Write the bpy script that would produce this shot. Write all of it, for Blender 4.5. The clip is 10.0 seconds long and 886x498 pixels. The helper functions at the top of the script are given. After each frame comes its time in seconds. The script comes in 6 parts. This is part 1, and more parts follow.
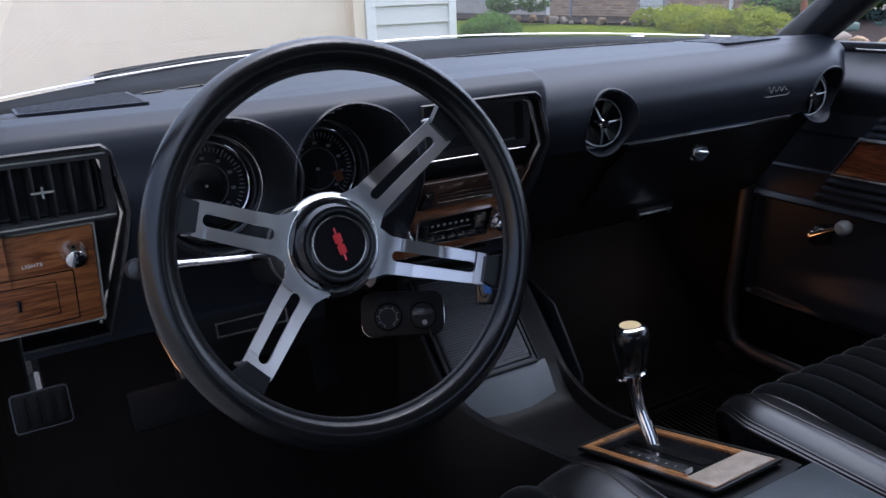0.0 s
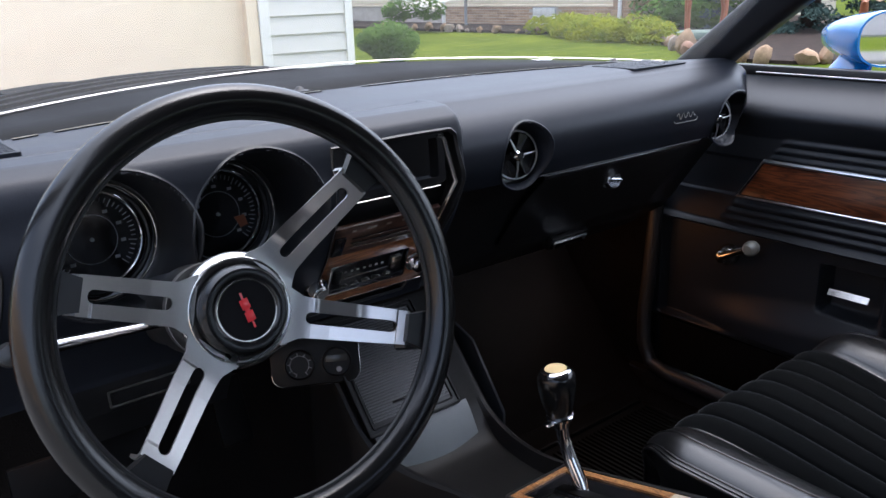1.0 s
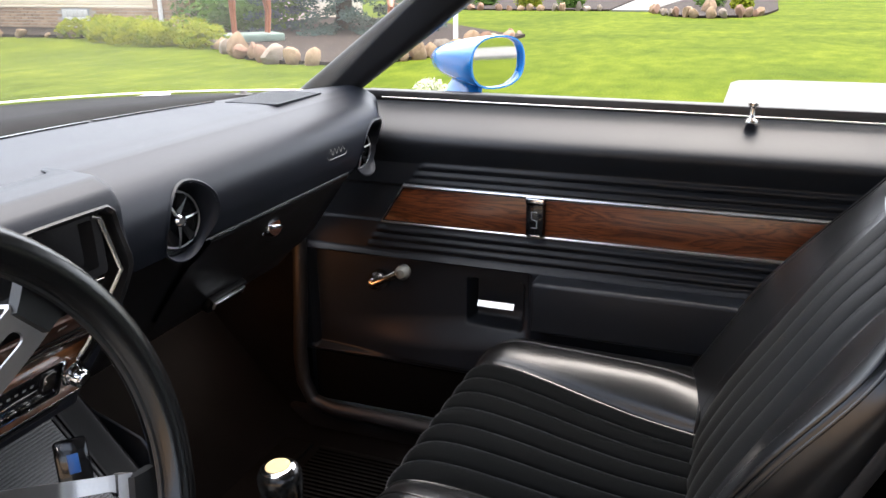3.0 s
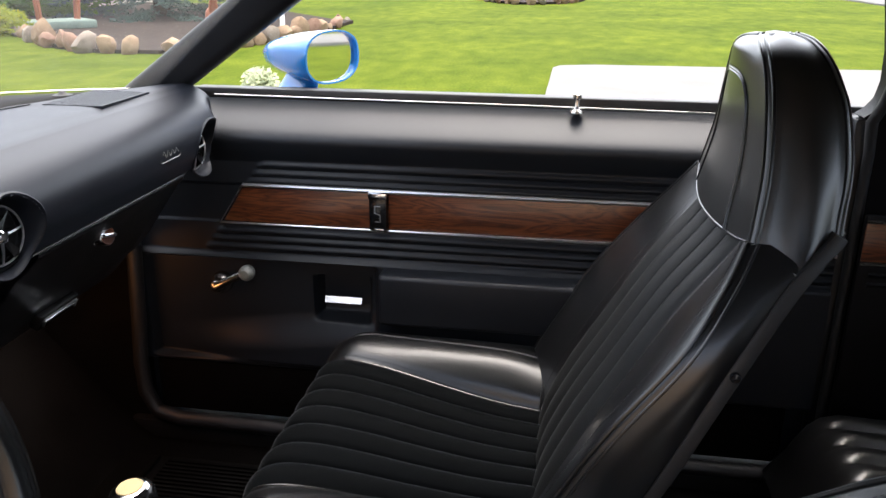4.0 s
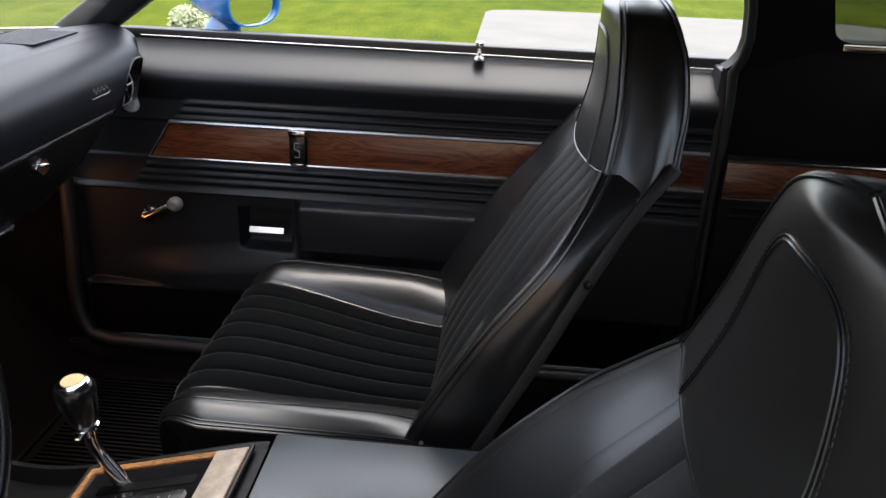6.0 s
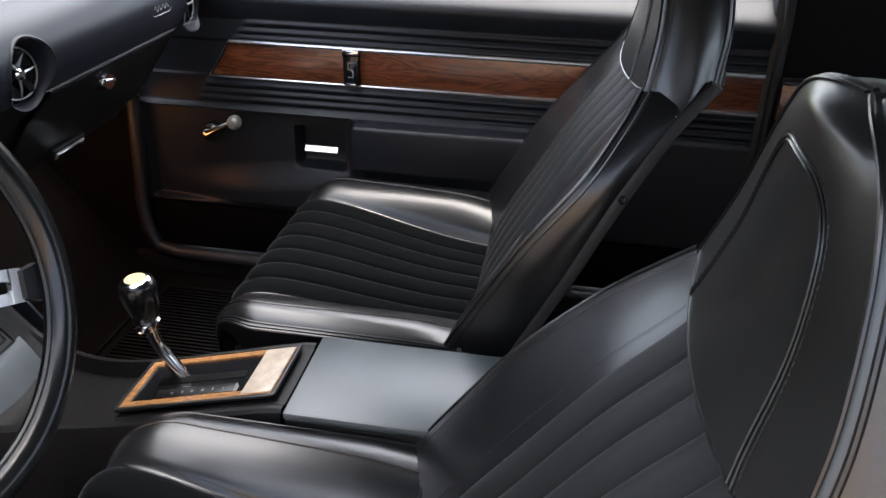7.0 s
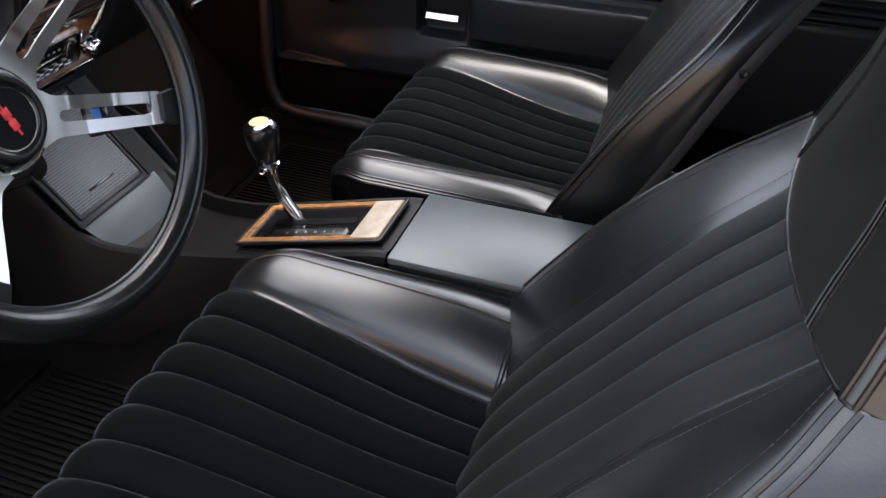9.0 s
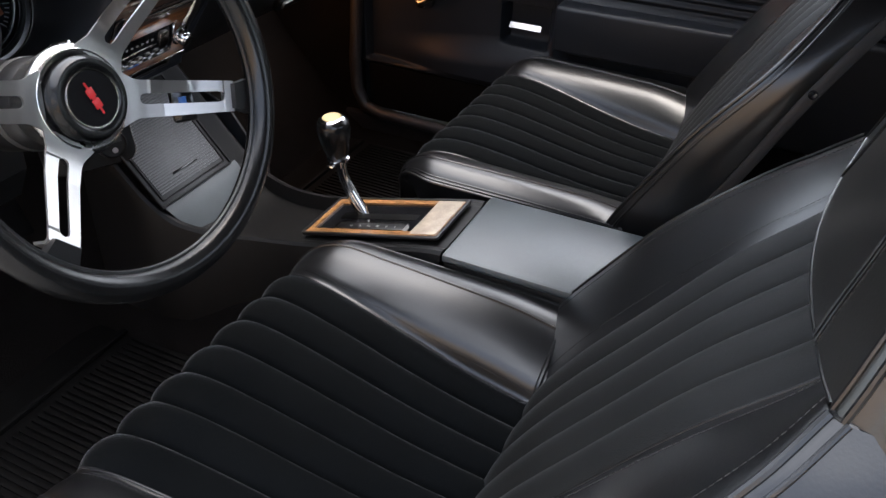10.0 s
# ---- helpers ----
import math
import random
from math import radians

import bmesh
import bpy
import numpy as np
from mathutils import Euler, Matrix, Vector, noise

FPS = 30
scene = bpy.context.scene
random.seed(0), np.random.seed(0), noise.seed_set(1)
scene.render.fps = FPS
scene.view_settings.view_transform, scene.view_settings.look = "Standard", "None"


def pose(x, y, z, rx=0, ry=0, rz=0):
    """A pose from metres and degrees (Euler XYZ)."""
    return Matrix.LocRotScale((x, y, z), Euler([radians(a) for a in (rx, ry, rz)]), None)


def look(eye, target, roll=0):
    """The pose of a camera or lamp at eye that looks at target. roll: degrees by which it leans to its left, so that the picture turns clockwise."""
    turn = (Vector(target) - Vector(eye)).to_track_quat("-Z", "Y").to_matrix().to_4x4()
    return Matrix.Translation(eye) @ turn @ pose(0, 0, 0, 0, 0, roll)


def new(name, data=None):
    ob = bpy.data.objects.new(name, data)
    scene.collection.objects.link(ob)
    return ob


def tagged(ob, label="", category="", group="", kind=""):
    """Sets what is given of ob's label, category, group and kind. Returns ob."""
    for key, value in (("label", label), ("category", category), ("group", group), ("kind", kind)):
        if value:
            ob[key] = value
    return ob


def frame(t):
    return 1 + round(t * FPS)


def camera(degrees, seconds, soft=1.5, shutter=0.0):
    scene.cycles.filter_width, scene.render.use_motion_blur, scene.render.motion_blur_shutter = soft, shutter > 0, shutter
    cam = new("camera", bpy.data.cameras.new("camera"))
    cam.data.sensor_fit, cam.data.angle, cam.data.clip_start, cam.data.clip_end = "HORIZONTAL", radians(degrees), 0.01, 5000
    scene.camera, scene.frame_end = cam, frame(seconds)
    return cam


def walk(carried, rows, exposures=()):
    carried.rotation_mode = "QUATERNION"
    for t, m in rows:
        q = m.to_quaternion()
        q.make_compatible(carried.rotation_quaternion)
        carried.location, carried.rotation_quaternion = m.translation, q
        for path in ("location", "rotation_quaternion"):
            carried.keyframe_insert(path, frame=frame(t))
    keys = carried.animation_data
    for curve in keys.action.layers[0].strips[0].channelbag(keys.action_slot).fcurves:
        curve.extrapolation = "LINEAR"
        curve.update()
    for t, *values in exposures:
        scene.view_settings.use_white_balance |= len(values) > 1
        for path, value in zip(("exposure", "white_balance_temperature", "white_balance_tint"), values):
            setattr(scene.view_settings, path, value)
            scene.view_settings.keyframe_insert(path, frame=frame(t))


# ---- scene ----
cam = camera(57.3, 10.0)
PATH = [
    (0, (-0.767, -0.645, 1.109), (0.209, 0.985, 0.484), -2.1),
    (0.5, (-0.749, -0.609, 1.126), (0.3, 0.974, 0.498), -1.9),
    (1, (-0.737, -0.572, 1.139), (0.437, 0.925, 0.521), -1.8),
    (1.5, (-0.75, -0.51, 1.164), (0.595, 0.832, 0.539), -1.3),
    (2, (-0.766, -0.425, 1.171), (0.76, 0.706, 0.547), -1.1),
    (2.5, (-0.748, -0.386, 1.186), (0.919, 0.521, 0.554), -0.7),
    (3, (-0.709, -0.361, 1.185), (1.063, 0.312, 0.548), -0.4),
    (4.5, (-0.741, -0.353, 1.218), (1.13, -0.188, 0.53), 1.0),
    (5, (-0.778, -0.372, 1.228), (1.09, -0.273, 0.523), 1.7),
    (6.5, (-0.901, -0.447, 1.238), (0.893, -0.257, 0.375), 2.1),
    (7, (-0.913, -0.466, 1.229), (0.829, -0.193, 0.285), 1.5),
    (7.5, (-0.929, -0.469, 1.225), (0.758, -0.138, 0.203), 1.3),
    (8, (-0.939, -0.477, 1.22), (0.692, -0.089, 0.128), 1.2),
    (8.5, (-0.951, -0.476, 1.212), (0.633, -0.045, 0.069), 1.4),
    (9, (-0.962, -0.484, 1.203), (0.584, 0.009, 0.034), 1.6),
    (9.5, (-0.965, -0.509, 1.206), (0.541, 0.073, 0.026), 1.6),
    (10, (-0.972, -0.54, 1.207), (0.505, 0.161, 0.055), 1.3),
]
walk(cam, [(t, look(eye, target, roll)) for t, eye, target, roll in PATH], exposures=[(0.0, 1.58, 5450, 14), (1.0, 1.98, 5850, 12), (2.0, 2.38, 6200, 10), (2.5, 2.54, 6450, 10), (3.2, 2.68, 6650, 10), (4.5, 2.16, 6550, 10), (5.2, 2.08, 6600, 10), (6.5, 2.4, 6450, 10), (7.5, 2.98, 6420, 10), (8.5, 2.84, 6450, 10), (10.0, 2.6, 6480, 10)])

# ---- world, sun and courtesy lamps ----
world = bpy.data.worlds.new("world")
scene.world = world
world.use_nodes = True
wn = world.node_tree.nodes
sky = wn.new("ShaderNodeTexSky")
sky.sky_type = "NISHITA"
sky.sun_disc = False
sky.sun_elevation, sky.sun_rotation = radians(73), radians(90)
sky.air_density, sky.dust_density = 1.0, 4.0
wn["Background"].inputs[1].default_value = 0.15
haze = wn.new("ShaderNodeHueSaturation")
haze.inputs["Saturation"].default_value = 0.64
world.node_tree.links.new(sky.outputs[0], haze.inputs["Color"])
world.node_tree.links.new(haze.outputs[0], wn["Background"].inputs[0])

sun_data = bpy.data.lights.new("sun", "SUN")
sun_data.energy, sun_data.angle, sun_data.color = 0.9, radians(124), (1.0, 0.98, 0.94)
sun = new("sun", sun_data)
sun.matrix_world = look((4.4, 0, 14.4), (0, 0, 0))


def courtesy_light(at, aim, watts):
    """The footwell lamps that burn while a door stands open."""
    d = bpy.data.lights.new("courtesy_light", "AREA")
    d.energy, d.size, d.color = watts, 0.12, (1.0, 0.42, 0.16)
    new("courtesy_light", d).matrix_world = look(at, aim)


courtesy_light((0.52, 0.56, 0.60), (0.66, 0.52, 0.3), 0.06)
courtesy_light((-0.52, 0.50, 0.64), (-0.5, 0.35, 0.2), 0.085)


# ---- materials ----
def mat(name, base=(0.5, 0.5, 0.5), rough=0.5, metal=0.0, vary=0.25, scale=8.0, grain=0.0, grain_scale=300.0,
        sheen=0.0, coat=0.0, spec=0.5, rvary=0.1, second=None, big=0.0, coat_rough=0.06):
    """A principled surface with colour variation at two scales and a fine relief."""
    m = bpy.data.materials.new(name)
    m.use_nodes = True
    t = m.node_tree
    n, l = t.nodes, t.links
    b = n["Principled BSDF"]
    b.inputs["Metallic"].default_value = metal
    b.inputs["Specular IOR Level"].default_value = spec
    b.inputs["Sheen Weight"].default_value, b.inputs["Sheen Roughness"].default_value = sheen, 0.2
    b.inputs["Coat Weight"].default_value = coat
    b.inputs["Coat Roughness"].default_value = coat_rough
    tc = n.new("ShaderNodeTexCoord")
    a = n.new("ShaderNodeTexNoise")
    a.inputs["Scale"].default_value, a.inputs["Detail"].default_value = scale, 6
    l.new(tc.outputs["Object"], a.inputs["Vector"])
    c = n.new("ShaderNodeTexNoise")
    c.inputs["Scale"].default_value, c.inputs["Detail"].default_value = grain_scale, 3
    l.new(tc.outputs["Object"], c.inputs["Vector"])
    ramp = n.new("ShaderNodeValToRGB")
    ramp.color_ramp.elements[0].position, ramp.color_ramp.elements[1].position = 0.3, 0.7
    lo = [v * (1 - vary) for v in base]
    hi = second if second else [min(1, v * (1 + vary)) for v in base]
    ramp.color_ramp.elements[0].color, ramp.color_ramp.elements[1].color = (*lo, 1), (*hi, 1)
    mix = n.new("ShaderNodeMath")
    mix.operation = "MULTIPLY_ADD"
    mix.inputs[1].default_value = 0.3
    l.new(c.outputs[0], mix.inputs[0])
    sc = n.new("ShaderNodeMath")
    sc.operation = "MULTIPLY"
    sc.inputs[1].default_value = 0.7
    l.new(a.outputs[0], sc.inputs[0])
    l.new(sc.outputs[0], mix.inputs[2])
    l.new(mix.outputs[0], ramp.inputs[0])
    l.new(ramp.outputs[0], b.inputs["Base Color"])
    r = n.new("ShaderNodeMapRange")
    r.inputs[3].default_value, r.inputs[4].default_value = max(0.02, rough - rvary), min(1, rough + rvary)
    l.new(a.outputs[0], r.inputs[0])
    l.new(r.outputs[0], b.inputs["Roughness"])
    if grain or big:
        bump = n.new("ShaderNodeBump")
        bump.inputs["Strength"].default_value, bump.inputs["Distance"].default_value = grain, 0.001
        l.new(c.outputs[0], bump.inputs["Height"])
        last = bump
        if big:
            b2 = n.new("ShaderNodeBump")
            b2.inputs["Strength"].default_value, b2.inputs["Distance"].default_value = big, 0.01
            l.new(a.outputs[0], b2.inputs["Height"])
            l.new(bump.outputs[0], b2.inputs["Normal"])
            last = b2
        l.new(last.outputs[0], b.inputs["Normal"])
    return m


def wood(name, dark, mid, light, axis, rough=0.3, scale=1.0, coat=0.4):
    """Wood veneer with long grain along one axis (0 x, 1 y, 2 z)."""
    m = bpy.data.materials.new(name)
    m.use_nodes = True
    t = m.node_tree
    n, l = t.nodes, t.links
    b = n["Principled BSDF"]
    b.inputs["Roughness"].default_value = rough
    b.inputs["Coat Weight"].default_value, b.inputs["Coat Roughness"].default_value = coat, 0.15
    tc = n.new("ShaderNodeTexCoord")
    mp = n.new("ShaderNodeMapping")
    s = [14.0 * scale] * 3
    s[axis] = 1.6 * scale
    mp.inputs["Scale"].default_value = s
    l.new(tc.outputs["Object"], mp.inputs[0])
    a = n.new("ShaderNodeTexNoise")
    a.inputs["Scale"].default_value, a.inputs["Detail"].default_value, a.inputs["Distortion"].default_value = 2.2, 4, 1.2
    l.new(mp.outputs[0], a.inputs["Vector"])
    w = n.new("ShaderNodeMath")
    w.operation = "MULTIPLY"
    w.inputs[1].default_value = 14.0
    l.new(a.outputs[0], w.inputs[0])
    fr = n.new("ShaderNodeMath")
    fr.operation = "PINGPONG"
    fr.inputs[1].default_value = 1.0
    l.new(w.outputs[0], fr.inputs[0])
    f = n.new("ShaderNodeTexNoise")
    f.inputs["Scale"].default_value, f.inputs["Detail"].default_value = 30, 5
    l.new(mp.outputs[0], f.inputs["Vector"])
    ad = n.new("ShaderNodeMath")
    ad.operation = "MULTIPLY_ADD"
    ad.inputs[1].default_value = 0.6
    l.new(fr.outputs[0], ad.inputs[0])
    f2 = n.new("ShaderNodeMath")
    f2.operation = "MULTIPLY"
    f2.inputs[1].default_value = 0.45
    l.new(f.outputs[0], f2.inputs[0])
    l.new(f2.outputs[0], ad.inputs[2])
    ramp = n.new("ShaderNodeValToRGB")
    e = ramp.color_ramp.elements
    e[0].position, e[0].color = 0.12, (*dark, 1)
    e[1].position, e[1].color = 0.8, (*light, 1)
    x = e.new(0.42)
    x.color = (*mid, 1)
    l.new(ad.outputs[0], ramp.inputs[0])
    l.new(ramp.outputs[0], b.inputs["Base Color"])
    bump = n.new("ShaderNodeBump")
    bump.inputs["Strength"].default_value, bump.inputs["Distance"].default_value = 0.15, 0.0006
    l.new(ad.outputs[0], bump.inputs["Height"])
    l.new(bump.outputs[0], b.inputs["Normal"])
    return m


def pane_material(name, tint=(1, 1, 1), gloss=0.02, veil=0.0):
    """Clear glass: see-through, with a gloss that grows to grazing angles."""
    m = bpy.data.materials.new(name)
    m.use_nodes = True
    n, l = m.node_tree.nodes, m.node_tree.links
    n.remove(n["Principled BSDF"])
    tr, gl, mx, fr = (n.new("ShaderNode" + k) for k in ("BsdfTransparent", "BsdfGlossy", "MixShader", "Fresnel"))
    tr.inputs[0].default_value = (*tint, 1)
    gl.inputs["Roughness"].default_value = gloss
    fr.inputs["IOR"].default_value = 1.3
    l.new(fr.outputs[0], mx.inputs[0])
    l.new(tr.outputs[0], mx.inputs[1])
    l.new(gl.outputs[0], mx.inputs[2])
    last = mx
    # pale translucent layer that paints windshield glare over the view
    if veil:
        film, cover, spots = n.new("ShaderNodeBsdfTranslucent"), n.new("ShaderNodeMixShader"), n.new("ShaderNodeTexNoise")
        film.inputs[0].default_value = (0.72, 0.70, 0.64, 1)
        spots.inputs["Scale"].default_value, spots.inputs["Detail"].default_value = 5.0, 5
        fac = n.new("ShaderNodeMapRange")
        fac.inputs[3].default_value, fac.inputs[4].default_value = 0.5 * veil, 1.5 * veil
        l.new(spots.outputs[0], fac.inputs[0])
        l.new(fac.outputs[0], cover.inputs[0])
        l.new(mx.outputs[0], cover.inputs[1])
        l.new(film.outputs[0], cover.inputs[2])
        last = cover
    l.new(last.outputs[0], n["Material Output"].inputs[0])
    return m


VINYL = mat("black_vinyl", (0.014, 0.015, 0.0175), 0.42, spec=0.34, grain=0.12, grain_scale=500, scale=5, rvary=0.07)
DASHPAD = mat("dash_vinyl", (0.0112, 0.0132, 0.0185), 0.45, spec=0.26, grain=0.16, grain_scale=600, scale=5, rvary=0.05)
LEATHER = mat("seat_vinyl", (0.0062, 0.0062, 0.0066), 0.31, spec=0.47, coat=0.28, coat_rough=0.19, grain=0.12, grain_scale=420, scale=7, rvary=0.04, big=0.02)
# seat vinyl again, warmer and glossier: the headrests' tan highlights in the colour
HEADVINYL = mat("headrest_lit_vinyl", (0.0078, 0.0074, 0.0066), 0.36, spec=0.72, coat=0.3, coat_rough=0.22, grain=0.1, grain_scale=420, scale=6, vary=0.3, rvary=0.06, big=0.02)
CLOTH = mat("ribbed_cloth", (0.0020, 0.0024, 0.0027), 0.85, spec=0.05, sheen=0.24, grain=0.5, grain_scale=900, scale=14, vary=0.4)
# cushion cloth again, lighter: sky light on the backrests put into the colour
BACKCLOTH = mat("backrest_cloth", (0.0054, 0.0056, 0.0052), 0.60, spec=0.26, sheen=0.1, grain=0.3, grain_scale=700, scale=12, vary=0.35, rvary=0.06)
CONSOLE = mat("console_plastic", (0.004, 0.0038, 0.0039), 0.46, spec=0.2, grain=0.15, grain_scale=350, scale=8)
# black lid vinyl lifted to bluish grey, painting in its sky sheen
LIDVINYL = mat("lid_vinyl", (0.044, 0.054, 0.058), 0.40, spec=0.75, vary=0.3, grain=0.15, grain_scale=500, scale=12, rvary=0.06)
DOORVINYL = mat("door_vinyl", (0.0100, 0.0118, 0.0152), 0.44, spec=0.29, grain=0.1, grain_scale=500, scale=5, rvary=0.06)
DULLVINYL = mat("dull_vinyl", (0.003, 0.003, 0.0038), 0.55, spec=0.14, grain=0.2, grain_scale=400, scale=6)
RIBGREY = mat("grey_ribs", (0.045, 0.047, 0.05), 0.35, spec=0.6, vary=0.15, scale=20)
THREAD = mat("grey_thread", (0.022, 0.021, 0.020), 0.8, vary=0.2)
PLASTIC = mat("black_plastic", (0.007, 0.007, 0.0075), 0.38, grain=0.1, grain_scale=300, scale=10)
GLOSSBLACK = mat("gloss_black", (0.008, 0.008, 0.009), 0.12, scale=10, rvary=0.04)
RIM = mat("wheel_rubber", (0.005, 0.005, 0.0052), 0.22, spec=0.42, grain=0.12, grain_scale=700, scale=9, rvary=0.06)
ALU = mat("brushed_aluminium", (0.51, 0.50, 0.49), 0.36, metal=1.0, vary=0.06, grain=0.1, grain_scale=400, rvary=0.05)
POLISHED = mat("polished_aluminium", (0.60, 0.59, 0.58), 0.26, metal=1.0, vary=0.05, grain=0.05, grain_scale=300, rvary=0.05)
CHROME = mat("chrome", (0.75, 0.75, 0.76), 0.08, metal=1.0, vary=0.05, rvary=0.04, scale=30)
DULLCHROME = mat("pitted_chrome", (0.55, 0.52, 0.48), 0.22, metal=1.0, vary=0.15, rvary=0.1, scale=60)
# carpet and rubber darker than real ones, with the footwell's shade in them
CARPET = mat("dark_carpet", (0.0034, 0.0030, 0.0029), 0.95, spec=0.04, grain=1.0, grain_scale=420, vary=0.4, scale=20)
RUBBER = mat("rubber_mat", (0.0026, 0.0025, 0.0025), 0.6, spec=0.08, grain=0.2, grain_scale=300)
RAILTRIM = mat("edge_strip", (0.02, 0.019, 0.019), 0.5, spec=0.3, vary=0.2, grain=0.1, grain_scale=300)
BRIGHT = mat("bright_trim", (0.72, 0.71, 0.70), 0.30, metal=1.0, vary=0.04, rvary=0.04, scale=30)
SEAL = mat("weather_seal", (0.012, 0.012, 0.013), 0.5, grain=0.2, grain_scale=200)
WOOD_DOOR = wood("walnut_veneer", (0.022, 0.006, 0.003), (0.098, 0.027, 0.010), (0.17, 0.052, 0.019), 1, scale=1.3)
WOOD_DASH = wood("walnut_dash", (0.045, 0.013, 0.005), (0.17, 0.056, 0.018), (0.28, 0.11, 0.038), 0)
WOOD_CONSOLE = wood("oak_trim", (0.05, 0.018, 0.006), (0.24, 0.105, 0.035), (0.42, 0.21, 0.08), 1, scale=2)
BLUEPAINT = mat("blue_paint", (0.008, 0.155, 0.46), 0.26, coat=1.0, vary=0.05, scale=200, rvary=0.03)
WHITE_PRINT = mat("white_print", (0.6, 0.6, 0.58), 0.5, vary=0.05)
GREY_PRINT = mat("grey_print", (0.25, 0.25, 0.25), 0.5, vary=0.05)
ORANGE = mat("orange_needle", (0.26, 0.08, 0.03), 0.5, vary=0.1)
RED = mat("red_enamel", (0.5, 0.03, 0.035), 0.25, vary=0.1, coat=0.5)
IVORY = mat("ivory_cap", (0.55, 0.42, 0.22), 0.35, vary=0.1)
BLUEPLASTIC = mat("blue_plastic", (0.02, 0.10, 0.35), 0.35, vary=0.1)
GREYKNOB = mat("grey_knob", (0.2, 0.2, 0.18), 0.3, vary=0.1, coat=0.3)
DARKWOOD = wood("dark_veneer", (0.02, 0.008, 0.005), (0.05, 0.02, 0.012), (0.08, 0.035, 0.02), 0)
GREYGLASS = mat("grey_display", (0.035, 0.037, 0.035), 0.25, vary=0.1)
HAZY_GLASS = pane_material("hazy_glass", veil=0.025)
TINTED = pane_material("tinted_glass", (0.16, 0.17, 0.15))
MIRROR = mat("mirror_glass", (0.85, 0.86, 0.86), 0.03, metal=1.0, vary=0.02, rvary=0.01)
HEADLINER = mat("headliner", (0.02, 0.02, 0.02), 0.8, grain=0.3, grain_scale=200)


# ---- mesh helpers ----
def part(name, bm, material, parent=None, label="", smooth=40, **tags):
    """Links a bmesh, given in world metres, as one mesh object, under a thing if one is given."""
    me = bpy.data.meshes.new(name)
    off = parent_origin(parent)
    bmesh.ops.translate(bm, verts=bm.verts, vec=-off)
    bm.to_mesh(me)
    bm.free()
    if smooth:
        me.polygons.foreach_set("use_smooth", [True] * len(me.polygons))
        me.set_sharp_from_angle(angle=radians(smooth))
    me.materials.append(material)
    ob = new(name, me)
    if parent:
        ob.parent = parent
    return tagged(ob, label, **tags)


def parent_origin(p):
    v = Vector()
    while p:
        v += p.location
        p = p.parent
    return v


def thing(name, at, label, category, group="", kind=""):
    ob = new(name)
    ob.location = at
    ob.empty_display_size = 0.05
    return tagged(ob, label, category, group, kind)


def box(bm, lo, hi, bevel=0.0, m=None, seg=2):
    """A block between two corners, its edges rounded, turned by m."""
    t = bmesh.new()
    bmesh.ops.create_cube(t, size=1)
    c, s = [(a + b) / 2 for a, b in zip(lo, hi)], [abs(b - a) for a, b in zip(lo, hi)]
    for v in t.verts:
        v.co = Vector([v.co[i] * s[i] + c[i] for i in range(3)])
    if bevel:
        bmesh.ops.bevel(t, geom=t.edges[:], offset=bevel, segments=seg, profile=0.5, affect="EDGES")
    if m is not None:
        bmesh.ops.transform(t, matrix=m, verts=t.verts)
    add(bm, t)


def add(bm, t):
    me = bpy.data.meshes.new("tmp")
    t.to_mesh(me)
    t.free()
    bm.from_mesh(me)
    bpy.data.meshes.remove(me)


def loft(bm, rings, closed=True, caps=True, flip=False):
    """Skins a row of point rings of equal length."""
    vs = [[bm.verts.new(p) for p in r] for r in rings]
    k = len(vs[0])
    for a, b in zip(vs, vs[1:]):
        for i in range(k if closed else k - 1):
            j = (i + 1) % k
            q = (a[i], a[j], b[j], b[i])
            bm.faces.new(q[::-1] if flip else q)
    if caps and closed:
        bm.faces.new(vs[0][::-1] if not flip else vs[0])
        bm.faces.new(vs[-1] if not flip else vs[-1][::-1])
    return vs


def fixnormals(bm):
    bmesh.ops.recalc_face_normals(bm, faces=bm.faces[:])
    return bm


def tube(bm, pts, r, seg=8, caps=True, closed=False):
    """A round rod along a line of points; r is one radius or a list."""
    pts = [Vector(p) for p in pts]
    n = len(pts)
    rr = r if isinstance(r, (list, tuple)) else [r] * n
    rings = []
    up = None
    for i, p in enumerate(pts):
        a = pts[(i - 1) % n] if closed or i else p
        b = pts[(i + 1) % n] if closed or i < n - 1 else p
        d = (b - a).normalized()
        if up is None:
            up = d.orthogonal().normalized()
        up = (up - d * up.dot(d)).normalized()
        w = d.cross(up)
        rings.append([p + rr[i] * (math.cos(2 * math.pi * j / seg) * up + math.sin(2 * math.pi * j / seg) * w) for j in range(seg)])
    if closed:
        rings.append(rings[0])
    loft(bm, rings, caps=caps and not closed)
    if closed:
        bmesh.ops.remove_doubles(bm, verts=bm.verts[:], dist=1e-6)
    fixnormals(bm)


def lathe(bm, profile, m, seg=32):
    """Turns a profile of (radius, height) about the z axis of the pose m."""
    rings = [[m @ Vector((r * math.cos(2 * math.pi * j / seg), r * math.sin(2 * math.pi * j / seg), h)) for j in range(seg)] for r, h in profile]
    t = bmesh.new()
    loft(t, rings, caps=True)
    bmesh.ops.recalc_face_normals(t, faces=t.faces[:])
    add(bm, t)


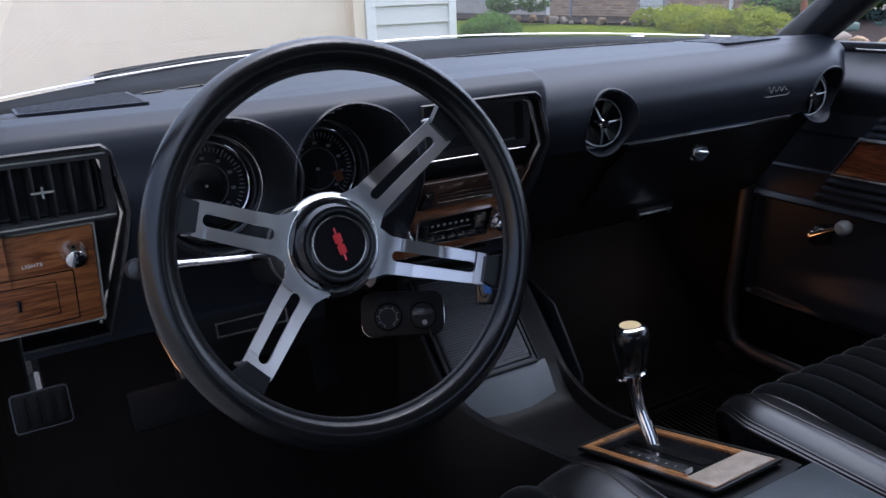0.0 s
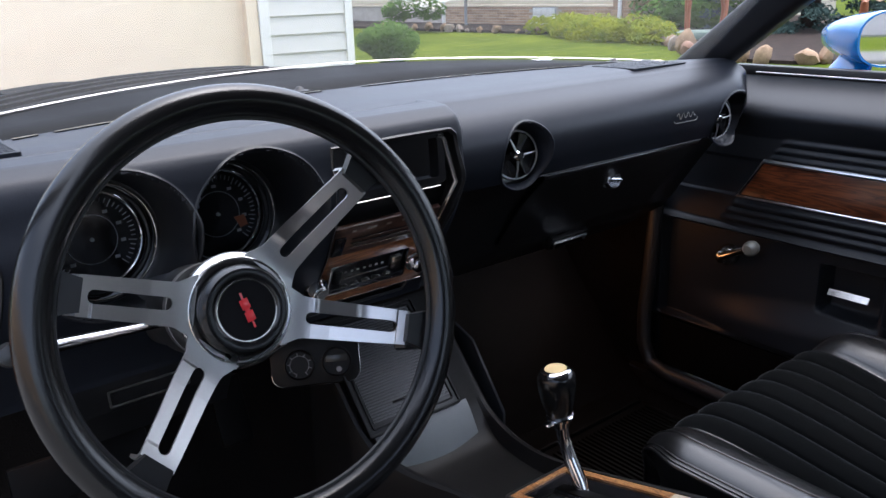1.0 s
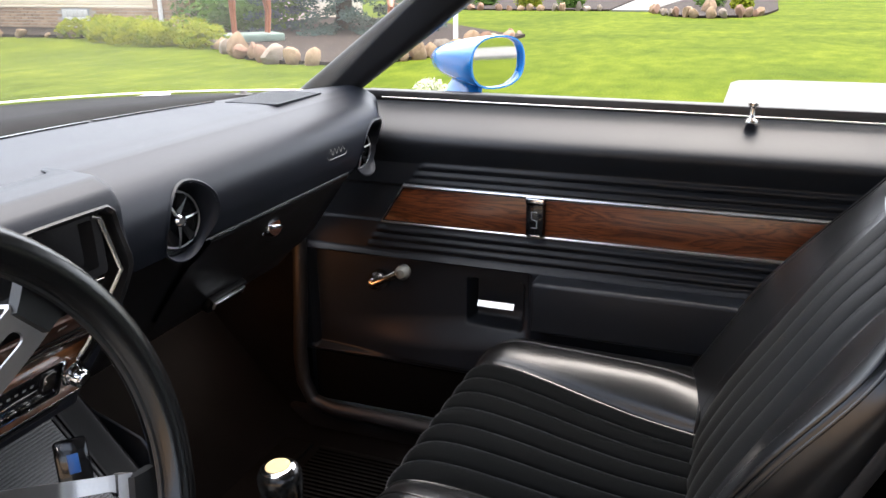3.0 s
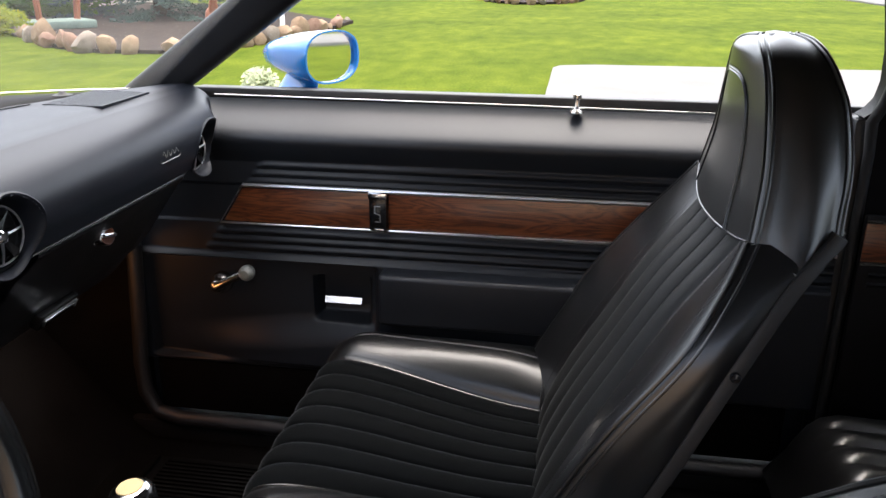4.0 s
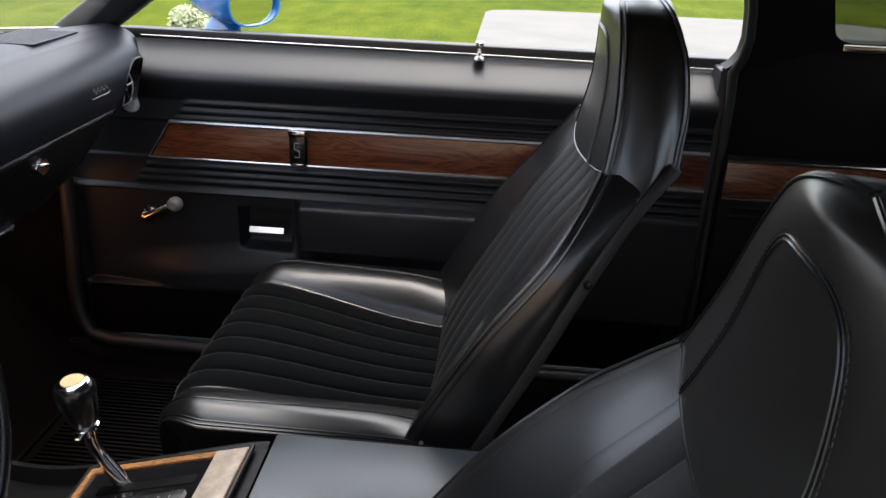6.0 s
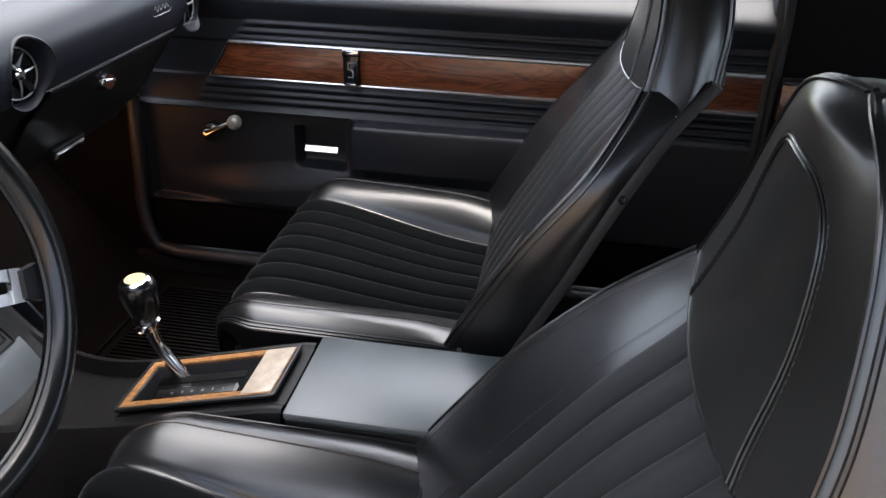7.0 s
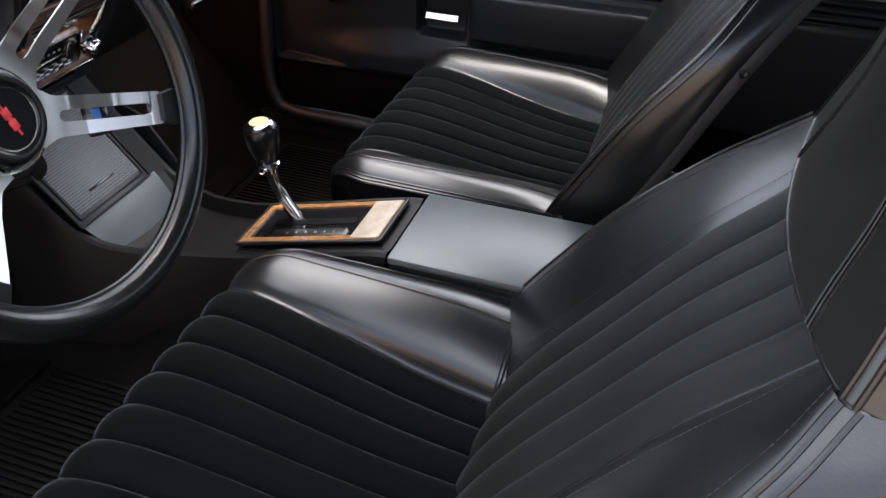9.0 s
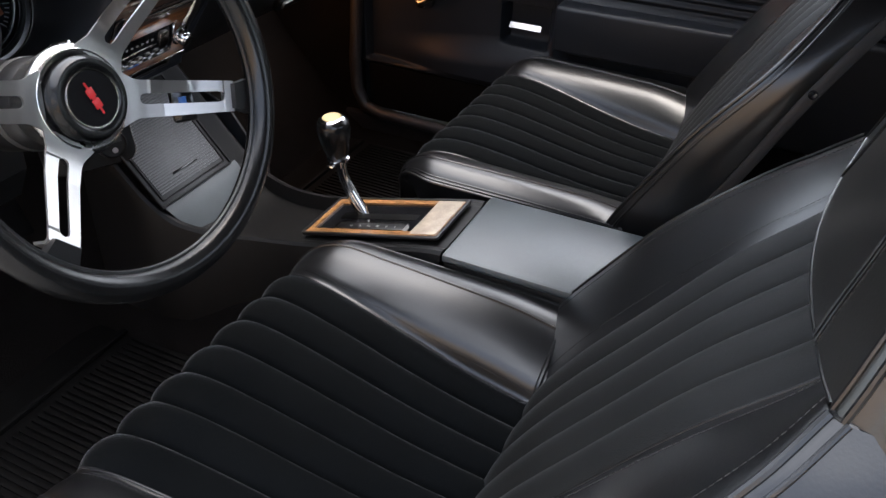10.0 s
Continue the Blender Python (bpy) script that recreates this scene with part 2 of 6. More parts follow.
def prism(bm, poly, depth, m, bevel=0.0, hole=None):
    """A flat plate: a polygon in the xy plane of m, drawn out by depth along z, with an optional hole of equal point count."""
    t = bmesh.new()
    if hole is None:
        lo = [t.verts.new((x, y, 0)) for x, y in poly]
        hi = [t.verts.new((x, y, depth)) for x, y in poly]
        t.faces.new(lo[::-1])
        t.faces.new(hi)
        k = len(poly)
        for i in range(k):
            t.faces.new((lo[i], lo[(i + 1) % k], hi[(i + 1) % k], hi[i]))
    else:
        ring = [(p, 0) for p in poly], [(p, depth) for p in poly], [(p, depth) for p in hole], [(p, 0) for p in hole]
        rows = [[Vector((x, y, z)) for (x, y), z in r] for r in ring]
        loft(t, rows + [rows[0]], caps=False)
        bmesh.ops.remove_doubles(t, verts=t.verts[:], dist=1e-7)
    bmesh.ops.recalc_face_normals(t, faces=t.faces[:])
    if bevel:
        e = [e for e in t.edges if len(e.link_faces) == 2 and e.calc_face_angle(0) > 0.7]
        bmesh.ops.bevel(t, geom=e, offset=bevel, segments=2, profile=0.5, affect="EDGES")
    bmesh.ops.transform(t, matrix=m, verts=t.verts)
    add(bm, t)


def frame_matrix(o, x, y):
    """A pose with the given origin, x axis and rough y axis."""
    x = Vector(x).normalized()
    z = x.cross(Vector(y)).normalized()
    y = z.cross(x)
    m = Matrix((x, y, z)).transposed().to_4x4()
    m.translation = Vector(o)
    return m


def rounded(w, h, r, n=5):
    """A rounded rectangle about the origin."""
    out = []
    for cx, cy, a in ((w / 2 - r, h / 2 - r, 0), (-w / 2 + r, h / 2 - r, 90), (-w / 2 + r, -h / 2 + r, 180), (w / 2 - r, -h / 2 + r, 270)):
        for i in range(n + 1):
            t = radians(a + 90 * i / n)
            out.append((cx + r * math.cos(t), cy + r * math.sin(t)))
    return out


def spline(keys, t):
    """A smooth curve through (t, value...) rows."""
    ks = sorted(keys)
    if t <= ks[0][0]:
        return np.array(ks[0][1:], float)
    if t >= ks[-1][0]:
        return np.array(ks[-1][1:], float)
    i = max(j for j in range(len(ks) - 1) if ks[j][0] <= t)
    p = [np.array(ks[max(0, min(len(ks) - 1, j))], float) for j in (i - 1, i, i + 1, i + 2)]
    t0, t1 = p[1][0], p[2][0]
    u = (t - t0) / (t1 - t0)

    def slope(a, b):
        return (b[1:] - a[1:]) / max(1e-9, b[0] - a[0])

    m1, m2 = slope(p[0], p[2]) * (t1 - t0), slope(p[1], p[3]) * (t1 - t0)
    return ((2 * u**3 - 3 * u**2 + 1) * p[1][1:] + (u**3 - 2 * u**2 + u) * m1 + (-2 * u**3 + 3 * u**2) * p[2][1:] + (u**3 - u**2) * m2)


def smooth01(a, b, x):
    u = min(1, max(0, (x - a) / (b - a)))
    return u * u * (3 - 2 * u)


def lerp(a, b, u):
    return a + (b - a) * u


def writing(name, text, size, m, material, parent, depth=0.0005):
    """Raised letters at the pose m, turned into a mesh."""
    c = bpy.data.curves.new(name, "FONT")
    c.body, c.size, c.align_x, c.align_y, c.extrude = text, size, "CENTER", "CENTER", depth
    tmp = new("tmp", c)
    dg = bpy.context.evaluated_depsgraph_get()
    me = bpy.data.meshes.new_from_object(tmp.evaluated_get(dg))
    bpy.data.objects.remove(tmp)
    bpy.data.curves.remove(c)
    me.transform(Matrix.Translation(-parent_origin(parent)) @ m)
    me.materials.clear()
    me.materials.append(material)
    ob = new(name, me)
    ob.parent = parent
    return ob


# ---- car shell ----
FLOOR = 0.20
DOOR_X = 0.745


def car_floor():
    bm = bmesh.new()
    xs = np.linspace(-0.80, 0.80, 67)
    ys = [-1.75, -1.2, -0.9, -0.6, -0.3, 0.0, 0.3, 0.5, 0.6, 0.72, 0.82, 0.88, 0.9]
    rows = []
    for y in ys:
        base = FLOOR + 0.02 + (0.5 * ((y - 0.5) / 0.4) ** 1.4 if y > 0.5 else 0.0)
        row = []
        for x in xs:
            hump = 0.17 * math.exp(-(abs(x + 0.01) / 0.15) ** 3) * (1 + 0.5 * smooth01(0.2, 0.75, y))
            row.append((x, y, base + hump))
        rows.append(row)
    loft(bm, rows, closed=False, caps=False)
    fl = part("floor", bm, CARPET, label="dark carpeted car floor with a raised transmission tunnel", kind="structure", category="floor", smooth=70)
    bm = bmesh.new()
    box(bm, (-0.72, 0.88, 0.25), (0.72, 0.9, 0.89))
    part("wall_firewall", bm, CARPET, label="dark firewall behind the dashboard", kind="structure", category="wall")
    return fl


def mats():
    for cx, lab in ((0.40, "black ribbed rubber floor mat before the passenger seat"), (-0.43, "black ribbed rubber floor mat before the driver seat")):
        t = thing("floor_mat", (cx, 0.3, FLOOR + 0.03), lab, "floor mat", group="floor mats")
        bm = bmesh.new()
        box(bm, (cx - 0.22, 0.02, FLOOR + 0.022), (cx + 0.22, 0.56, FLOOR + 0.032), 0.004)
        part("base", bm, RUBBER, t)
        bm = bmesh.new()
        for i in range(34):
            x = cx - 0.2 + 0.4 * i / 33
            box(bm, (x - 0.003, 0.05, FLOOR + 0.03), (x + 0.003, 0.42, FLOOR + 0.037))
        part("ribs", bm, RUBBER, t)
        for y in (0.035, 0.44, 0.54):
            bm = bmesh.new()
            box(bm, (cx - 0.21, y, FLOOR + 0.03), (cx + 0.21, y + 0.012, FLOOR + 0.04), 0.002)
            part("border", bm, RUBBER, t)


def pillars_and_roof():
    """Roof, A-pillars, rear shell and sills that close the car."""
    bm = bmesh.new()
    rows = []
    for i in range(13):
        y = lerp(0.06, -1.40, i / 12)
        z = 1.26 + 0.035 * math.sin(math.pi * min(1, (i + 1.5) / 13))
        rows.append([(lerp(-0.60, 0.60, j / 12), y, z + 0.03 * (1 - (2 * j / 12 - 1) ** 2)) for j in range(13)])
    top = [[(x * 1.06, y, z + 0.03) for x, y, z in r] for r in rows]
    loft(bm, rows, closed=False, caps=False, flip=True)
    loft(bm, top, closed=False, caps=False)
    part("ceiling", bm, HEADLINER, label="dark car roof with black headliner", kind="structure", category="ceiling", smooth=60)
    for s in (1, -1):
        bm = bmesh.new()
        rings = []
        for u in np.linspace(0, 1, 9):
            c = Vector((s * lerp(0.775, 0.60 if s > 0 else 0.74, u), lerp(0.50, -0.02, u), lerp(0.93, 1.265, u)))
            ring = []
            for x, y in rounded(0.05, 0.085, 0.018, 4):
                ring.append(c + Vector((s * x, y * 0.9, -y * 0.1)) + Vector((0, y * 0.25, y * 0.35)))
            rings.append(ring)
        loft(bm, rings)
        fixnormals(bm)
        p = part("pillar_right" if s > 0 else "pillar_left", bm, VINYL, label="black padded windshield pillar trim", kind="structure", category="pillar")
        bm = bmesh.new()
        if s < 0:
            continue
        c = Vector((s * 0.685, 0.262, 1.07))
        lathe(bm, [(0.0001, 0), (0.005, 0), (0.005, 0.002), (0.003, 0.004), (0.0001, 0.004)], look(c, c + Vector((s, 0.5, -0.1))), 12)
        part("screw", bm, CHROME, p)
    # quarter panels, with the rear side window openings
    for s in (1, -1):
        bm = bmesh.new()
        poly = [(-0.862, 0.25), (-1.75, 0.25), (-1.75, 0.93), (-1.7, 1.0), (-1.45, 1.2), (-1.2, 1.27), (-0.79, 1.27), (-0.832, 1.15), (-0.855, 1.07), (-0.863, 1.02), (-0.861, 0.99), (-0.850, 0.972), (-0.838, 0.962), (-0.862, 0.945)]
        hole = [(-1.1, 1.024), (-1.6, 1.03), (-1.6, 1.035), (-1.55, 1.05), (-1.4, 1.17), (-1.2, 1.22), (-0.955, 1.22), (-0.97, 1.17), (-0.985, 1.12), (-1.0, 1.08), (-1.012, 1.045), (-1.018, 1.036), (-1.028, 1.029), (-1.045, 1.024)]
        m = frame_matrix((s * 0.735, 0, 0), (0, 1, 0), (0, 0, 1))
        prism(bm, poly, 0.05 * s, m, hole=hole)
        for v in bm.verts:
            if v.co.z > 0.93:
                v.co.x -= s * 0.36 * (v.co.z - 0.93)
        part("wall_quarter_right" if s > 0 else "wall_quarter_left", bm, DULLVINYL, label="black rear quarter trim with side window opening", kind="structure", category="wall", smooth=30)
        bm = bmesh.new()
        x0 = s * (0.722 - 0.36 * 0.1)
        loft(bm, [[(x0 + s * 0.03, -0.9, 1.0), (x0 + s * 0.03, -1.62, 1.0)], [(x0 - s * 0.06, -0.9, 1.25), (x0 - s * 0.06, -1.62, 1.25)]], closed=False, caps=False)
        ob = part("window_quarter_right" if s > 0 else "window_quarter_left", bm, TINTED, label="dark tinted rear quarter window glass", kind="structure", category="window", smooth=0)
        ob.visible_shadow = False
        bm = bmesh.new()
        box(bm, (s * 0.688, -1.6, 1.008), (s * 0.70, -1.03, 1.022), 0.003)
        part("trim_quarter_right" if s > 0 else "trim_quarter_left", bm, DULLCHROME, label="dull metal sill of the quarter window", kind="structure", category="trim")
        bm = bmesh.new()
        path = [(s * 0.728, -0.858, 0.32), (s * 0.728, -0.858, 0.6), (s * 0.728, -0.858, 0.90), (s * 0.722, -0.852, 0.955), (s * 0.712, -0.862, 0.985), (s * 0.702, -0.866, 1.02), (s * 0.682, -0.857, 1.075), (s * 0.655, -0.835, 1.15), (s * 0.62, -0.80, 1.24)]
        tube(bm, path, [0.009, 0.009, 0.009, 0.010, 0.010, 0.009, 0.008, 0.008, 0.008], 10)
        part("trim_windlace_right" if s > 0 else "trim_windlace_left", bm, SEAL, label="black padded windlace along the rear pillar", kind="structure", category="trim", smooth=60)
    bm = bmesh.new()
    box(bm, (0.748, -0.835, 0.25), (0.86, -0.95, 0.955), 0.006)
    part("wall_jamb", bm, VINYL, label="dark door jamb below the pillar", kind="structure", category="wall")
    bm = bmesh.new()
    box(bm, (-0.74, -1.8, 0.2), (0.74, -1.72, 0.97))
    box(bm, (-0.62, -1.80, 0.94), (0.62, -1.3, 0.97))
    part("wall_rear", bm, VINYL, label="black rear bulkhead and parcel shelf", kind="structure", category="wall")
    for s in (1, -1):
        bm = bmesh.new()
        box(bm, (s * 0.70, 0.56, 0.14), (s * 0.84, -0.9, 0.262), 0.012)
        part("baseboard_sill_right" if s > 0 else "baseboard_sill_left", bm, PLASTIC, label="dark door sill", kind="structure", category="sill")


def glass_edge(x):
    """The lower edge of the windshield."""
    return 0.757 - 0.62 * x * x, 1.006 - (0.065 if x > 0 else 0.02) * x * x


def windshield():
    bm = bmesh.new()
    rows = []
    for v in np.linspace(0, 1, 8):
        row = []
        for u in np.linspace(-1, 1, 21):
            ya, za = glass_edge(0.74 * u)
            yb, zb = 0.10 - 0.12 * u * u, 1.305 - 0.02 * u * u
            row.append((u * lerp(0.74, 0.62, v), lerp(ya, yb, v), lerp(za, zb, v)))
        rows.append(row)
    loft(bm, rows, closed=False, caps=False)
    ob = part("window_windshield", bm, HAZY_GLASS, label="curved clear windshield glass, faintly milky with painted glare", kind="structure", category="windshield")
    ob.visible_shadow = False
    bm = bmesh.new()
    pts = []
    for x in np.linspace(-0.74, 0.74, 41):
        y, z = glass_edge(x)
        pts.append((x, y, z + 0.002))
    tube(bm, pts, 0.0013, 6)
    part("trim_windshield", bm, DULLCHROME, label="bright chrome windshield moulding", kind="structure", category="trim")


def cowl_and_hood():
    t = thing("car_hood", (0, 1.5, 0.9), "blue car hood with black stripes and rear air louvres", "car hood")
    bm = bmesh.new()
    rows = []
    for v in np.linspace(0, 1, 14):
        row = []
        for u in np.linspace(-1, 1, 33):
            y = lerp(0.86 - 0.12 * u * u, 2.35, v)
            z = 0.955 - 0.10 * v**2 - 0.13 * abs(u) ** 2.2 - 0.01 + 0.018 * (smooth01(0.1, 0.16, abs(u)) - smooth01(0.42, 0.5, abs(u)))
            row.append((u * 0.86, y, z))
        rows.append(row)
    loft(bm, rows, closed=False, caps=False)
    part("hood_panel", bm, BLUEPAINT, t, smooth=60)
    for s in (-1, 1):
        bm = bmesh.new()
        rows = []
        for v in np.linspace(0, 1, 14):
            y = lerp(0.87 - 0.12 * 0.09, 2.34, v)
            rows.append([(s * x, y, 0.955 - 0.10 * v**2 - 0.13 * (x / 0.86) ** 2.2 + 0.0125) for x in np.linspace(0.17, 0.34, 5)])
        loft(bm, rows, closed=False, caps=False, flip=s < 0)
        part("stripe", bm, RUBBER, t, "satin black stripe")
    bm = bmesh.new()
    for i in range(5):
        y = 0.79 + 0.016 * i
        box(bm, (-0.5, y, 0.895), (0.5, y + 0.008, 0.915), 0.002)
    box(bm, (-0.8, 0.74, 0.80), (0.8, 0.9, 0.895))
    part("cowl_grille", bm, PLASTIC, t, "black cowl louvres")
    for i in range(5):
        y = 0.98 + 0.10 * i
        bm = bmesh.new()
        v = (y - 0.86) / 1.49
        rows = []
        for x in np.linspace(-0.46, 0.20, 14):
            z = 0.955 - 0.10 * v**2 - 0.13 * (abs(x) / 0.86) ** 2.2
            rows.append([(x, y, z + 0.006), (x, y + 0.018, z + 0.020), (x, y + 0.045, z + 0.020), (x, y + 0.05, z + 0.004)])
        loft(bm, rows)
        fixnormals(bm)
        part("hood_louvre", bm, RUBBER, t, "satin black hood louvre", smooth=30)
    for s in (-1, 1):
        bm = bmesh.new()
        rows = []
        for v in np.linspace(0, 1, 8):
            y = lerp(0.62, 2.35, v)
            rows.append([(s * x, y, z - 0.08 * v**2) for x, z in ((0.86, 0.815), (0.9, 0.82), (0.935, 0.80), (0.95, 0.75), (0.95, 0.5))])
        loft(bm, rows, closed=False, caps=False, flip=s < 0)
        part("fender", bm, BLUEPAINT, t)
    bm = bmesh.new()
    tube(bm, [(-0.05, 0.775, 0.99), (0.25, 0.735, 0.99), (0.5, 0.625, 0.985)], 0.004, 6)
    part("wiper_arm", bm, CHROME, t)


def side_mirror():
    t = thing("side_mirror", (0.90, 0.2, 0.94), "blue bullet-shaped door mirror on the passenger door", "side mirror")
    c = Vector((0.93, 0.145, 1.017))
    m = look(c, c + Vector((-0.40, -0.91, 0.0)))  # local -z looks at the driver
    bm = bmesh.new()
    prof = [(0.0, 0.17), (0.25, 0.165), (0.5, 0.14), (0.72, 0.1), (0.88, 0.055), (0.97, 0.015), (1.0, -0.004), (0.99, -0.012), (0.93, -0.012), (0.90, -0.004)]
    rings = []
    for r, h in prof:
        rings.append([m @ Vector((0.086 * max(r, 0.001) * math.copysign(abs(math.cos(q)) ** 0.8, math.cos(q)), 0.054 * max(r, 0.001) * math.copysign(abs(math.sin(q)) ** 0.8, math.sin(q)), h)) for q in np.linspace(0, 2 * math.pi, 40, endpoint=False)])
    loft(bm, rings, caps=False)
    fixnormals(bm)
    part("housing", bm, BLUEPAINT, t)
    bm = bmesh.new()
    k = rings[-1]
    bm.faces.new([bm.verts.new(m @ (m.inverted() @ p + Vector((0, 0, 0.001)))) for p in k])
    part("mirror_glass", bm, MIRROR, t, "reflecting mirror glass", smooth=0)
    bm = bmesh.new()
    rings = []
    for u, w in ((0, 0.052), (0.3, 0.042), (0.7, 0.036), (1, 0.04)):
        o = Vector((0.895, 0.21, 0.94)).lerp(c + Vector((0, 0.05, -0.02)), u)
        rings.append([o + Vector((0.022 * math.cos(q), w * math.sin(q), 0)) for q in np.linspace(0, 2 * math.pi, 20, endpoint=False)])
    loft(bm, rings)
    fixnormals(bm)
    part("foot", bm, BLUEPAINT, t)


# ---- passenger door ----
def door_skin(y, z):
    """How far out the inner door skin stands at (y, z)."""
    x = DOOR_X
    # padded upper roll
    if z > 0.835:
        u = (z - 0.835) / 0.11
        x = DOOR_X - 0.02 * math.sin(math.pi * min(1, u * 0.9)) + 0.075 * smooth01(0.35, 1.0, u) ** 1.2
    # rib channels above and below the wood, ending along a slanted line
    end = 0.266 + 0.7 * (0.789 - z)
    run = smooth01(end + 0.006, end - 0.008, y)
    for zc in (0.830, 0.8125, 0.797):
        x -= 0.0068 * run * math.exp(-abs((z - zc) / 0.0062) ** 3)
    for zc in (0.693, 0.676, 0.659):
        x -= 0.0068 * run * math.exp(-abs((z - zc) / 0.0062) ** 3)
    # wood recess
    x += 0.004 * (smooth01(0.708, 0.712, z) - smooth01(0.786, 0.79, z))
    if z < 0.65:
        x -= 0.012 * smooth01(0.65, 0.635, z)
        # moulded pocket ahead of the pull cup
        inside = smooth01(0.003, 0.014, y) * smooth01(0.500, 0.488, y) * smooth01(0.402, 0.412, z) * smooth01(0.636, 0.626, z)
        x += 0.022 * inside
        # a swelling ridge low in the pocket
        ridge = 0.47 - 0.12 * (y - 0.4)
        x -= 0.03 * inside * smooth01(ridge + 0.02, ridge - 0.05, z) * smooth01(0.5, 0.2, y)
        # pull cup
        x += 0.038 * smooth01(0.022, 0.032, y) * smooth01(0.142, 0.132, y) * smooth01(0.502, 0.514, z) * smooth01(0.605, 0.596, z)
        x += 0.02 * smooth01(0.40, 0.385, z)
    return x


def passenger_door():
    t = thing("door_1", (DOOR_X, -0.15, 0.26), "black passenger door trim with walnut strip and chrome lines, closed", "car door", kind="structure")
    ys = np.linspace(0.535, -0.84, 300)
    zs = np.linspace(0.265, 0.948, 260)
    bm = bmesh.new()
    rows = [[(door_skin(y, z), y, z) for z in zs] for y in ys]
    loft(bm, rows, closed=False, caps=False, flip=True)
    fixnormals(bm)
    part("door_panel", bm, DOORVINYL, t, smooth=50)
    bm = bmesh.new()
    box(bm, (0.815, 0.55, 0.3), (0.90, -0.86, 0.945), 0.01)
    part("outer_skin", bm, BLUEPAINT, t, "blue painted outer skin")
    # window sill trim and seals
    bm = bmesh.new()
    tube(bm, [(0.806, 0.345, 0.953), (0.806, -0.3, 0.950), (0.806, -0.875, 0.945)], 0.0014, 8)
    part("sill_moulding", bm, BRIGHT, t, "bright chrome window sill line")
    bm = bmesh.new()
    box(bm, (0.813, 0.40, 0.945), (0.835, -0.87, 0.966), 0.004)
    box(bm, (0.852, 0.40, 0.945), (0.872, -0.87, 0.962), 0.004)
    part("window_seal", bm, SEAL, t)
    # wood strips
    for a, b in ((None, 0.018), (-0.018, -0.838)):
        bm = bmesh.new()
        if a is None:
            poly = [(0.318, 0.713), (0.272, 0.784), (b, 0.784), (b, 0.713)]
        else:
            poly = [(a, 0.713), (a, 0.784), (b, 0.784), (b, 0.713)]
        prism(bm, poly, 0.006, frame_matrix((DOOR_X - 0.004, 0, 0), (0, 1, 0), (0, 0, 1)), 0.001)
        part("wood_strip", bm, WOOD_DOOR, t, "walnut wood-grain strip")
    bm = bmesh.new()
    tube(bm, [(DOOR_X - 0.006, 0.272, 0.789), (DOOR_X - 0.006, -0.84, 0.789)], 0.0045, 8)
    part("chrome_strip", bm, BRIGHT, t)
    bm = bmesh.new()
    tube(bm, [(DOOR_X - 0.006, 0.273, 0.789), (DOOR_X - 0.006, 0.325, 0.710), (DOOR_X - 0.006, -0.84, 0.710)], [0.002, 0.002, 0.004], 8)
    part("chrome_strip", bm, BRIGHT, t)
    bm = bmesh.new()
    box(bm, (DOOR_X - 0.016, -0.017, 0.712), (DOOR_X, 0.017, 0.787), 0.003)
    e = part("emblem", bm, GLOSSBLACK, t, "black emblem plate with chrome cap")
    bm = bmesh.new()
    box(bm, (DOOR_X - 0.019, -0.018, 0.775), (DOOR_X - 0.002, 0.018, 0.789), 0.003)
    box(bm, (DOOR_X - 0.018, -0.012, 0.713), (DOOR_X - 0.002, 0.012, 0.717), 0.001)
    part("cap", bm, CHROME, e)
    bm = bmesh.new()
    tube(bm, [(DOOR_X - 0.017, -0.005, 0.762), (DOOR_X - 0.017, 0.005, 0.762), (DOOR_X - 0.017, 0.005, 0.748), (DOOR_X - 0.017, -0.005, 0.745), (DOOR_X - 0.017, -0.005, 0.731), (DOOR_X - 0.017, 0.005, 0.731)], 0.0012, 5)
    part("mark", bm, GREY_PRINT, e)
    # armrest pad
    bm = bmesh.new()
    rings = []
    for y, k in ((-0.008, 0.80), (-0.011, 0.93), (-0.017, 1), (-0.2, 1), (-0.384, 1), (-0.392, 0.93), (-0.396, 0.78)):
        rings.append([(DOOR_X - 0.026 + px * k, y, 0.585 + pz * (0.6 + 0.4 * k)) for px, pz in rounded(0.072, 0.102, 0.009, 4)])
    loft(bm, rings)
    fixnormals(bm)
    part("armrest", bm, DOORVINYL, t, "padded black armrest")
    # pull handle in its cup
    bm = bmesh.new()
    rows = []
    for u in np.linspace(0, 1, 9):
        y = lerp(0.116, 0.040, u)
        x = DOOR_X - 0.004
        rows.append([(x - 0.002, y, 0.551), (x + 0.0055, y, 0.562), (x + 0.009, y, 0.560), (x + 0.002, y, 0.549)])
    loft(bm, rows)
    fixnormals(bm)
    part("door_handle", bm, DULLCHROME, t, "bright chrome door release")
    # window crank
    bm = bmesh.new()
    base = Vector((DOOR_X + 0.004, 0.335, 0.578))
    lathe(bm, [(0.0001, 0.040), (0.009, 0.0395), (0.013, 0.036), (0.015, 0.030), (0.0165, 0.022), (0.020, 0.018), (0.0225, 0.010), (0.023, 0.0), (0.0001, 0)], look(base, base + Vector((1, 0, 0))), 28)
    tube(bm, [base + Vector((-0.031, 0, 0)), base + Vector((-0.036, -0.03, 0.017)), base + Vector((-0.032, -0.068, 0.037))], [0.011, 0.0085, 0.0075], 12)
    cr = part("crank", bm, DULLCHROME, t, "pitted chrome window crank")
    bm = bmesh.new()
    k = Vector((0.712, 0.266, 0.615))
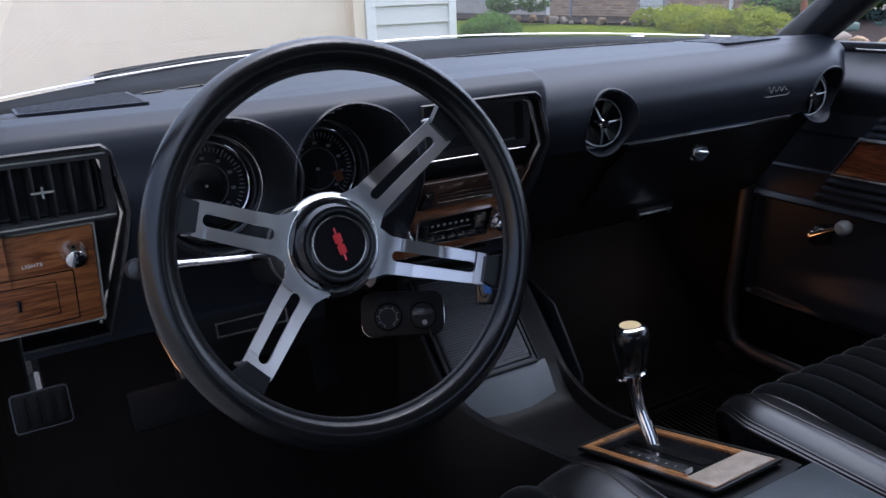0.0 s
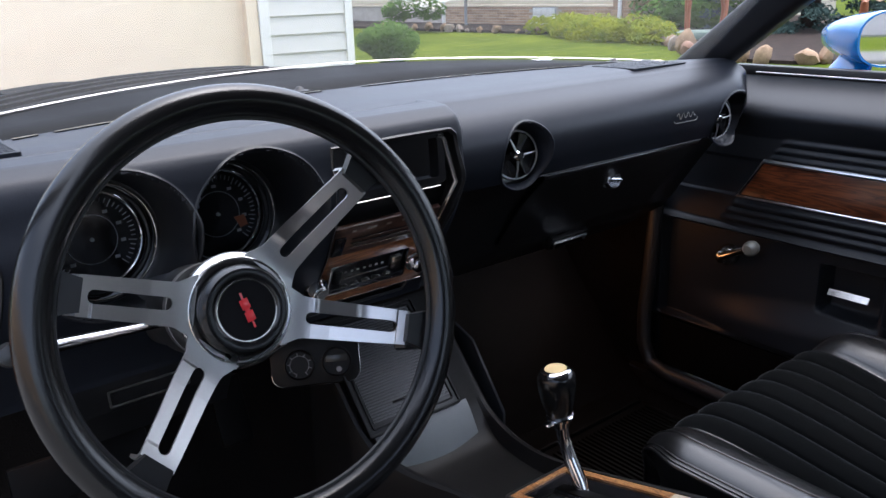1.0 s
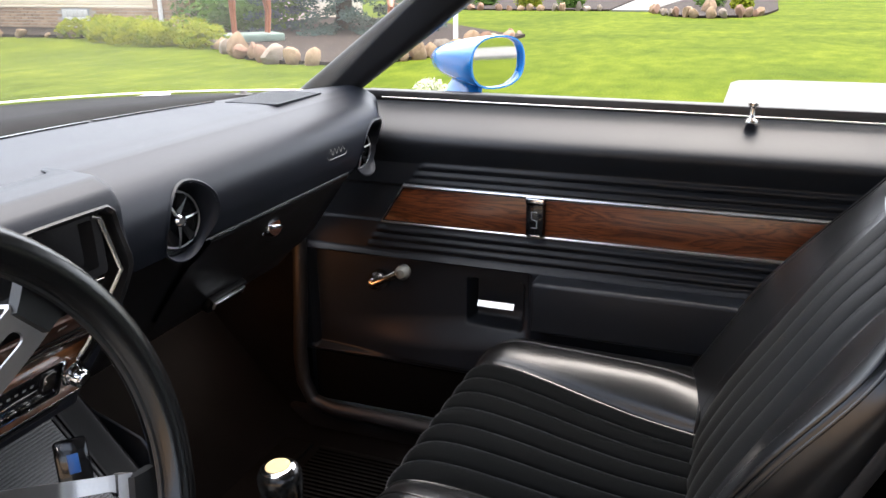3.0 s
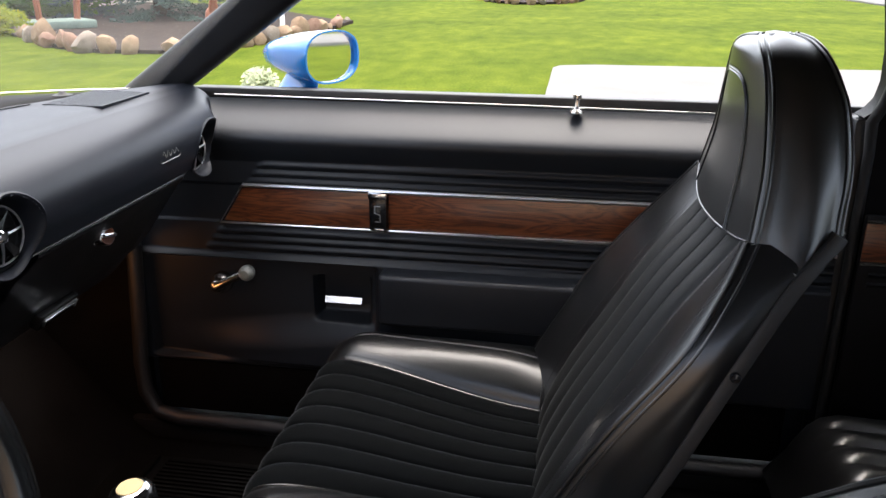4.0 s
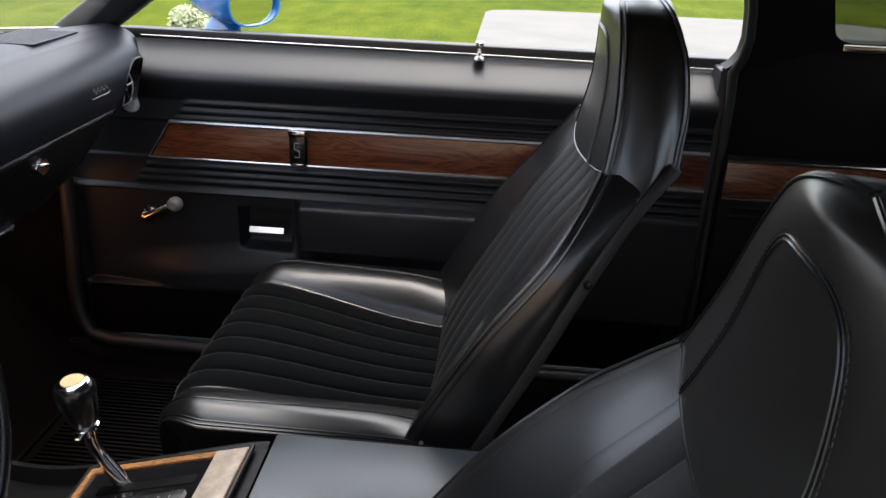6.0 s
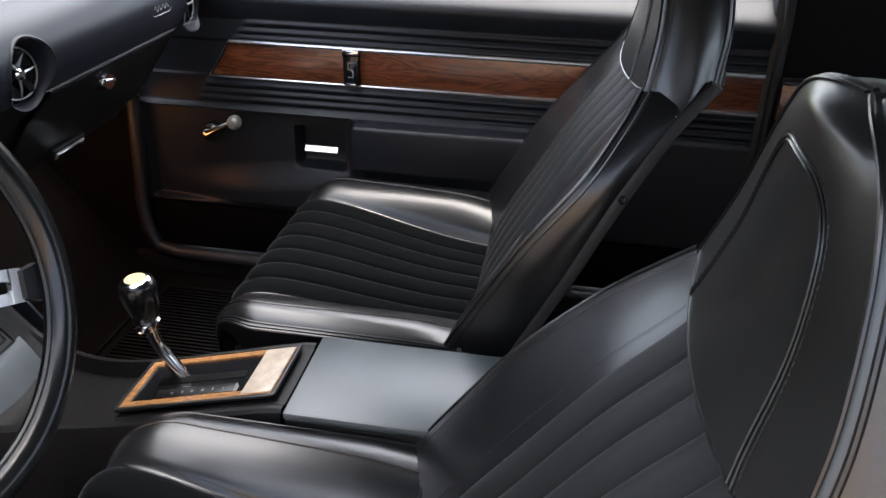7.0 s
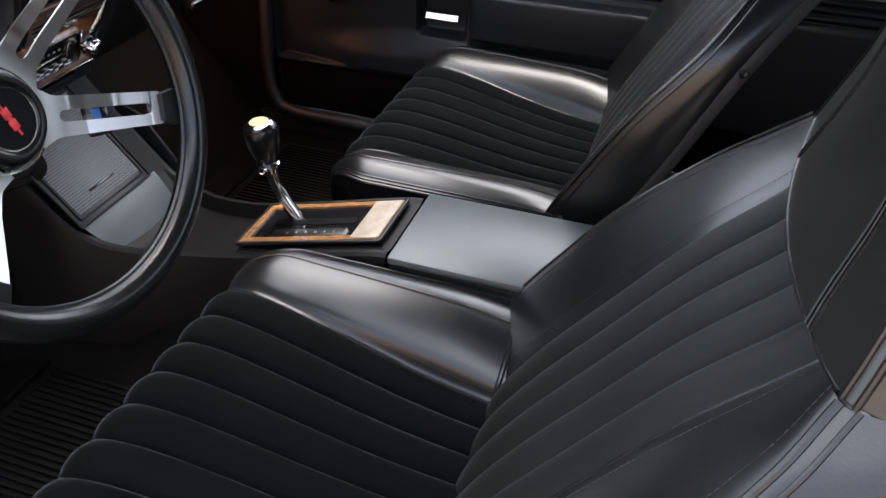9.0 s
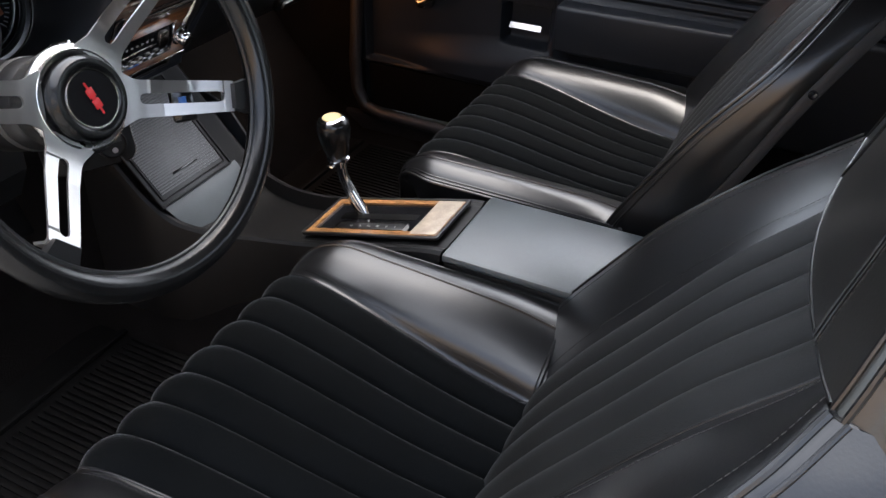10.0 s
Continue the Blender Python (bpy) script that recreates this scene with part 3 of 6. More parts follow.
    lathe(bm, [(0.0001, -0.016), (0.009, -0.015), (0.015, -0.008), (0.016, 0.0), (0.0145, 0.008), (0.008, 0.014), (0.006, 0.022), (0.0001, 0.022)], look(k, k + Vector((-1, 0, 0))), 24)
    part("knob", bm, GREYKNOB, cr, "grey plastic crank knob")
    # lock pin
    bm = bmesh.new()
    p = Vector((0.795, -0.365, 0.942))
    lathe(bm, [(0.0001, 0.0), (0.013, 0.0), (0.012, 0.004), (0.006, 0.006), (0.0045, 0.008), (0.0045, 0.024), (0.0085, 0.027), (0.0085, 0.034), (0.006, 0.036), (0.0001, 0.036)], pose(*p), 20)
    part("lock_pin", bm, DULLCHROME, t, "chrome lock pin")
    # carpet strip at the bottom of the door
    bm = bmesh.new()
    box(bm, (DOOR_X - 0.004, 0.50, 0.27), (DOOR_X + 0.02, -0.80, 0.392), 0.006)
    part("carpet_strip", bm, CARPET, t)
    # rubber seal round the opening
    bm = bmesh.new()
    tube(bm, [(0.715, 0.505, 0.66), (0.712, 0.512, 0.5), (0.708, 0.518, 0.40), (0.705, 0.513, 0.33), (0.703, 0.49, 0.285), (0.702, 0.44, 0.272), (0.702, 0.2, 0.268), (0.702, -0.8, 0.268)], 0.016, 12)
    part("trim_door_seal", bm, SEAL, label="black rubber door seal", kind="structure", category="trim")
    for s, name in ((1, "wall_kick_right"), (-1, "wall_kick_left")):
        bm = bmesh.new()
        rows = [[(s * ((0.70 if s > 0 else 0.79) + 0.02 * smooth01(0.9, 0.5, y)), y, z) for z in np.linspace(0.2, 0.72 if s > 0 else 0.98, 12)] for y in np.linspace(0.515, 0.9, 12)]
        rows += [[(s * 0.86, 0.9, p[2]) for p in rows[0]], [(s * 0.86, 0.515, p[2]) for p in rows[0]], rows[0]]
        loft(bm, rows, closed=False, caps=False)
        fixnormals(bm)
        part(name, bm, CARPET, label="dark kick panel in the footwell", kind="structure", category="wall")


# ---- dashboard ----
DASH = [(3, 0.35, 0.978), (4, 0.306, 0.957), (5, 0.284, 0.925), (6, 0.286, 0.888), (7, 0.302, 0.855)]
VENTS = ((0.102, 0.892, 0.109, 0.889, 1.0), (0.652, 0.882, 0.633, 0.881, 1.3))


def dash_point(x, s):
    """A point of the padded dash; s runs from the windshield edge over the roll to the glove box."""
    if s < 3:
        ya = 0.585 - 0.36 * x * x
        u = s / 3
        return x, lerp(ya, 0.35, u), 0.984 + 0.002 * math.sin(math.pi * u) - 0.006 * smooth01(0.75, 1, u)
    y, z = spline(DASH, s)
    y += 0.035 * smooth01(0.64, 0.735, x) ** 2 * smooth01(3, 5, s)
    return x, y, z


def dash_face(x, z):
    lo, hi = 3.0, 7.0
    for _ in range(24):
        mid = (lo + hi) / 2
        if spline(DASH, mid)[1] > z:
            lo = mid
        else:
            hi = mid
    return dash_point(x, lo)[1]


def in_poly(p, poly):
    x, y = p
    odd = False
    for (xa, ya), (xb, yb) in zip(poly, poly[1:] + poly[:1]):
        if (ya > y) != (yb > y) and x < (xb - xa) * (y - ya) / (yb - ya) + xa:
            odd = not odd
    return odd


def sheet(rows, skip=None):
    """A skin over a grid of points that leaves out the cells for which skip(middle) holds."""
    bm = bmesh.new()
    vs = [[bm.verts.new(p) for p in r] for r in rows]
    for a, b in zip(vs, vs[1:]):
        for i in range(len(a) - 1):
            q = (a[i], a[i + 1], b[i + 1], b[i])
            if skip and skip((q[0].co + q[2].co) / 2):
                continue
            bm.faces.new(q)
    bmesh.ops.delete(bm, geom=[v for v in bm.verts if not v.link_faces], context="VERTS")
    return fixnormals(bm)


def funnel(cx, cz, wide, face, rings, n=64):
    """A round mouth that starts on a curved face and runs inwards: rings of (radius, depth or None for flush, dx, dz)."""
    bm = bmesh.new()
    rows = []
    for r, y, dx, dz in rings:
        row = []
        for q in np.linspace(0, 2 * math.pi, n, endpoint=False):
            x, z = cx + dx + r * wide * math.cos(q), cz + dz + r * math.sin(q)
            row.append((x, face(x, z) + y if y < 0.1 else y, z))
        rows.append(row)
    loft(bm, rows, caps=False)
    return fixnormals(bm)


def dashboard():
    t = thing("dashboard", (0.0, 0.6, 0.65), "black padded vinyl dashboard with glove box and defroster slots", "dashboard")
    stations = np.concatenate([np.linspace(0, 3, 14), np.linspace(3.05, 7, 64)])
    rows = [[dash_point(x, s) for s in stations] for x in np.linspace(-0.03, 0.735, 220)]

    def vent_hole(c):
        return c.z < 0.96 and c.y < 0.34 and any(math.hypot((c.x - vx) / w, c.z - vz) < 0.0500 for vx, vz, _, _, w in VENTS)
    part("dash_pad", sheet(rows, vent_hole), DASHPAD, t, smooth=60)
    rows = [[dash_point(x, s) for s in np.linspace(0, 3, 14)] for x in np.linspace(-0.735, -0.03, 40)]
    part("dash_pad", sheet(rows), DASHPAD, t, smooth=60)
    for vx, vz, _, _, w in VENTS:
        bm = funnel(vx, vz, w, dash_face, ((0.0545, -0.0008, 0, 0), (0.0525, -0.0022, 0, 0), (0.050, 0.0, 0, 0), (0.0475, 0.012, 0, 0), (0.044, 0.318, 0.006, -0.002), (0.040, 0.335, 0.006, -0.002)))
        part("vent_mouth", bm, DASHPAD, t, smooth=50)
    # dark strip between pad and glass
    rows = []
    for x in np.linspace(-0.74, 0.74, 60):
        a = 0.585 - 0.36 * x * x
        b = 0.755 - 0.62 * x * x
        zb = 1.004 - (0.065 if x > 0 else 0.02) * x * x
        rows.append([(x, a - 0.002, 0.976), (x, a + 0.004, 0.984), (x, lerp(a, b, 0.5), lerp(0.986, zb, 0.45)), (x, b, zb)])
    part("cowl_strip", sheet(rows), RUBBER, t, smooth=60)
    # lower panel and glove box door
    low = [(0.304, 0.852), (0.352, 0.80), (0.43, 0.69), (0.462, 0.654), (0.50, 0.645), (0.62, 0.62)]
    rows = [[(x, y + 0.006 + 0.03 * smooth01(0.55, 0.7, x), z) for y, z in low] for x in np.linspace(-0.06, 0.715, 20)]
    part("lower_panel", sheet(rows), PLASTIC, t, smooth=50)
    rows = [[(x, y, z) for y, z in ((0.312, 0.8515), (0.3015, 0.8495), (0.303, 0.845), (0.3515, 0.797), (0.414, 0.712), (0.425, 0.712))] for x in np.linspace(0.155, 0.56, 12)]
    g = part("glove_box_door", sheet(rows), PLASTIC, t, "black glove box door", smooth=20)
    bm = bmesh.new()
    tube(bm, [(0.14, 0.2995, 0.8535), (0.35, 0.2995, 0.8535), (0.56, 0.2995, 0.8535)], 0.0013, 6)
    part("door_edge", bm, PLASTIC, g)
    bm = bmesh.new()
    c = Vector((0.365, 0.342, 0.804))
    m = look(c, c + Vector((-0.2, -1, 0.15)))
    lathe(bm, [(0.0001, 0.02), (0.0155, 0.02), (0.0165, -0.004), (0.0145, -0.007), (0.0001, -0.007)], m, 28)
    box(bm, (-0.013, -0.0028, -0.013), (0.013, 0.0028, -0.006), 0.0015, m @ pose(0, 0, 0, 0, 0, 10))
    part("lock_button", bm, CHROME, g, "round chrome lock button")
    m = look((0.354, 0.4375, 0.676), (0.354, 0.2, 0.55))
    bm = bmesh.new()
    box(bm, (-0.05, -0.014, -0.006), (0.05, 0.014, 0.01), 0.003, m)
    a = part("ashtray", bm, CONSOLE, t, "black ashtray with a chrome edge")
    for lo, hi in (((-0.04, 0.004, -0.011), (0.04, 0.008, -0.005)), ((-0.043, -0.006, -0.010), (-0.039, 0.008, -0.005)), ((0.039, -0.006, -0.010), (0.043, 0.008, -0.005))):
        bm = bmesh.new()
        box(bm, lo, hi, 0.001, m)
        part("edge", bm, BRIGHT, a)
    # script badge as a plain raised wave on a bar
    bm = bmesh.new()
    m = look((0.488, 0.2855, 0.909), (0.488, 0.0, 0.915))
    tube(bm, [m @ Vector((lerp(0.027, -0.027, u), 0.0055 * math.sin(u * 24) * (1 - 0.45 * u), -0.0022)) for u in np.linspace(0, 1, 60)], 0.0013, 6)
    part("badge", bm, GREYKNOB, t, "small dull metal badge")
    bm = bmesh.new()
    box(bm, (-0.03, -0.0088, -0.002), (0.03, -0.0072, 0.002), 0.0006, m)
    part("badge_bar", bm, GREYKNOB, t)
    bm = bmesh.new()
    tube(bm, [m @ Vector((x, y - 0.001, -0.0018)) for x, y in rounded(0.070, 0.022, 0.008, 4)], 0.0008, 5, closed=True)
    part("badge_outline", bm, GREYKNOB, t)
    # flush speaker grilles
    for x0, x1, y0, y1 in ((0.455, 0.60, 0.375, 0.47), (-0.70, -0.565, 0.365, 0.50)):
        bm = bmesh.new()
        for i in range(15):
            y = lerp(y0, y1, i / 15)
            box(bm, (x0, y, 0.980), (x1, y + 0.004, 0.9872))
        part("speaker_grille", bm, DASHPAD, t, kind="stuff")
        bm = bmesh.new()
        mm = pose((x0 + x1) / 2, (y0 + y1) / 2, 0.982)
        prism(bm, rounded(x1 - x0 + 0.008, y1 - y0 + 0.008, 0.004), 0.005, mm, hole=rounded(x1 - x0, y1 - y0, 0.003))
        part("grille_frame", bm, DASHPAD, t)
    # defroster slots along the front of the pad
    for a, b in ((-0.55, -0.52), (-0.50, -0.32), (-0.30, -0.08), (0.0, 0.22), (0.23, 0.45)):
        bm = bmesh.new()
        rows = []
        for x in np.linspace(a, b, 10):
            y = 0.570 - 0.36 * x * x
            rows.append([(x, y - 0.005, 0.9866), (x, y + 0.003, 0.9866), (x, y + 0.003, 0.978), (x, y - 0.005, 0.978)])
        loft(bm, rows)
        fixnormals(bm)
        part("defroster_slot", bm, GLOSSBLACK, t)
    for x, y in ((-0.10, 0.60), (0.548, 0.500)):
        bm = bmesh.new()
        lathe(bm, [(0.0001, 0.007), (0.0035, 0.0065), (0.006, 0.004), (0.009, 0.001), (0.016, 0.0), (0.0001, 0.0)], pose(x, y, 0.986), 16)
        part("sensor_nub", bm, RAILTRIM, t)
    return t


def round_vent(x, z):
    t = thing("air_vent", (x, 0.33, z), "round dash air vent with chrome blades", "air vent", group="round dash vents")
    c = Vector((x, 0.322, z))
    m = look(c, c + Vector((-0.25, -1, 0.08)))
    bm = bmesh.new()
    lathe(bm, [(0.0001, 0.012), (0.0375, 0.010), (0.0385, -0.002), (0.0365, -0.004), (0.0355, 0.002), (0.0001, 0.006)], m, 40)
    part("bowl", bm, GLOSSBLACK, t)
    bm = bmesh.new()
    tube(bm, [m @ Vector((0.0368 * math.cos(q), 0.0368 * math.sin(q), -0.004)) for q in np.linspace(0, 2 * math.pi, 40, endpoint=False)], 0.0015, 6, closed=True)
    part("ring", bm, BRIGHT, t)
    for k in range(3):
        bm = bmesh.new()
        q = math.pi * (0.62 + k / 1.5)
        d, w = Vector((math.cos(q), math.sin(q), 0)), Vector((-math.sin(q), math.cos(q), 0))
        pts = [(0.008, 0.0035), (0.033, 0.0085), (0.036, 0.002), (0.034, -0.005), (0.009, -0.0035)]
        lo = [m @ (d * r + w * s + Vector((0, 0, -0.003))) for r, s in pts]
        hi = [m @ (d * r + w * s + Vector((0, 0, -0.006 - 0.002 * (s > 0)))) for r, s in pts]
        loft(bm, [lo, hi])
        fixnormals(bm)
        part("blade", bm, GLOSSBLACK, t)
    for q in (1.15, 3.05, 4.75):
        bm = bmesh.new()
        d = Vector((math.cos(q), math.sin(q), 0))
        tube(bm, [m @ (d * 0.007 + Vector((0, 0, -0.011))), m @ (d * 0.022 + Vector((0, 0, -0.010))), m @ (d * 0.0365 + Vector((0, 0, -0.005)))], [0.0022, 0.0015, 0.0013], 8)
        part("spoke", bm, BRIGHT, t, "thin bright spoke")
    bm = bmesh.new()
    lathe(bm, [(0.0001, -0.018), (0.005, -0.018), (0.0085, -0.015), (0.0095, -0.002), (0.0001, -0.002)], m, 20)
    part("hub", bm, CHROME, t)


FACE = [(0.36, 0.983), (0.32, 0.9875), (0.288, 0.985), (0.266, 0.974), (0.257, 0.957), (0.257, 0.93), (0.252, 0.90), (0.262, 0.86), (0.29, 0.81), (0.335, 0.75), (0.372, 0.695)]


def face_y(z):
    for (ya, za), (yb, zb) in zip(FACE[2:], FACE[3:]):
        if zb <= z <= za:
            u = (za - z) / (za - zb)
            return lerp(ya, yb, u)
    return FACE[2][0] if z > 0.98 else FACE[-1][0]


def cluster_y(x, z):
    e = max(0.0, (x + 0.052) / 0.03)
    return face_y(z) + 0.08 * e * e


def cluster():
    """The driver's instrument binnacle."""
    t = thing("instrument_cluster", (-0.38, 0.3, 0.7), "black instrument binnacle with two deep round gauges and bright edging", "instrument cluster")
    holes = ((-0.505, 0.887, 0.083), (-0.345, 0.887, 0.083))
    right = [(-0.248, 0.957), (-0.070, 0.957), (-0.062, 0.950), (-0.050, 0.886), (-0.086, 0.712), (-0.248, 0.712)]
    left = [(-0.76, 0.957), (-0.640, 0.957), (-0.631, 0.950), (-0.622, 0.886), (-0.648, 0.712), (-0.76, 0.712)]

    def gap(c):
        if c.z > 0.972:
            return False
        return any(math.hypot(c.x - hx, c.z - hz) < hr for hx, hz, hr in holes) or in_poly((c.x, c.z), right) or in_poly((c.x, c.z), left)
    prof = []
    for (ya, za), (yb, zb) in zip(FACE, FACE[1:]):
        k = max(2, int(math.hypot(yb - ya, zb - za) / 0.0036))
        prof += [(lerp(ya, yb, i / k), lerp(za, zb, i / k)) for i in range(k)]
    prof = [(sum(p[0] for p in prof[max(0, i - 3):i + 4]) / len(prof[max(0, i - 3):i + 4]), z) for i, (y, z) in enumerate(prof)]
    rows = []
    for x in np.linspace(-0.745, -0.020, 208):
        e = max(0.0, (x + 0.052) / 0.03)
        rows.append([(x, y + 0.08 * e * e, z - 0.006 * e * e) for y, z in prof])
    part("face", sheet(rows, gap), DASHPAD, t, smooth=60)
    for hx, hz, hr in holes:
        bm = funnel(hx, hz, 1.0, cluster_y, ((hr + 0.004, -0.0008, 0, 0), (hr + 0.002, -0.0018, 0, 0), (hr - 0.001, 0.002, 0, 0), (hr - 0.004, 0.012, 0, 0), (0.077, 0.36, 0.006, -0.014), (0.074, 0.418, 0.010, -0.025)), 80)
        part("gauge_tunnel", bm, VINYL, t, smooth=50)
    for poly, x0, x1 in ((right, -0.255, -0.045), (left, -0.745, -0.617)):
        cx, cz = sum(p[0] for p in poly) / 6, sum(p[1] for p in poly) / 6
        path = []
        for (xa, za), (xb, zb) in zip(poly, poly[1:] + poly[:1]):
            path += [(lerp(xa, xb, i / 10), lerp(za, zb, i / 10)) for i in range(10)]
        rows = []
        for k, dy in ((0.005, -0.0008), (0.003, -0.002), (-0.001, 0.001), (-0.003, 0.03)):
            row = []
            for x, z in path:
                d = Vector((x - cx, z - cz)).normalized()
                x2, z2 = max(-0.745, x + d.x * k), z + d.y * k
                row.append((x2, face_y(z2) + dy, z2))
            rows.append(row)
        bm = bmesh.new()
        loft(bm, rows, caps=False)
        part("recess_edge", fixnormals(bm), PLASTIC, t, smooth=40)
        rows = [[(x, face_y(z) + 0.029, z) for z in np.linspace(0.962, 0.70, 30)] for x in np.linspace(x0, x1, 8)]
        part("recess_panel", sheet(rows), PLASTIC, t)
    # bright edging inside the recesses
    for x, s in ((-0.640, 1), (-0.070, 1)):
        bm = bmesh.new()
        pts = [(x - 0.012, face_y(0.952) + 0.012, 0.951), (x - 0.002, face_y(0.947) + 0.010, 0.947), (x + 0.013, face_y(0.886) + 0.006, 0.886), (x - 0.005, face_y(0.80) + 0.008, 0.80), (x - 0.016, face_y(0.73) + 0.010, 0.73)]
        tube(bm, pts, 0.0032, 8)
        part("edging", bm, DULLCHROME, t, "worn bright edging")
    # the gauges
    for hx, hz, hr in holes:
        m = frame_matrix((hx + 0.012, 0.432, hz - 0.026), (1, 0, 0), (0, 0.10, 1))
        bm = bmesh.new()
        lathe(bm, [(0.0001, -0.004), (0.057, -0.004), (0.057, 0.012), (0.0001, 0.012)], m, 48)
        g = part("gauge", bm, GLOSSBLACK, t, "round black gauge dial")
        for r, mt, w in ((0.0585, CHROME, 0.002), (0.064, PLASTIC, 0.004), (0.070, DULLCHROME, 0.0018), (0.074, PLASTIC, 0.003)):
            bm = bmesh.new()
            h = 0.013 + (r - 0.0585) * 1.8
            tube(bm, [m @ Vector((r * math.cos(q), r * math.sin(q), h)) for q in np.linspace(0, 2 * math.pi, 56, endpoint=False)], w, 8, closed=True)
            part("bezel_ring", bm, mt, g)
        bm = bmesh.new()
        for i in range(41):
            q = radians(225 - 270 * i / 40)
            a, b = (0.046, 0.052) if i % 5 else (0.043, 0.053)
            box(bm, (a, -0.0006, 0.0122), (b, 0.0006, 0.0127), 0, m @ pose(0, 0, 0, 0, 0, math.degrees(q)))
        part("dial_marks", bm, GREY_PRINT, g, smooth=0, kind="stuff")
        bm = bmesh.new()
        for i in range(9):
            q = radians(225 - 270 * i / 8)
            c = Vector((0.037 * math.cos(q), 0.037 * math.sin(q), 0.0122))
            box(bm, (c.x - 0.003, c.y - 0.002, 0.0121), (c.x + 0.003, c.y + 0.002, 0.0126), 0, m)
        part("dial_figures", bm, GREY_PRINT, g, smooth=0, kind="stuff")
        bm = bmesh.new()
        tube(bm, [m @ Vector((0.030 * math.cos(q), 0.030 * math.sin(q), 0.0124)) for q in np.linspace(0, 2 * math.pi, 40, endpoint=False)], 0.0006, 4, closed=True)
        part("inner_ring", bm, GREY_PRINT, g)
        bm = bmesh.new()
        lathe(bm, [(0.0001, 0.0125), (0.0025, 0.0125), (0.002, 0.017), (0.0001, 0.017)], m, 16)
        part("spindle", bm, WHITE_PRINT, g)
        if hx > -0.4:
            bm = bmesh.new()
            q = radians(-30)
            d, w = Vector((math.cos(q), math.sin(q), 0)), Vector((-math.sin(q), math.cos(q), 0))
            vs = [d * 0.022 + w * 0.004, d * 0.034 + w * 0.012, d * 0.044 + w * 0.002, d * 0.036 - w * 0.006]
            lo = [m @ (v + Vector((0, 0, 0.0126))) for v in vs]
            hi = [m @ (v + Vector((0, 0, 0.0140))) for v in vs]
            loft(bm, [lo, hi])
            part("needle", fixnormals(bm), ORANGE, g, "orange needle", smooth=0)
    # left vent with vertical louvres
    m = frame_matrix((-0.700, face_y(0.915) + 0.014, 0.918), (1, 0, 0), (0, 0.05, 1))
    bm = bmesh.new()
    prism(bm, rounded(0.136, 0.074, 0.005), 0.014, m @ Matrix.Translation((0, 0, -0.004)), hole=rounded(0.118, 0.056, 0.004))
    v = part("side_vent", bm, PLASTIC, t, "rectangular vent with black louvres")
    bm = bmesh.new()
    box(bm, (-0.064, -0.032, -0.016), (0.064, 0.032, -0.010), 0, m)
    part("backing", bm, GLOSSBLACK, v)
    for i in range(6):
        bm = bmesh.new()
        x = -0.047 + 0.0185 * i
        box(bm, (-0.0015, -0.028, -0.009), (0.0015, 0.028, 0.006), 0.0005, m @ pose(x, 0, 0, 0, 25, 0))
        part("louvre", bm, PLASTIC, v)
    for z in (0.033, -0.033):
        bm = bmesh.new()
        box(bm, (-0.066, z - 0.0008, 0.009), (0.066, z + 0.0008, 0.0115), 0, m)
        part("frame_line", bm, GREYKNOB, v)
    bm = bmesh.new()
    box(bm, (-0.011, -0.001, 0.006), (0.011, 0.001, 0.009), 0, m)
    box(bm, (-0.001, -0.006, 0.006), (0.001, 0.006, 0.009), 0, m)
    part("tab", bm, GREYKNOB, v)
    # wood panel with light and wiper switches
    m = frame_matrix((-0.718, 0.292, 0.816), (1, 0, 0), (0, -0.28, 1))
    bm = bmesh.new()
    box(bm, (-0.10, -0.062, -0.006), (0.06, 0.062, 0.005), 0.002, m)
    w = part("wood_panel", bm, WOOD_DASH, t, "walnut switch panel")
    bm = bmesh.new()
    prism(bm, rounded(0.166, 0.130, 0.003), 0.004, m @ Matrix.Translation((-0.02, 0, 0)), hole=rounded(0.161, 0.125, 0.003))
    part("panel_edge", bm, GREYKNOB, w)
    for wd, ht, x, y, k in ((0.115, 0.066, -0.022, -0.022, 0.0012), (0.085, 0.044, -0.026, -0.022, 0.0009)):
        bm = bmesh.new()
        prism(bm, rounded(wd, ht, 0.002), 0.0016, m @ Matrix.Translation((x, y, 0.004)), hole=rounded(wd - 2 * k, ht - 2 * k, 0.002))
        part("drawer_line", bm, GLOSSBLACK, w)
    bm = bmesh.new()
    box(bm, (-0.025, -0.030, 0.005), (-0.021, -0.016, 0.008), 0.001, m)
    part("catch", bm, GLOSSBLACK, w)
    bm = bmesh.new()
    lathe(bm, [(0.0001, 0.026), (0.007, 0.026), (0.0105, 0.024), (0.0115, 0.014), (0.0135, 0.010), (0.0135, 0.004), (0.0001, 0.004)], m @ Matrix.Translation((0.038, 0.034, 0)), 28)
    part("light_knob", bm, CHROME, w, "chrome pull knob")
    writing("lettering", "LIGHTS", 0.0062, m @ Matrix.Translation((-0.004, 0.024, 0.0052)), WHITE_PRINT, w, 0.0002)
    writing("lettering", "WIPER", 0.0062, m @ Matrix.Translation((-0.055, 0.018, 0.0052)), WHITE_PRINT, w, 0.0002)
    writing("lettering", "WASH", 0.0055, m @ Matrix.Translation((-0.066, -0.001, 0.0062)), GREY_PRINT, w, 0.0002)
    bm = bmesh.new()
    box(bm, (-0.078, -0.005, 0.004), (-0.053, 0.003, 0.006), 0.001, m)
    part("wiper_switch", bm, GLOSSBLACK, w)
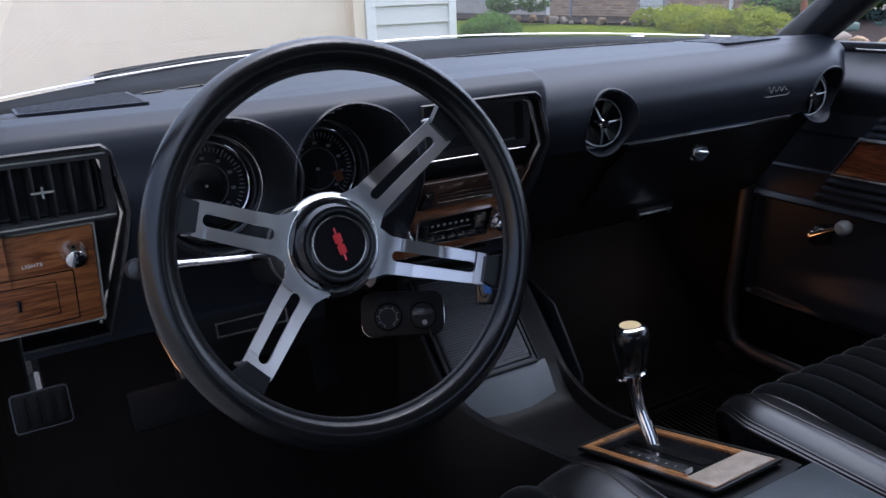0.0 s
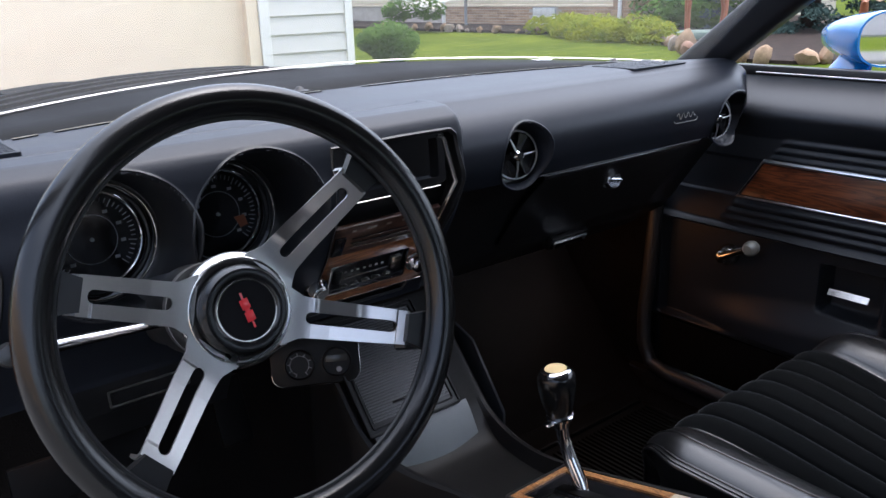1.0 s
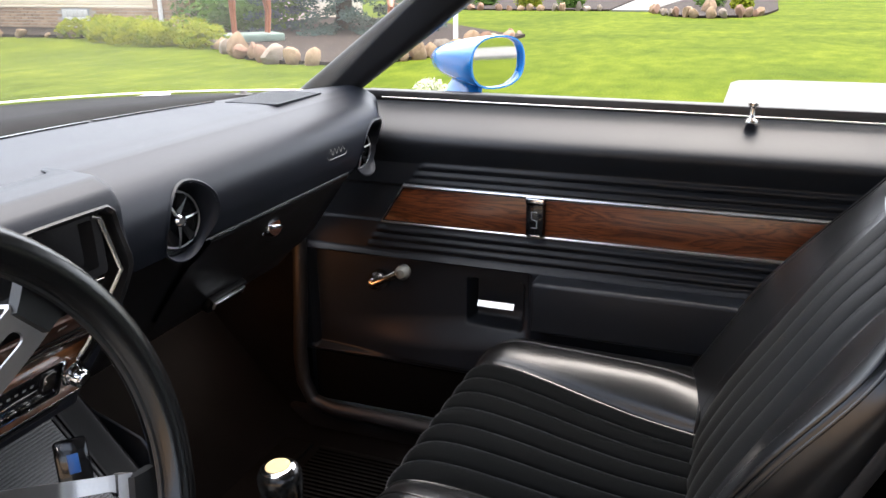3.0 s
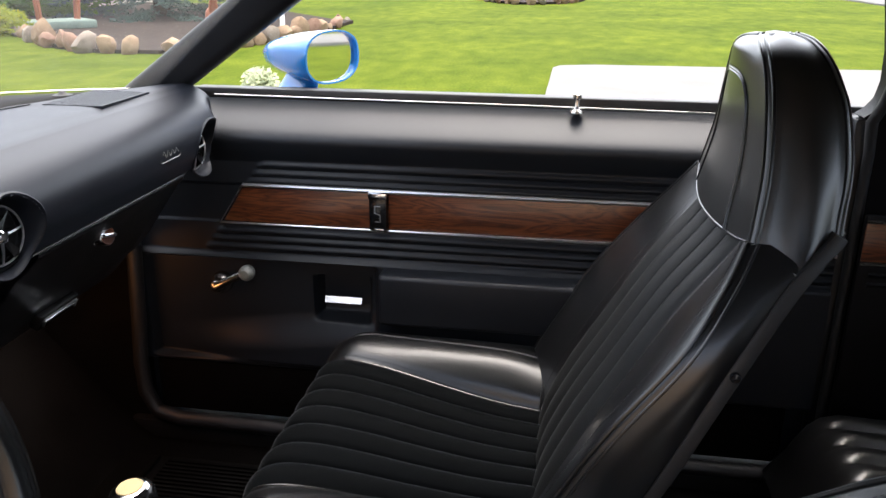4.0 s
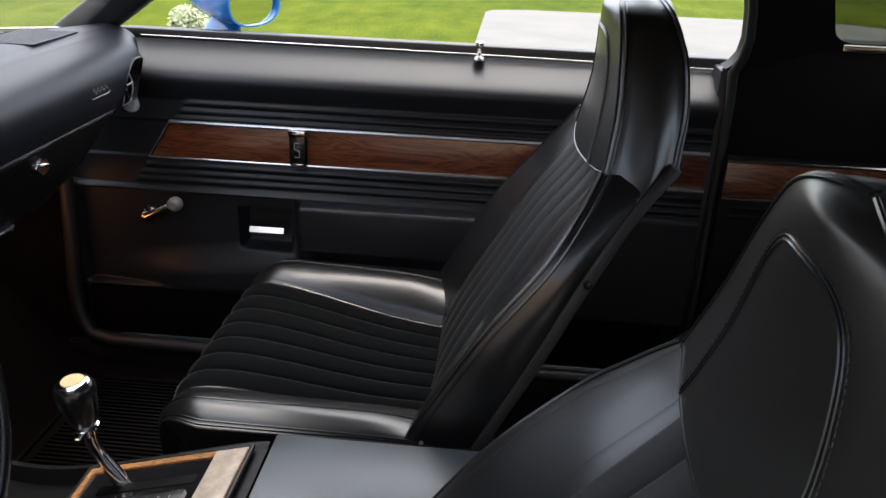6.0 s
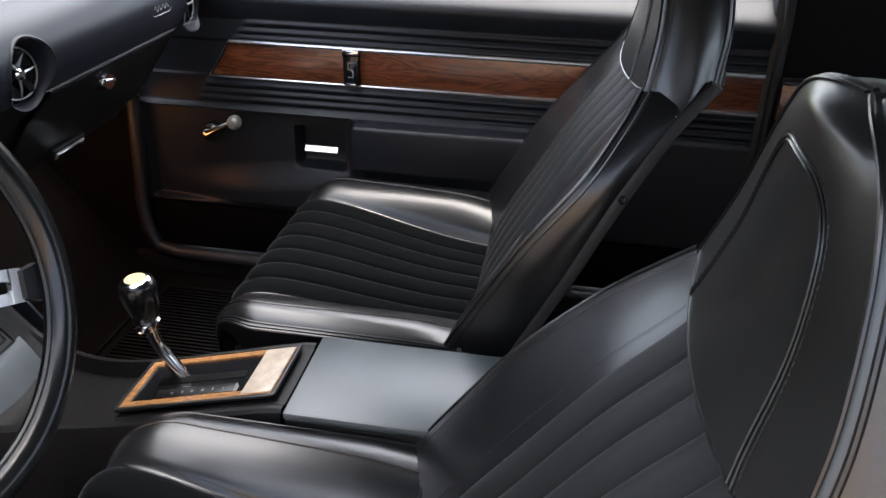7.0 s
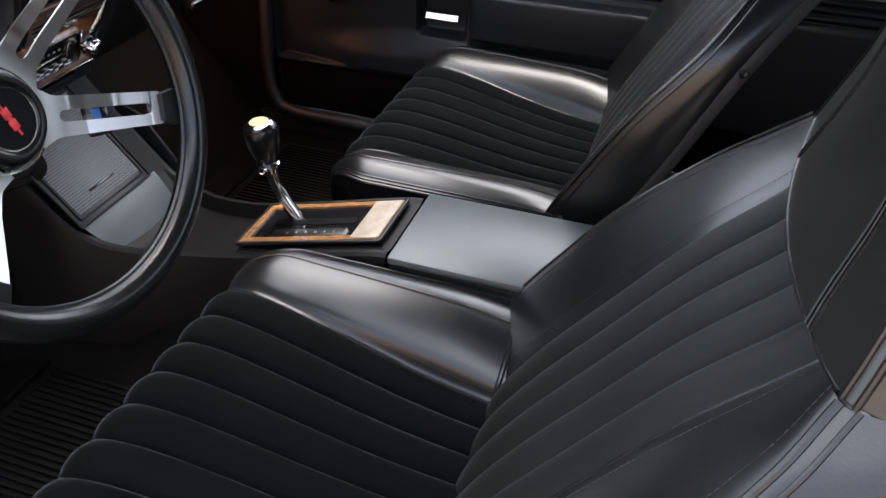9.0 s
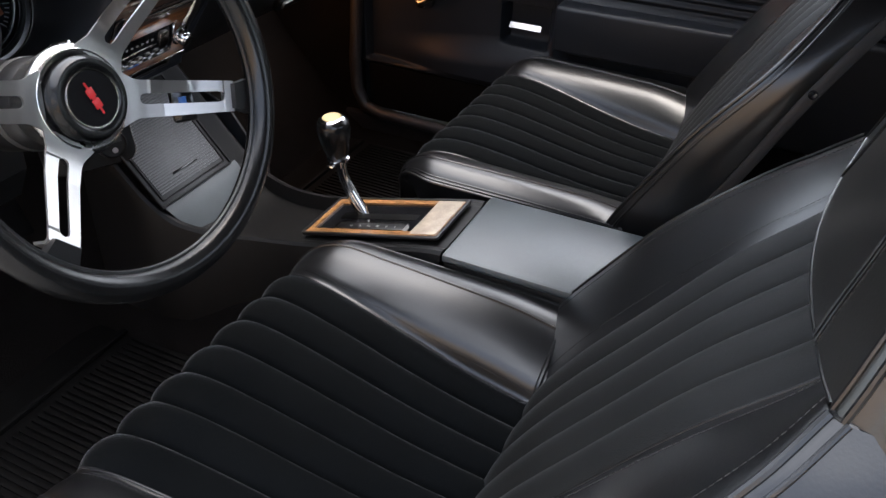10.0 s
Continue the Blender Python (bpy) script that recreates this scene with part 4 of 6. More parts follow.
    # dark window panel
    m = frame_matrix((-0.158, face_y(0.925) + 0.02, 0.922), (1, 0, 0), (0, 0.05, 1))
    bm = bmesh.new()
    prism(bm, rounded(0.172, 0.07, 0.006), 0.010, m, hole=rounded(0.150, 0.052, 0.004))
    s = part("clock_panel", bm, GLOSSBLACK, t, "black panel with a dark window")
    bm = bmesh.new()
    box(bm, (-0.075, -0.027, -0.006), (0.075, 0.027, 0.0), 0, m)
    part("window", bm, GLOSSBLACK, s)
    bm = bmesh.new()
    tube(bm, [m @ Vector((-0.086, -0.038, 0.012)), m @ Vector((0.075, -0.038, 0.012))], 0.0009, 6)
    part("bright_line", bm, DULLCHROME, s)
    # climate control strip
    m = frame_matrix((-0.158, 0.290, 0.832), (1, 0, 0), (0, -0.62, 1))
    bm = bmesh.new()
    box(bm, (-0.085, -0.026, -0.004), (0.083, 0.026, 0.004), 0.002, m)
    c = part("climate_control", bm, DARKWOOD, t, "dark slider climate control")
    for y in (-0.013, -0.005, 0.003):
        bm = bmesh.new()
        tube(bm, [m @ Vector((-0.055, y, 0.005)), m @ Vector((0.08, y, 0.005))], 0.0012, 6)
        part("slide", bm, DULLCHROME if y < -0.01 else GLOSSBLACK, c)
    bm = bmesh.new()
    for i, wd in enumerate((0.006, 0.014, 0.007, 0.011, 0.012)):
        x = -0.055 + 0.027 * i
        box(bm, (x - wd / 2, 0.0155, 0.004), (x + wd / 2, 0.0185, 0.0044), 0, m)
    part("lettering", bm, GREYKNOB, c, smooth=0, kind="stuff")
    bm = bmesh.new()
    box(bm, (-0.082, -0.022, 0.003), (-0.066, 0.01, 0.007), 0.001, m)
    part("lever", bm, GLOSSBLACK, c)
    # radio panel
    m = frame_matrix((-0.165, 0.328, 0.766), (1, 0, 0), (0, -0.42, 1))
    bm = bmesh.new()
    box(bm, (-0.115, -0.042, -0.008), (0.10, 0.05, 0.0), 0.002, m)
    p = part("radio_panel", bm, WOOD_DASH, t, "walnut radio surround")
    bm = bmesh.new()
    tube(bm, [m @ Vector((-0.115, -0.04, 0.001)), m @ Vector((0.1, -0.04, 0.001))], 0.0012, 6)
    part("bright_line", bm, DULLCHROME, p)
    bm = bmesh.new()
    prism(bm, rounded(0.128, 0.05, 0.003), 0.006, m @ Matrix.Translation((-0.003, 0.004, 0)), hole=rounded(0.122, 0.045, 0.002))
    part("radio_frame", bm, CHROME, p)
    bm = bmesh.new()
    box(bm, (-0.063, -0.0175, 0), (0.057, 0.0255, 0.003), 0, m)
    part("radio_face", bm, GLOSSBLACK, p)
    for lo, hi, mt in (((-0.046, 0.0, 0.003), (0.03, 0.0015, 0.0036), DULLCHROME), ((0.034, -0.004, 0.003), (0.05, 0.018, 0.006), DULLCHROME), ((-0.058, -0.004, 0.003), (-0.048, 0.016, 0.006), PLASTIC)):
        bm = bmesh.new()
        box(bm, lo, hi, 0.0006, m)
        part("radio_bar", bm, mt, p)
    for i in range(5):
        bm = bmesh.new()
        x = -0.040 + 0.018 * i
        box(bm, (x - 0.006, -0.014, 0.003), (x + 0.006, -0.0105, 0.006), 0.0006, m)
        part("radio_key", bm, DULLCHROME, p)
    bm = bmesh.new()
    for i in range(7):
        x = -0.042 + 0.010 * i
        box(bm, (x, 0.010, 0.003), (x + 0.004, 0.013, 0.0034), 0, m)
    part("dial_print", bm, GREYKNOB, p, smooth=0, kind="stuff")
    for x in (-0.086, 0.078):
        bm = bmesh.new()
        k = m @ Matrix.Translation((x, 0.0, 0))
        lathe(bm, [(0.0001, 0.022), (0.008, 0.022), (0.0085, 0.020), (0.0105, 0.020), (0.0115, 0.018), (0.013, 0.007), (0.0165, 0.006), (0.0165, 0.0), (0.0001, 0.0)], k, 28)
        part("radio_knob", bm, CHROME, p, "ribbed chrome radio knob")
    return t


def steering_wheel():
    c = Vector((-0.444, 0.064, 0.8646))
    nrm = Vector((-0.0336, -1.0, 0.3028)).normalized()
    side = Vector((1, 0, 0)) - nrm * nrm.x
    m = frame_matrix(c, side, nrm.cross(side))
    t = thing("steering_wheel", c + Vector((0, 0.05, -0.02)), "black steering wheel with four slotted brushed aluminium spokes", "steering wheel")
    R = 0.1908
    bm = bmesh.new()
    rings = []
    for i in range(96):
        q = 2 * math.pi * i / 96
        d = Vector((math.cos(q), math.sin(q), 0))
        ring = []
        for j in range(18):
            a = 2 * math.pi * j / 18
            ring.append(m @ (d * (R + 0.0155 * math.cos(a)) + Vector((0, 0, 0.0165 * math.sin(a)))))
        rings.append(ring)
    loft(bm, rings + [rings[0]], caps=False)
    bmesh.ops.remove_doubles(bm, verts=bm.verts[:], dist=1e-6)
    fixnormals(bm)
    part("rim", bm, RIM, t, "padded black rim")
    bm = bmesh.new()
    tube(bm, [m @ Vector(((R - 0.0150) * math.cos(q), (R - 0.0150) * math.sin(q), 0.001)) for q in np.linspace(0, 2 * math.pi, 96, endpoint=False)], 0.003, 6, closed=True)
    part("inner_seam", bm, PLASTIC, t)
    # spokes: lower in the middle than at the rim
    for deg in (38.8, -21.5, 160.5, 220.2):
        q = radians(deg)
        d, w = Vector((math.cos(q), math.sin(q), 0)), Vector((-math.sin(q), math.cos(q), 0))
        bm = bmesh.new()
        # strips either side of the slot and the solid ends
        def lift(r):
            return -0.077 + 0.059 * smooth01(0.048, 0.19, r)
        def slab(r0, r1, s0a, s0b, s1a, s1b, k=10):
            rings = []
            for i in range(k + 1):
                u = i / k
                r = lerp(r0, r1, u)
                a, b = lerp(s0a, s1a, u), lerp(s0b, s1b, u)
                z = lift(r) + 0.016
                rings.append([m @ (d * r + w * a + Vector((0, 0, z))), m @ (d * r + w * b + Vector((0, 0, z))), m @ (d * r + w * b + Vector((0, 0, z - 0.003))), m @ (d * r + w * a + Vector((0, 0, z - 0.003)))])
            loft(bm, rings)
        slab(0.045, 0.062, -0.030, 0.030, -0.0215, 0.0215)
        slab(0.062, 0.0665, -0.0215, 0.0215, -0.0207, 0.0207)
        def half(r):
            return lerp(0.0206, 0.0176, (r - 0.0685) / 0.078)

        def slot(r):
            e = min(r - 0.0665, 0.1485 - r)
            return 0.006 * math.sqrt(max(0.0, 1 - (1 - min(1, e / 0.006)) ** 2))
        stations = [0.0665, 0.0672, 0.0685, 0.070, 0.0725, 0.09, 0.125, 0.1425, 0.145, 0.1465, 0.1478, 0.1485]
        for ra, rb in zip(stations, stations[1:]):
            slab(ra, rb, -half(ra), -slot(ra), -half(rb), -slot(rb), 1)
            slab(ra, rb, slot(ra), half(ra), slot(rb), half(rb), 1)
        slab(0.1485, 0.157, -half(0.1485), half(0.1485), -0.0172, 0.0172)
        # turned-down end at the rim
        rings = []
        for r, z in ((0.157, lift(0.157) + 0.016), (0.1615, lift(0.157) + 0.013), (0.1635, lift(0.157) - 0.004)):
            rings.append([m @ (d * r + w * s * 0.017 + Vector((0, 0, z))) for s in (-1, 1)] + [m @ (d * (r - 0.003) + w * s * 0.017 + Vector((0, 0, z - 0.003))) for s in (1, -1)])
        loft(bm, rings)
        bmesh.ops.remove_doubles(bm, verts=bm.verts[:], dist=1e-5)
        fixnormals(bm)
        sp = part("spoke", bm, ALU, t, "slotted brushed aluminium spoke", smooth=30)
        bm = bmesh.new()
        rings = []
        for r, hw in ((0.155, 0.014), (0.164, 0.016), (0.178, 0.02)):
            rings.append([m @ (d * r + w * s * hw + Vector((0, 0, z))) for s, z in ((-1, -0.016), (1, -0.016), (1, -0.004), (-1, -0.004))])
        loft(bm, rings)
        fixnormals(bm)
        part("rim_bracket", bm, PLASTIC, sp)
    bm = bmesh.new()
    hm = m @ Matrix.Translation((0, 0, -0.078))
    lathe(bm, [(0.0001, 0.013), (0.044, 0.013), (0.047, 0.0165), (0.051, 0.0175), (0.055, 0.015), (0.0575, 0.009), (0.057, 0.002), (0.053, -0.008), (0.050, -0.028), (0.042, -0.055), (0.0001, -0.055)], hm, 48)
    part("hub_plate", bm, POLISHED, t, "round aluminium hub")
    bm = bmesh.new()
    lathe(bm, [(0.0001, 0.030), (0.029, 0.030), (0.0305, 0.032), (0.034, 0.034), (0.040, 0.033), (0.0435, 0.028), (0.0445, 0.012), (0.0001, 0.012)], hm, 48)
    hc = part("horn_cap", bm, RIM, t, "round black horn cap")
    bm = bmesh.new()
    tube(bm, [hm @ Vector((0.0295 * math.cos(q), 0.0295 * math.sin(q), 0.0315)) for q in np.linspace(0, 2 * math.pi, 48, endpoint=False)], 0.0012, 6, closed=True)
    part("ring", bm, DULLCHROME, hc)
    bm = bmesh.new()
    lathe(bm, [(0.0001, 0.0325), (0.028, 0.0325), (0.028, 0.0305), (0.0001, 0.0305)], hm, 40)
    part("badge_disc", bm, DULLVINYL, hc)
    bm = bmesh.new()
    k = hm @ pose(0, 0, 0.033, 0, 0, 12)
    for x, y, w, h in ((0, 0.0062, 0.0088, 0.0100), (0, -0.0062, 0.0088, 0.0100), (0, 0, 0.005, 0.003)):
        box(bm, (x - w / 2, y - h / 2, 0), (x + w / 2, y + h / 2, 0.001), 0.0004, k)
    box(bm, (-0.001, 0.011, 0), (0.001, 0.018, 0.001), 0, k)
    box(bm, (-0.001, -0.018, 0), (0.001, -0.011, 0.001), 0, k)
    part("emblem", bm, RED, hc, "red enamel emblem")
    # column behind the wheel
    col = thing("steering_column", (-0.44, 0.3, 0.75), "black steering column with chrome turn lever", "steering column")
    bm = bmesh.new()
    lathe(bm, [(0.0001, -0.118), (0.046, -0.118), (0.050, -0.128), (0.050, -0.2), (0.045, -0.23), (0.04, -0.45), (0.0001, -0.45)], m, 36)
    part("shroud", bm, PLASTIC, col)
    bm = bmesh.new()
    lathe(bm, [(0.0508, -0.14), (0.0508, -0.15), (0.0001, -0.155)], m, 36)
    part("collar", bm, ALU, col)
    bm = bmesh.new()
    tube(bm, [m @ Vector((-0.048, 0.0, -0.145)), m @ Vector((-0.13, 0.008, -0.105)), m @ Vector((-0.187, 0.013, -0.07))], [0.0045, 0.0055, 0.007], 10)
    part("turn_lever", bm, CHROME, col)
    bm = bmesh.new()
    lathe(bm, [(0.0001, 0.012), (0.009, 0.010), (0.011, 0.0), (0.009, -0.01), (0.0001, -0.012)], m @ Matrix.Translation((-0.200, 0.015, -0.063)), 16)
    part("lever_knob", bm, PLASTIC, col)
    bm = bmesh.new()
    box(bm, (0.040, 0.041, -0.144), (0.066, 0.051, -0.134), 0.004, m)
    part("hazard_knob", bm, CHROME, col)
    bm = bmesh.new()
    lathe(bm, [(0.0001, 0.012), (0.013, 0.012), (0.015, 0.0), (0.0001, 0.0)], m @ pose(0.066, -0.05, -0.17, 0, 30, 0), 20)
    part("ignition_lock", bm, DULLCHROME, col)


def under_dash():
    t = thing("gauge_pod", (-0.19, 0.45, 0.57), "small black under-dash pod with a round gauge and a digital display", "gauge pod")
    m = look((-0.189, 0.449, 0.589), (-0.62, -0.35, 0.93)) @ Matrix.Scale(0.92, 4)
    bm = bmesh.new()
    prism(bm, rounded(0.150, 0.080, 0.022), 0.05, m @ Matrix.Translation((0.004, 0.004, -0.005)), 0.003)
    part("housing", bm, CONSOLE, t)
    bm = bmesh.new()
    tube(bm, [m @ Vector((x + 0.004, y + 0.004, -0.0055)) for x, y in rounded(0.147, 0.077, 0.021) if y < 0.0 or x < -0.06], 0.0008, 5)
    part("bright_line", bm, DULLCHROME, t)
    for x, r in ((0.031, 0.026), (-0.031, 0.026)):
        bm = bmesh.new()
        lathe(bm, [(0.0001, -0.008), (r - 0.004, -0.008), (r - 0.002, -0.013), (r, -0.012), (r, -0.004), (0.0001, -0.004)], m @ Matrix.Translation((x, 0, 0)), 32)
        g = part("gauge", bm, CONSOLE, t)
        if x > 0:
            bm = bmesh.new()
            tube(bm, [m @ Vector((x + r * 0.6 * math.cos(q), r * 0.6 * math.sin(q), -0.0085)) for q in np.linspace(radians(-70), radians(235), 30)], 0.0005, 4)
            for i in range(9):
                k = m @ Matrix.Translation((x, 0, -0.0085)) @ pose(0, 0, 0, 0, 0, -70 + 305 * i / 8)
                box(bm, (r * 0.6, -0.0006, -0.0004), (r * 0.78, 0.0006, 0), 0, k)
            part("dial_marks", bm, GREY_PRINT, g, smooth=0)
        else:
            bm = bmesh.new()
            box(bm, (x - 0.018, 0.000, -0.0095), (x + 0.018, 0.013, -0.0075), 0.001, m)
            part("display", bm, GREYGLASS, g, "dull grey digital display")
            bm = bmesh.new()
            lathe(bm, [(0.0001, -0.011), (0.0045, -0.011), (0.005, -0.007), (0.0001, -0.007)], m @ Matrix.Translation((x - 0.003, -0.0125, 0)), 16)
            tube(bm, [m @ Vector((x - 0.003 + 0.0035 * math.cos(q), -0.0125 + 0.0035 * math.sin(q), -0.0112)) for q in np.linspace(0, 2 * math.pi, 12, endpoint=False)], 0.0006, 4, closed=True)
            part("push_button", bm, GREY_PRINT, g)
    # blue key tag by the console
    t = thing("key_tag", (-0.115, 0.30, 0.62), "blue plastic tag hanging below the radio", "key tag")
    bm = bmesh.new()
    box(bm, (-0.018, -0.028, -0.006), (0.018, 0.028, 0.006), 0.005, look((-0.115, 0.315, 0.665), (-0.5, -0.2, 0.9)))
    part("body", bm, GLOSSBLACK, t)
    bm = bmesh.new()
    box(bm, (-0.006, -0.011, -0.008), (0.006, 0.011, -0.005), 0.001, look((-0.115, 0.315, 0.665), (-0.5, -0.2, 0.9)))
    part("face", bm, BLUEPLASTIC, t)
    # lower steering column cover with drawer
    t = thing("column_cover", (-0.45, 0.36, 0.62), "black lower column cover with a bright-edged drawer", "dash panel")
    bm = bmesh.new()
    rows = []
    for x in np.linspace(-0.56, -0.36, 10):
        rows.append([(x, y, z) for y, z in ((0.365, 0.715), (0.37, 0.66), (0.40, 0.61), (0.46, 0.60), (0.6, 0.62))])
    loft(bm, rows, closed=False, caps=False)
    fixnormals(bm)
    part("cover", bm, PLASTIC, t, smooth=20)
    bm = bmesh.new()
    prism(bm, rounded(0.10, 0.022, 0.002), 0.004, frame_matrix((-0.47, 0.3635, 0.680), (1, 0, 0), (0, 0.1, 1)), hole=rounded(0.094, 0.016, 0.002))
    part("drawer_edge", bm, DULLCHROME, t)
    # pedals
    t = thing("brake_pedal", (-0.535, 0.5, 0.50), "wide black rubber brake pedal on its arm", "pedal")
    m = look((-0.535, 0.50, 0.525), (-0.55, 0.0, 0.72))
    bm = bmesh.new()
    box(bm, (-0.09, -0.03, -0.01), (0.09, 0.03, 0.006), 0.004, m)
    part("pad", bm, RUBBER, t)
    bm = bmesh.new()
    tube(bm, [(-0.535, 0.508, 0.525), (-0.535, 0.56, 0.58), (-0.535, 0.56, 0.72)], 0.012, 8)
    part("arm", bm, PLASTIC, t)
    t = thing("accelerator_pedal", (-0.295, 0.56, 0.45), "long black accelerator pedal", "pedal")
    bm = bmesh.new()
    box(bm, (-0.026, -0.055, -0.008), (0.026, 0.055, 0.006), 0.005, look((-0.295, 0.56, 0.50), (-0.32, 0.1, 0.7)))
    part("pad", bm, RUBBER, t)
    bm = bmesh.new()
    tube(bm, [(-0.295, 0.568, 0.50), (-0.295, 0.62, 0.58), (-0.295, 0.62, 0.7)], 0.006, 8)
    part("arm", bm, PLASTIC, t)
    t = thing("parking_brake_pedal", (-0.735, 0.5, 0.55), "ribbed metal-edged parking brake pedal", "pedal")
    m = look((-0.735, 0.5, 0.57), (-0.74, -0.05, 0.80))
    bm = bmesh.new()
    box(bm, (-0.035, -0.025, -0.012), (0.035, 0.025, 0.006), 0.004, m)
    for i in range(4):
        box(bm, (-0.03 + 0.016 * i, -0.02, -0.015), (-0.02 + 0.016 * i, 0.02, -0.01), 0.001, m)
    part("pad", bm, RUBBER, t)
    bm = bmesh.new()
    prism(bm, rounded(0.074, 0.054, 0.006), 0.006, m @ Matrix.Translation((0, 0, -0.006)), hole=rounded(0.068, 0.048, 0.005))
    part("edge", bm, PLASTIC, t)
    bm = bmesh.new()
    tube(bm, [(-0.735, 0.51, 0.575), (-0.735, 0.56, 0.6), (-0.735, 0.58, 0.72)], 0.01, 8)
    part("arm", bm, PLASTIC, t)


# ---- console and shifter ----
def console_top(y):
    """Height of the console's rim at y."""
    return float(spline([(-0.47, 0.515), (-0.14, 0.528), (-0.10, 0.524), (0.13, 0.462), (0.25, 0.445), (0.33, 0.46), (0.37, 0.49), (0.48, 0.61), (0.52, 0.66)], y)[0])


CX = -0.030


def console():
    t = thing("center_console", (CX, 0.0, FLOOR + 0.15), "black center console with wood-edged shifter plate and padded box", "console")
    bm = bmesh.new()
    rows = []
    for y in list(np.linspace(0.5, -0.128, 64)):
        h = console_top(y)
        w = 0.083 + 0.02 * smooth01(0.15, 0.4, y)
        f = 0.038 * smooth01(0.20, 0.40, y)
        dip = 0.022 * smooth01(0.36, 0.30, y) * smooth01(0.125, 0.15, y)
        rows.append([(CX + x, y, z) for x, z in ((-w - f - 0.018, 0.27), (-w - f - 0.006, h - 0.03), (-w - f, h - 0.004), (-w - f + 0.005, h), (-w - f + 0.012, h), (-w - f + 0.018, h - 0.003 - dip), (0, h - 0.004 - dip), (w - 0.018, h - 0.003 - dip), (w - 0.012, h), (w - 0.005, h), (w, h - 0.004), (w + 0.006, h - 0.03), (w + 0.018, 0.27))])
    loft(bm, rows, closed=False, caps=False)
    fixnormals(bm)
    part("body", bm, CONSOLE, t, smooth=24)
    bm = bmesh.new()
    poly = [(0.34, 0.30), (0.34, 0.44), (0.42, 0.55), (0.56, 0.60), (0.56, 0.30)]
    prism(bm, poly, 0.006, frame_matrix((0.098, 0, 0), (0, 1, 0), (0, 0, 1)), 0.002)
    sp = part("side_panel", bm, VINYL, t)
    # thin rod added for the light streak along this panel's edge
    bm = bmesh.new()
    tube(bm, [(0.106, 0.428, 0.534), (0.106, 0.371, 0.454)], 0.0018, 6)
    part("light_streak", bm, ALU, sp)
    # padded storage box behind
    bm = bmesh.new()
    box(bm, (CX - 0.089, -0.62, 0.25), (CX + 0.089, -0.134, 0.519), 0.006)
    b = part("storage_box", bm, CONSOLE, t)
    bm = bmesh.new()
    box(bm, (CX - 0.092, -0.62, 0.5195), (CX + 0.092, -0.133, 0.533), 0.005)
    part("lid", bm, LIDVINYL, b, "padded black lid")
    bm = bmesh.new()
    box(bm, (CX - 0.098, -0.287, 0.488), (CX - 0.080, -0.256, 0.508), 0.003)
    part("latch", bm, GLOSSBLACK, b)
    # ribbed slanted door ahead of the tray
    a = Vector((-0.075, 0.368, 0.490))
    up = Vector((0, 0.115, 0.128)).normalized()
    m = frame_matrix(a + up * 0.085 + Vector((0, -0.004, 0.004)), (1, 0, 0), up)
    bm = bmesh.new()
    prism(bm, rounded(0.178, 0.196, 0.004), 0.006, m, 0.001)
    d = part("ribbed_door", bm, PLASTIC, t, "ribbed grey-black ashtray door")
    for wd, ht, k in ((0.178, 0.196, 0.004), (0.158, 0.176, 0.003)):
        bm = bmesh.new()
        prism(bm, rounded(wd, ht, 0.004), 0.0085, m, 0.0008, hole=rounded(wd - 2 * k, ht - 2 * k, 0.003))
        part("door_frame", bm, CONSOLE, d)
    bm = bmesh.new()
    for i in range(36):
        y = -0.078 + 0.0046 * i
        box(bm, (-0.074, y, 0.0055), (0.074, y + 0.0024, 0.0085), 0, m)
    part("ribs", bm, RIBGREY, d)
    bm = bmesh.new()
    box(bm, (-0.029, -0.060, 0.008), (0.029, -0.0565, 0.0105), 0.0005, m)
    part("catch_slot", bm, GLOSSBLACK, d)
    # smooth grey panel that slopes from the door down to the tray
    bm = bmesh.new()
    rows = []
    for u in np.linspace(0, 1, 9):
        y, z = lerp(0.358, 0.318, u ** 0.85), lerp(0.486, 0.432, u)
        rows.append([(x, y - 0.004 * math.sin(math.pi * k / 8), z) for k, x in enumerate(np.linspace(-0.155 + 0.022 * u, 0.030 - 0.004 * u, 9))])
    loft(bm, rows, closed=False, caps=False)
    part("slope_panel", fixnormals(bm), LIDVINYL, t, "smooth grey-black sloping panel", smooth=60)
    # shifter plate
    p0, p1 = Vector((CX + 0.003, 0.135, console_top(0.135) + 0.002)), Vector((CX + 0.003, -0.112, console_top(-0.112) + 0.003))
    mid = (p0 + p1) / 2
    L = (p1 - p0).length
    m = frame_matrix(mid, (1, 0, 0), p0 - p1)
    if m.to_3x3().col[2].z < 0:
        m = m @ pose(0, 0, 0, 0, 180, 0)
    bm = bmesh.new()
    prism(bm, rounded(0.124, L, 0.006), 0.005, m, 0.001, hole=rounded(0.112, L - 0.012, 0.004))
    fr = part("plate_frame", bm, PLASTIC, t)
    bm = bmesh.new()
    prism(bm, rounded(0.111, L - 0.013, 0.002), 0.004, m, hole=rounded(0.088, L - 0.033, 0.002))
    part("wood_edge", bm, WOOD_CONSOLE, fr, "light oak edging")
    bm = bmesh.new()
    prism(bm, rounded(0.09, L - 0.03, 0.002), 0.001, m)
    pl = part("shift_gate", bm, GLOSSBLACK, fr, "gloss black gate plate")
    bm = bmesh.new()
    box(bm, (-0.052, -L / 2 + 0.008, 0.002), (0.054, -L / 2 + 0.055, 0.0052), 0.001, m)
    part("worn_plate", bm, WORNPLATE, fr, "worn pale aluminium plate")
    bm = bmesh.new()
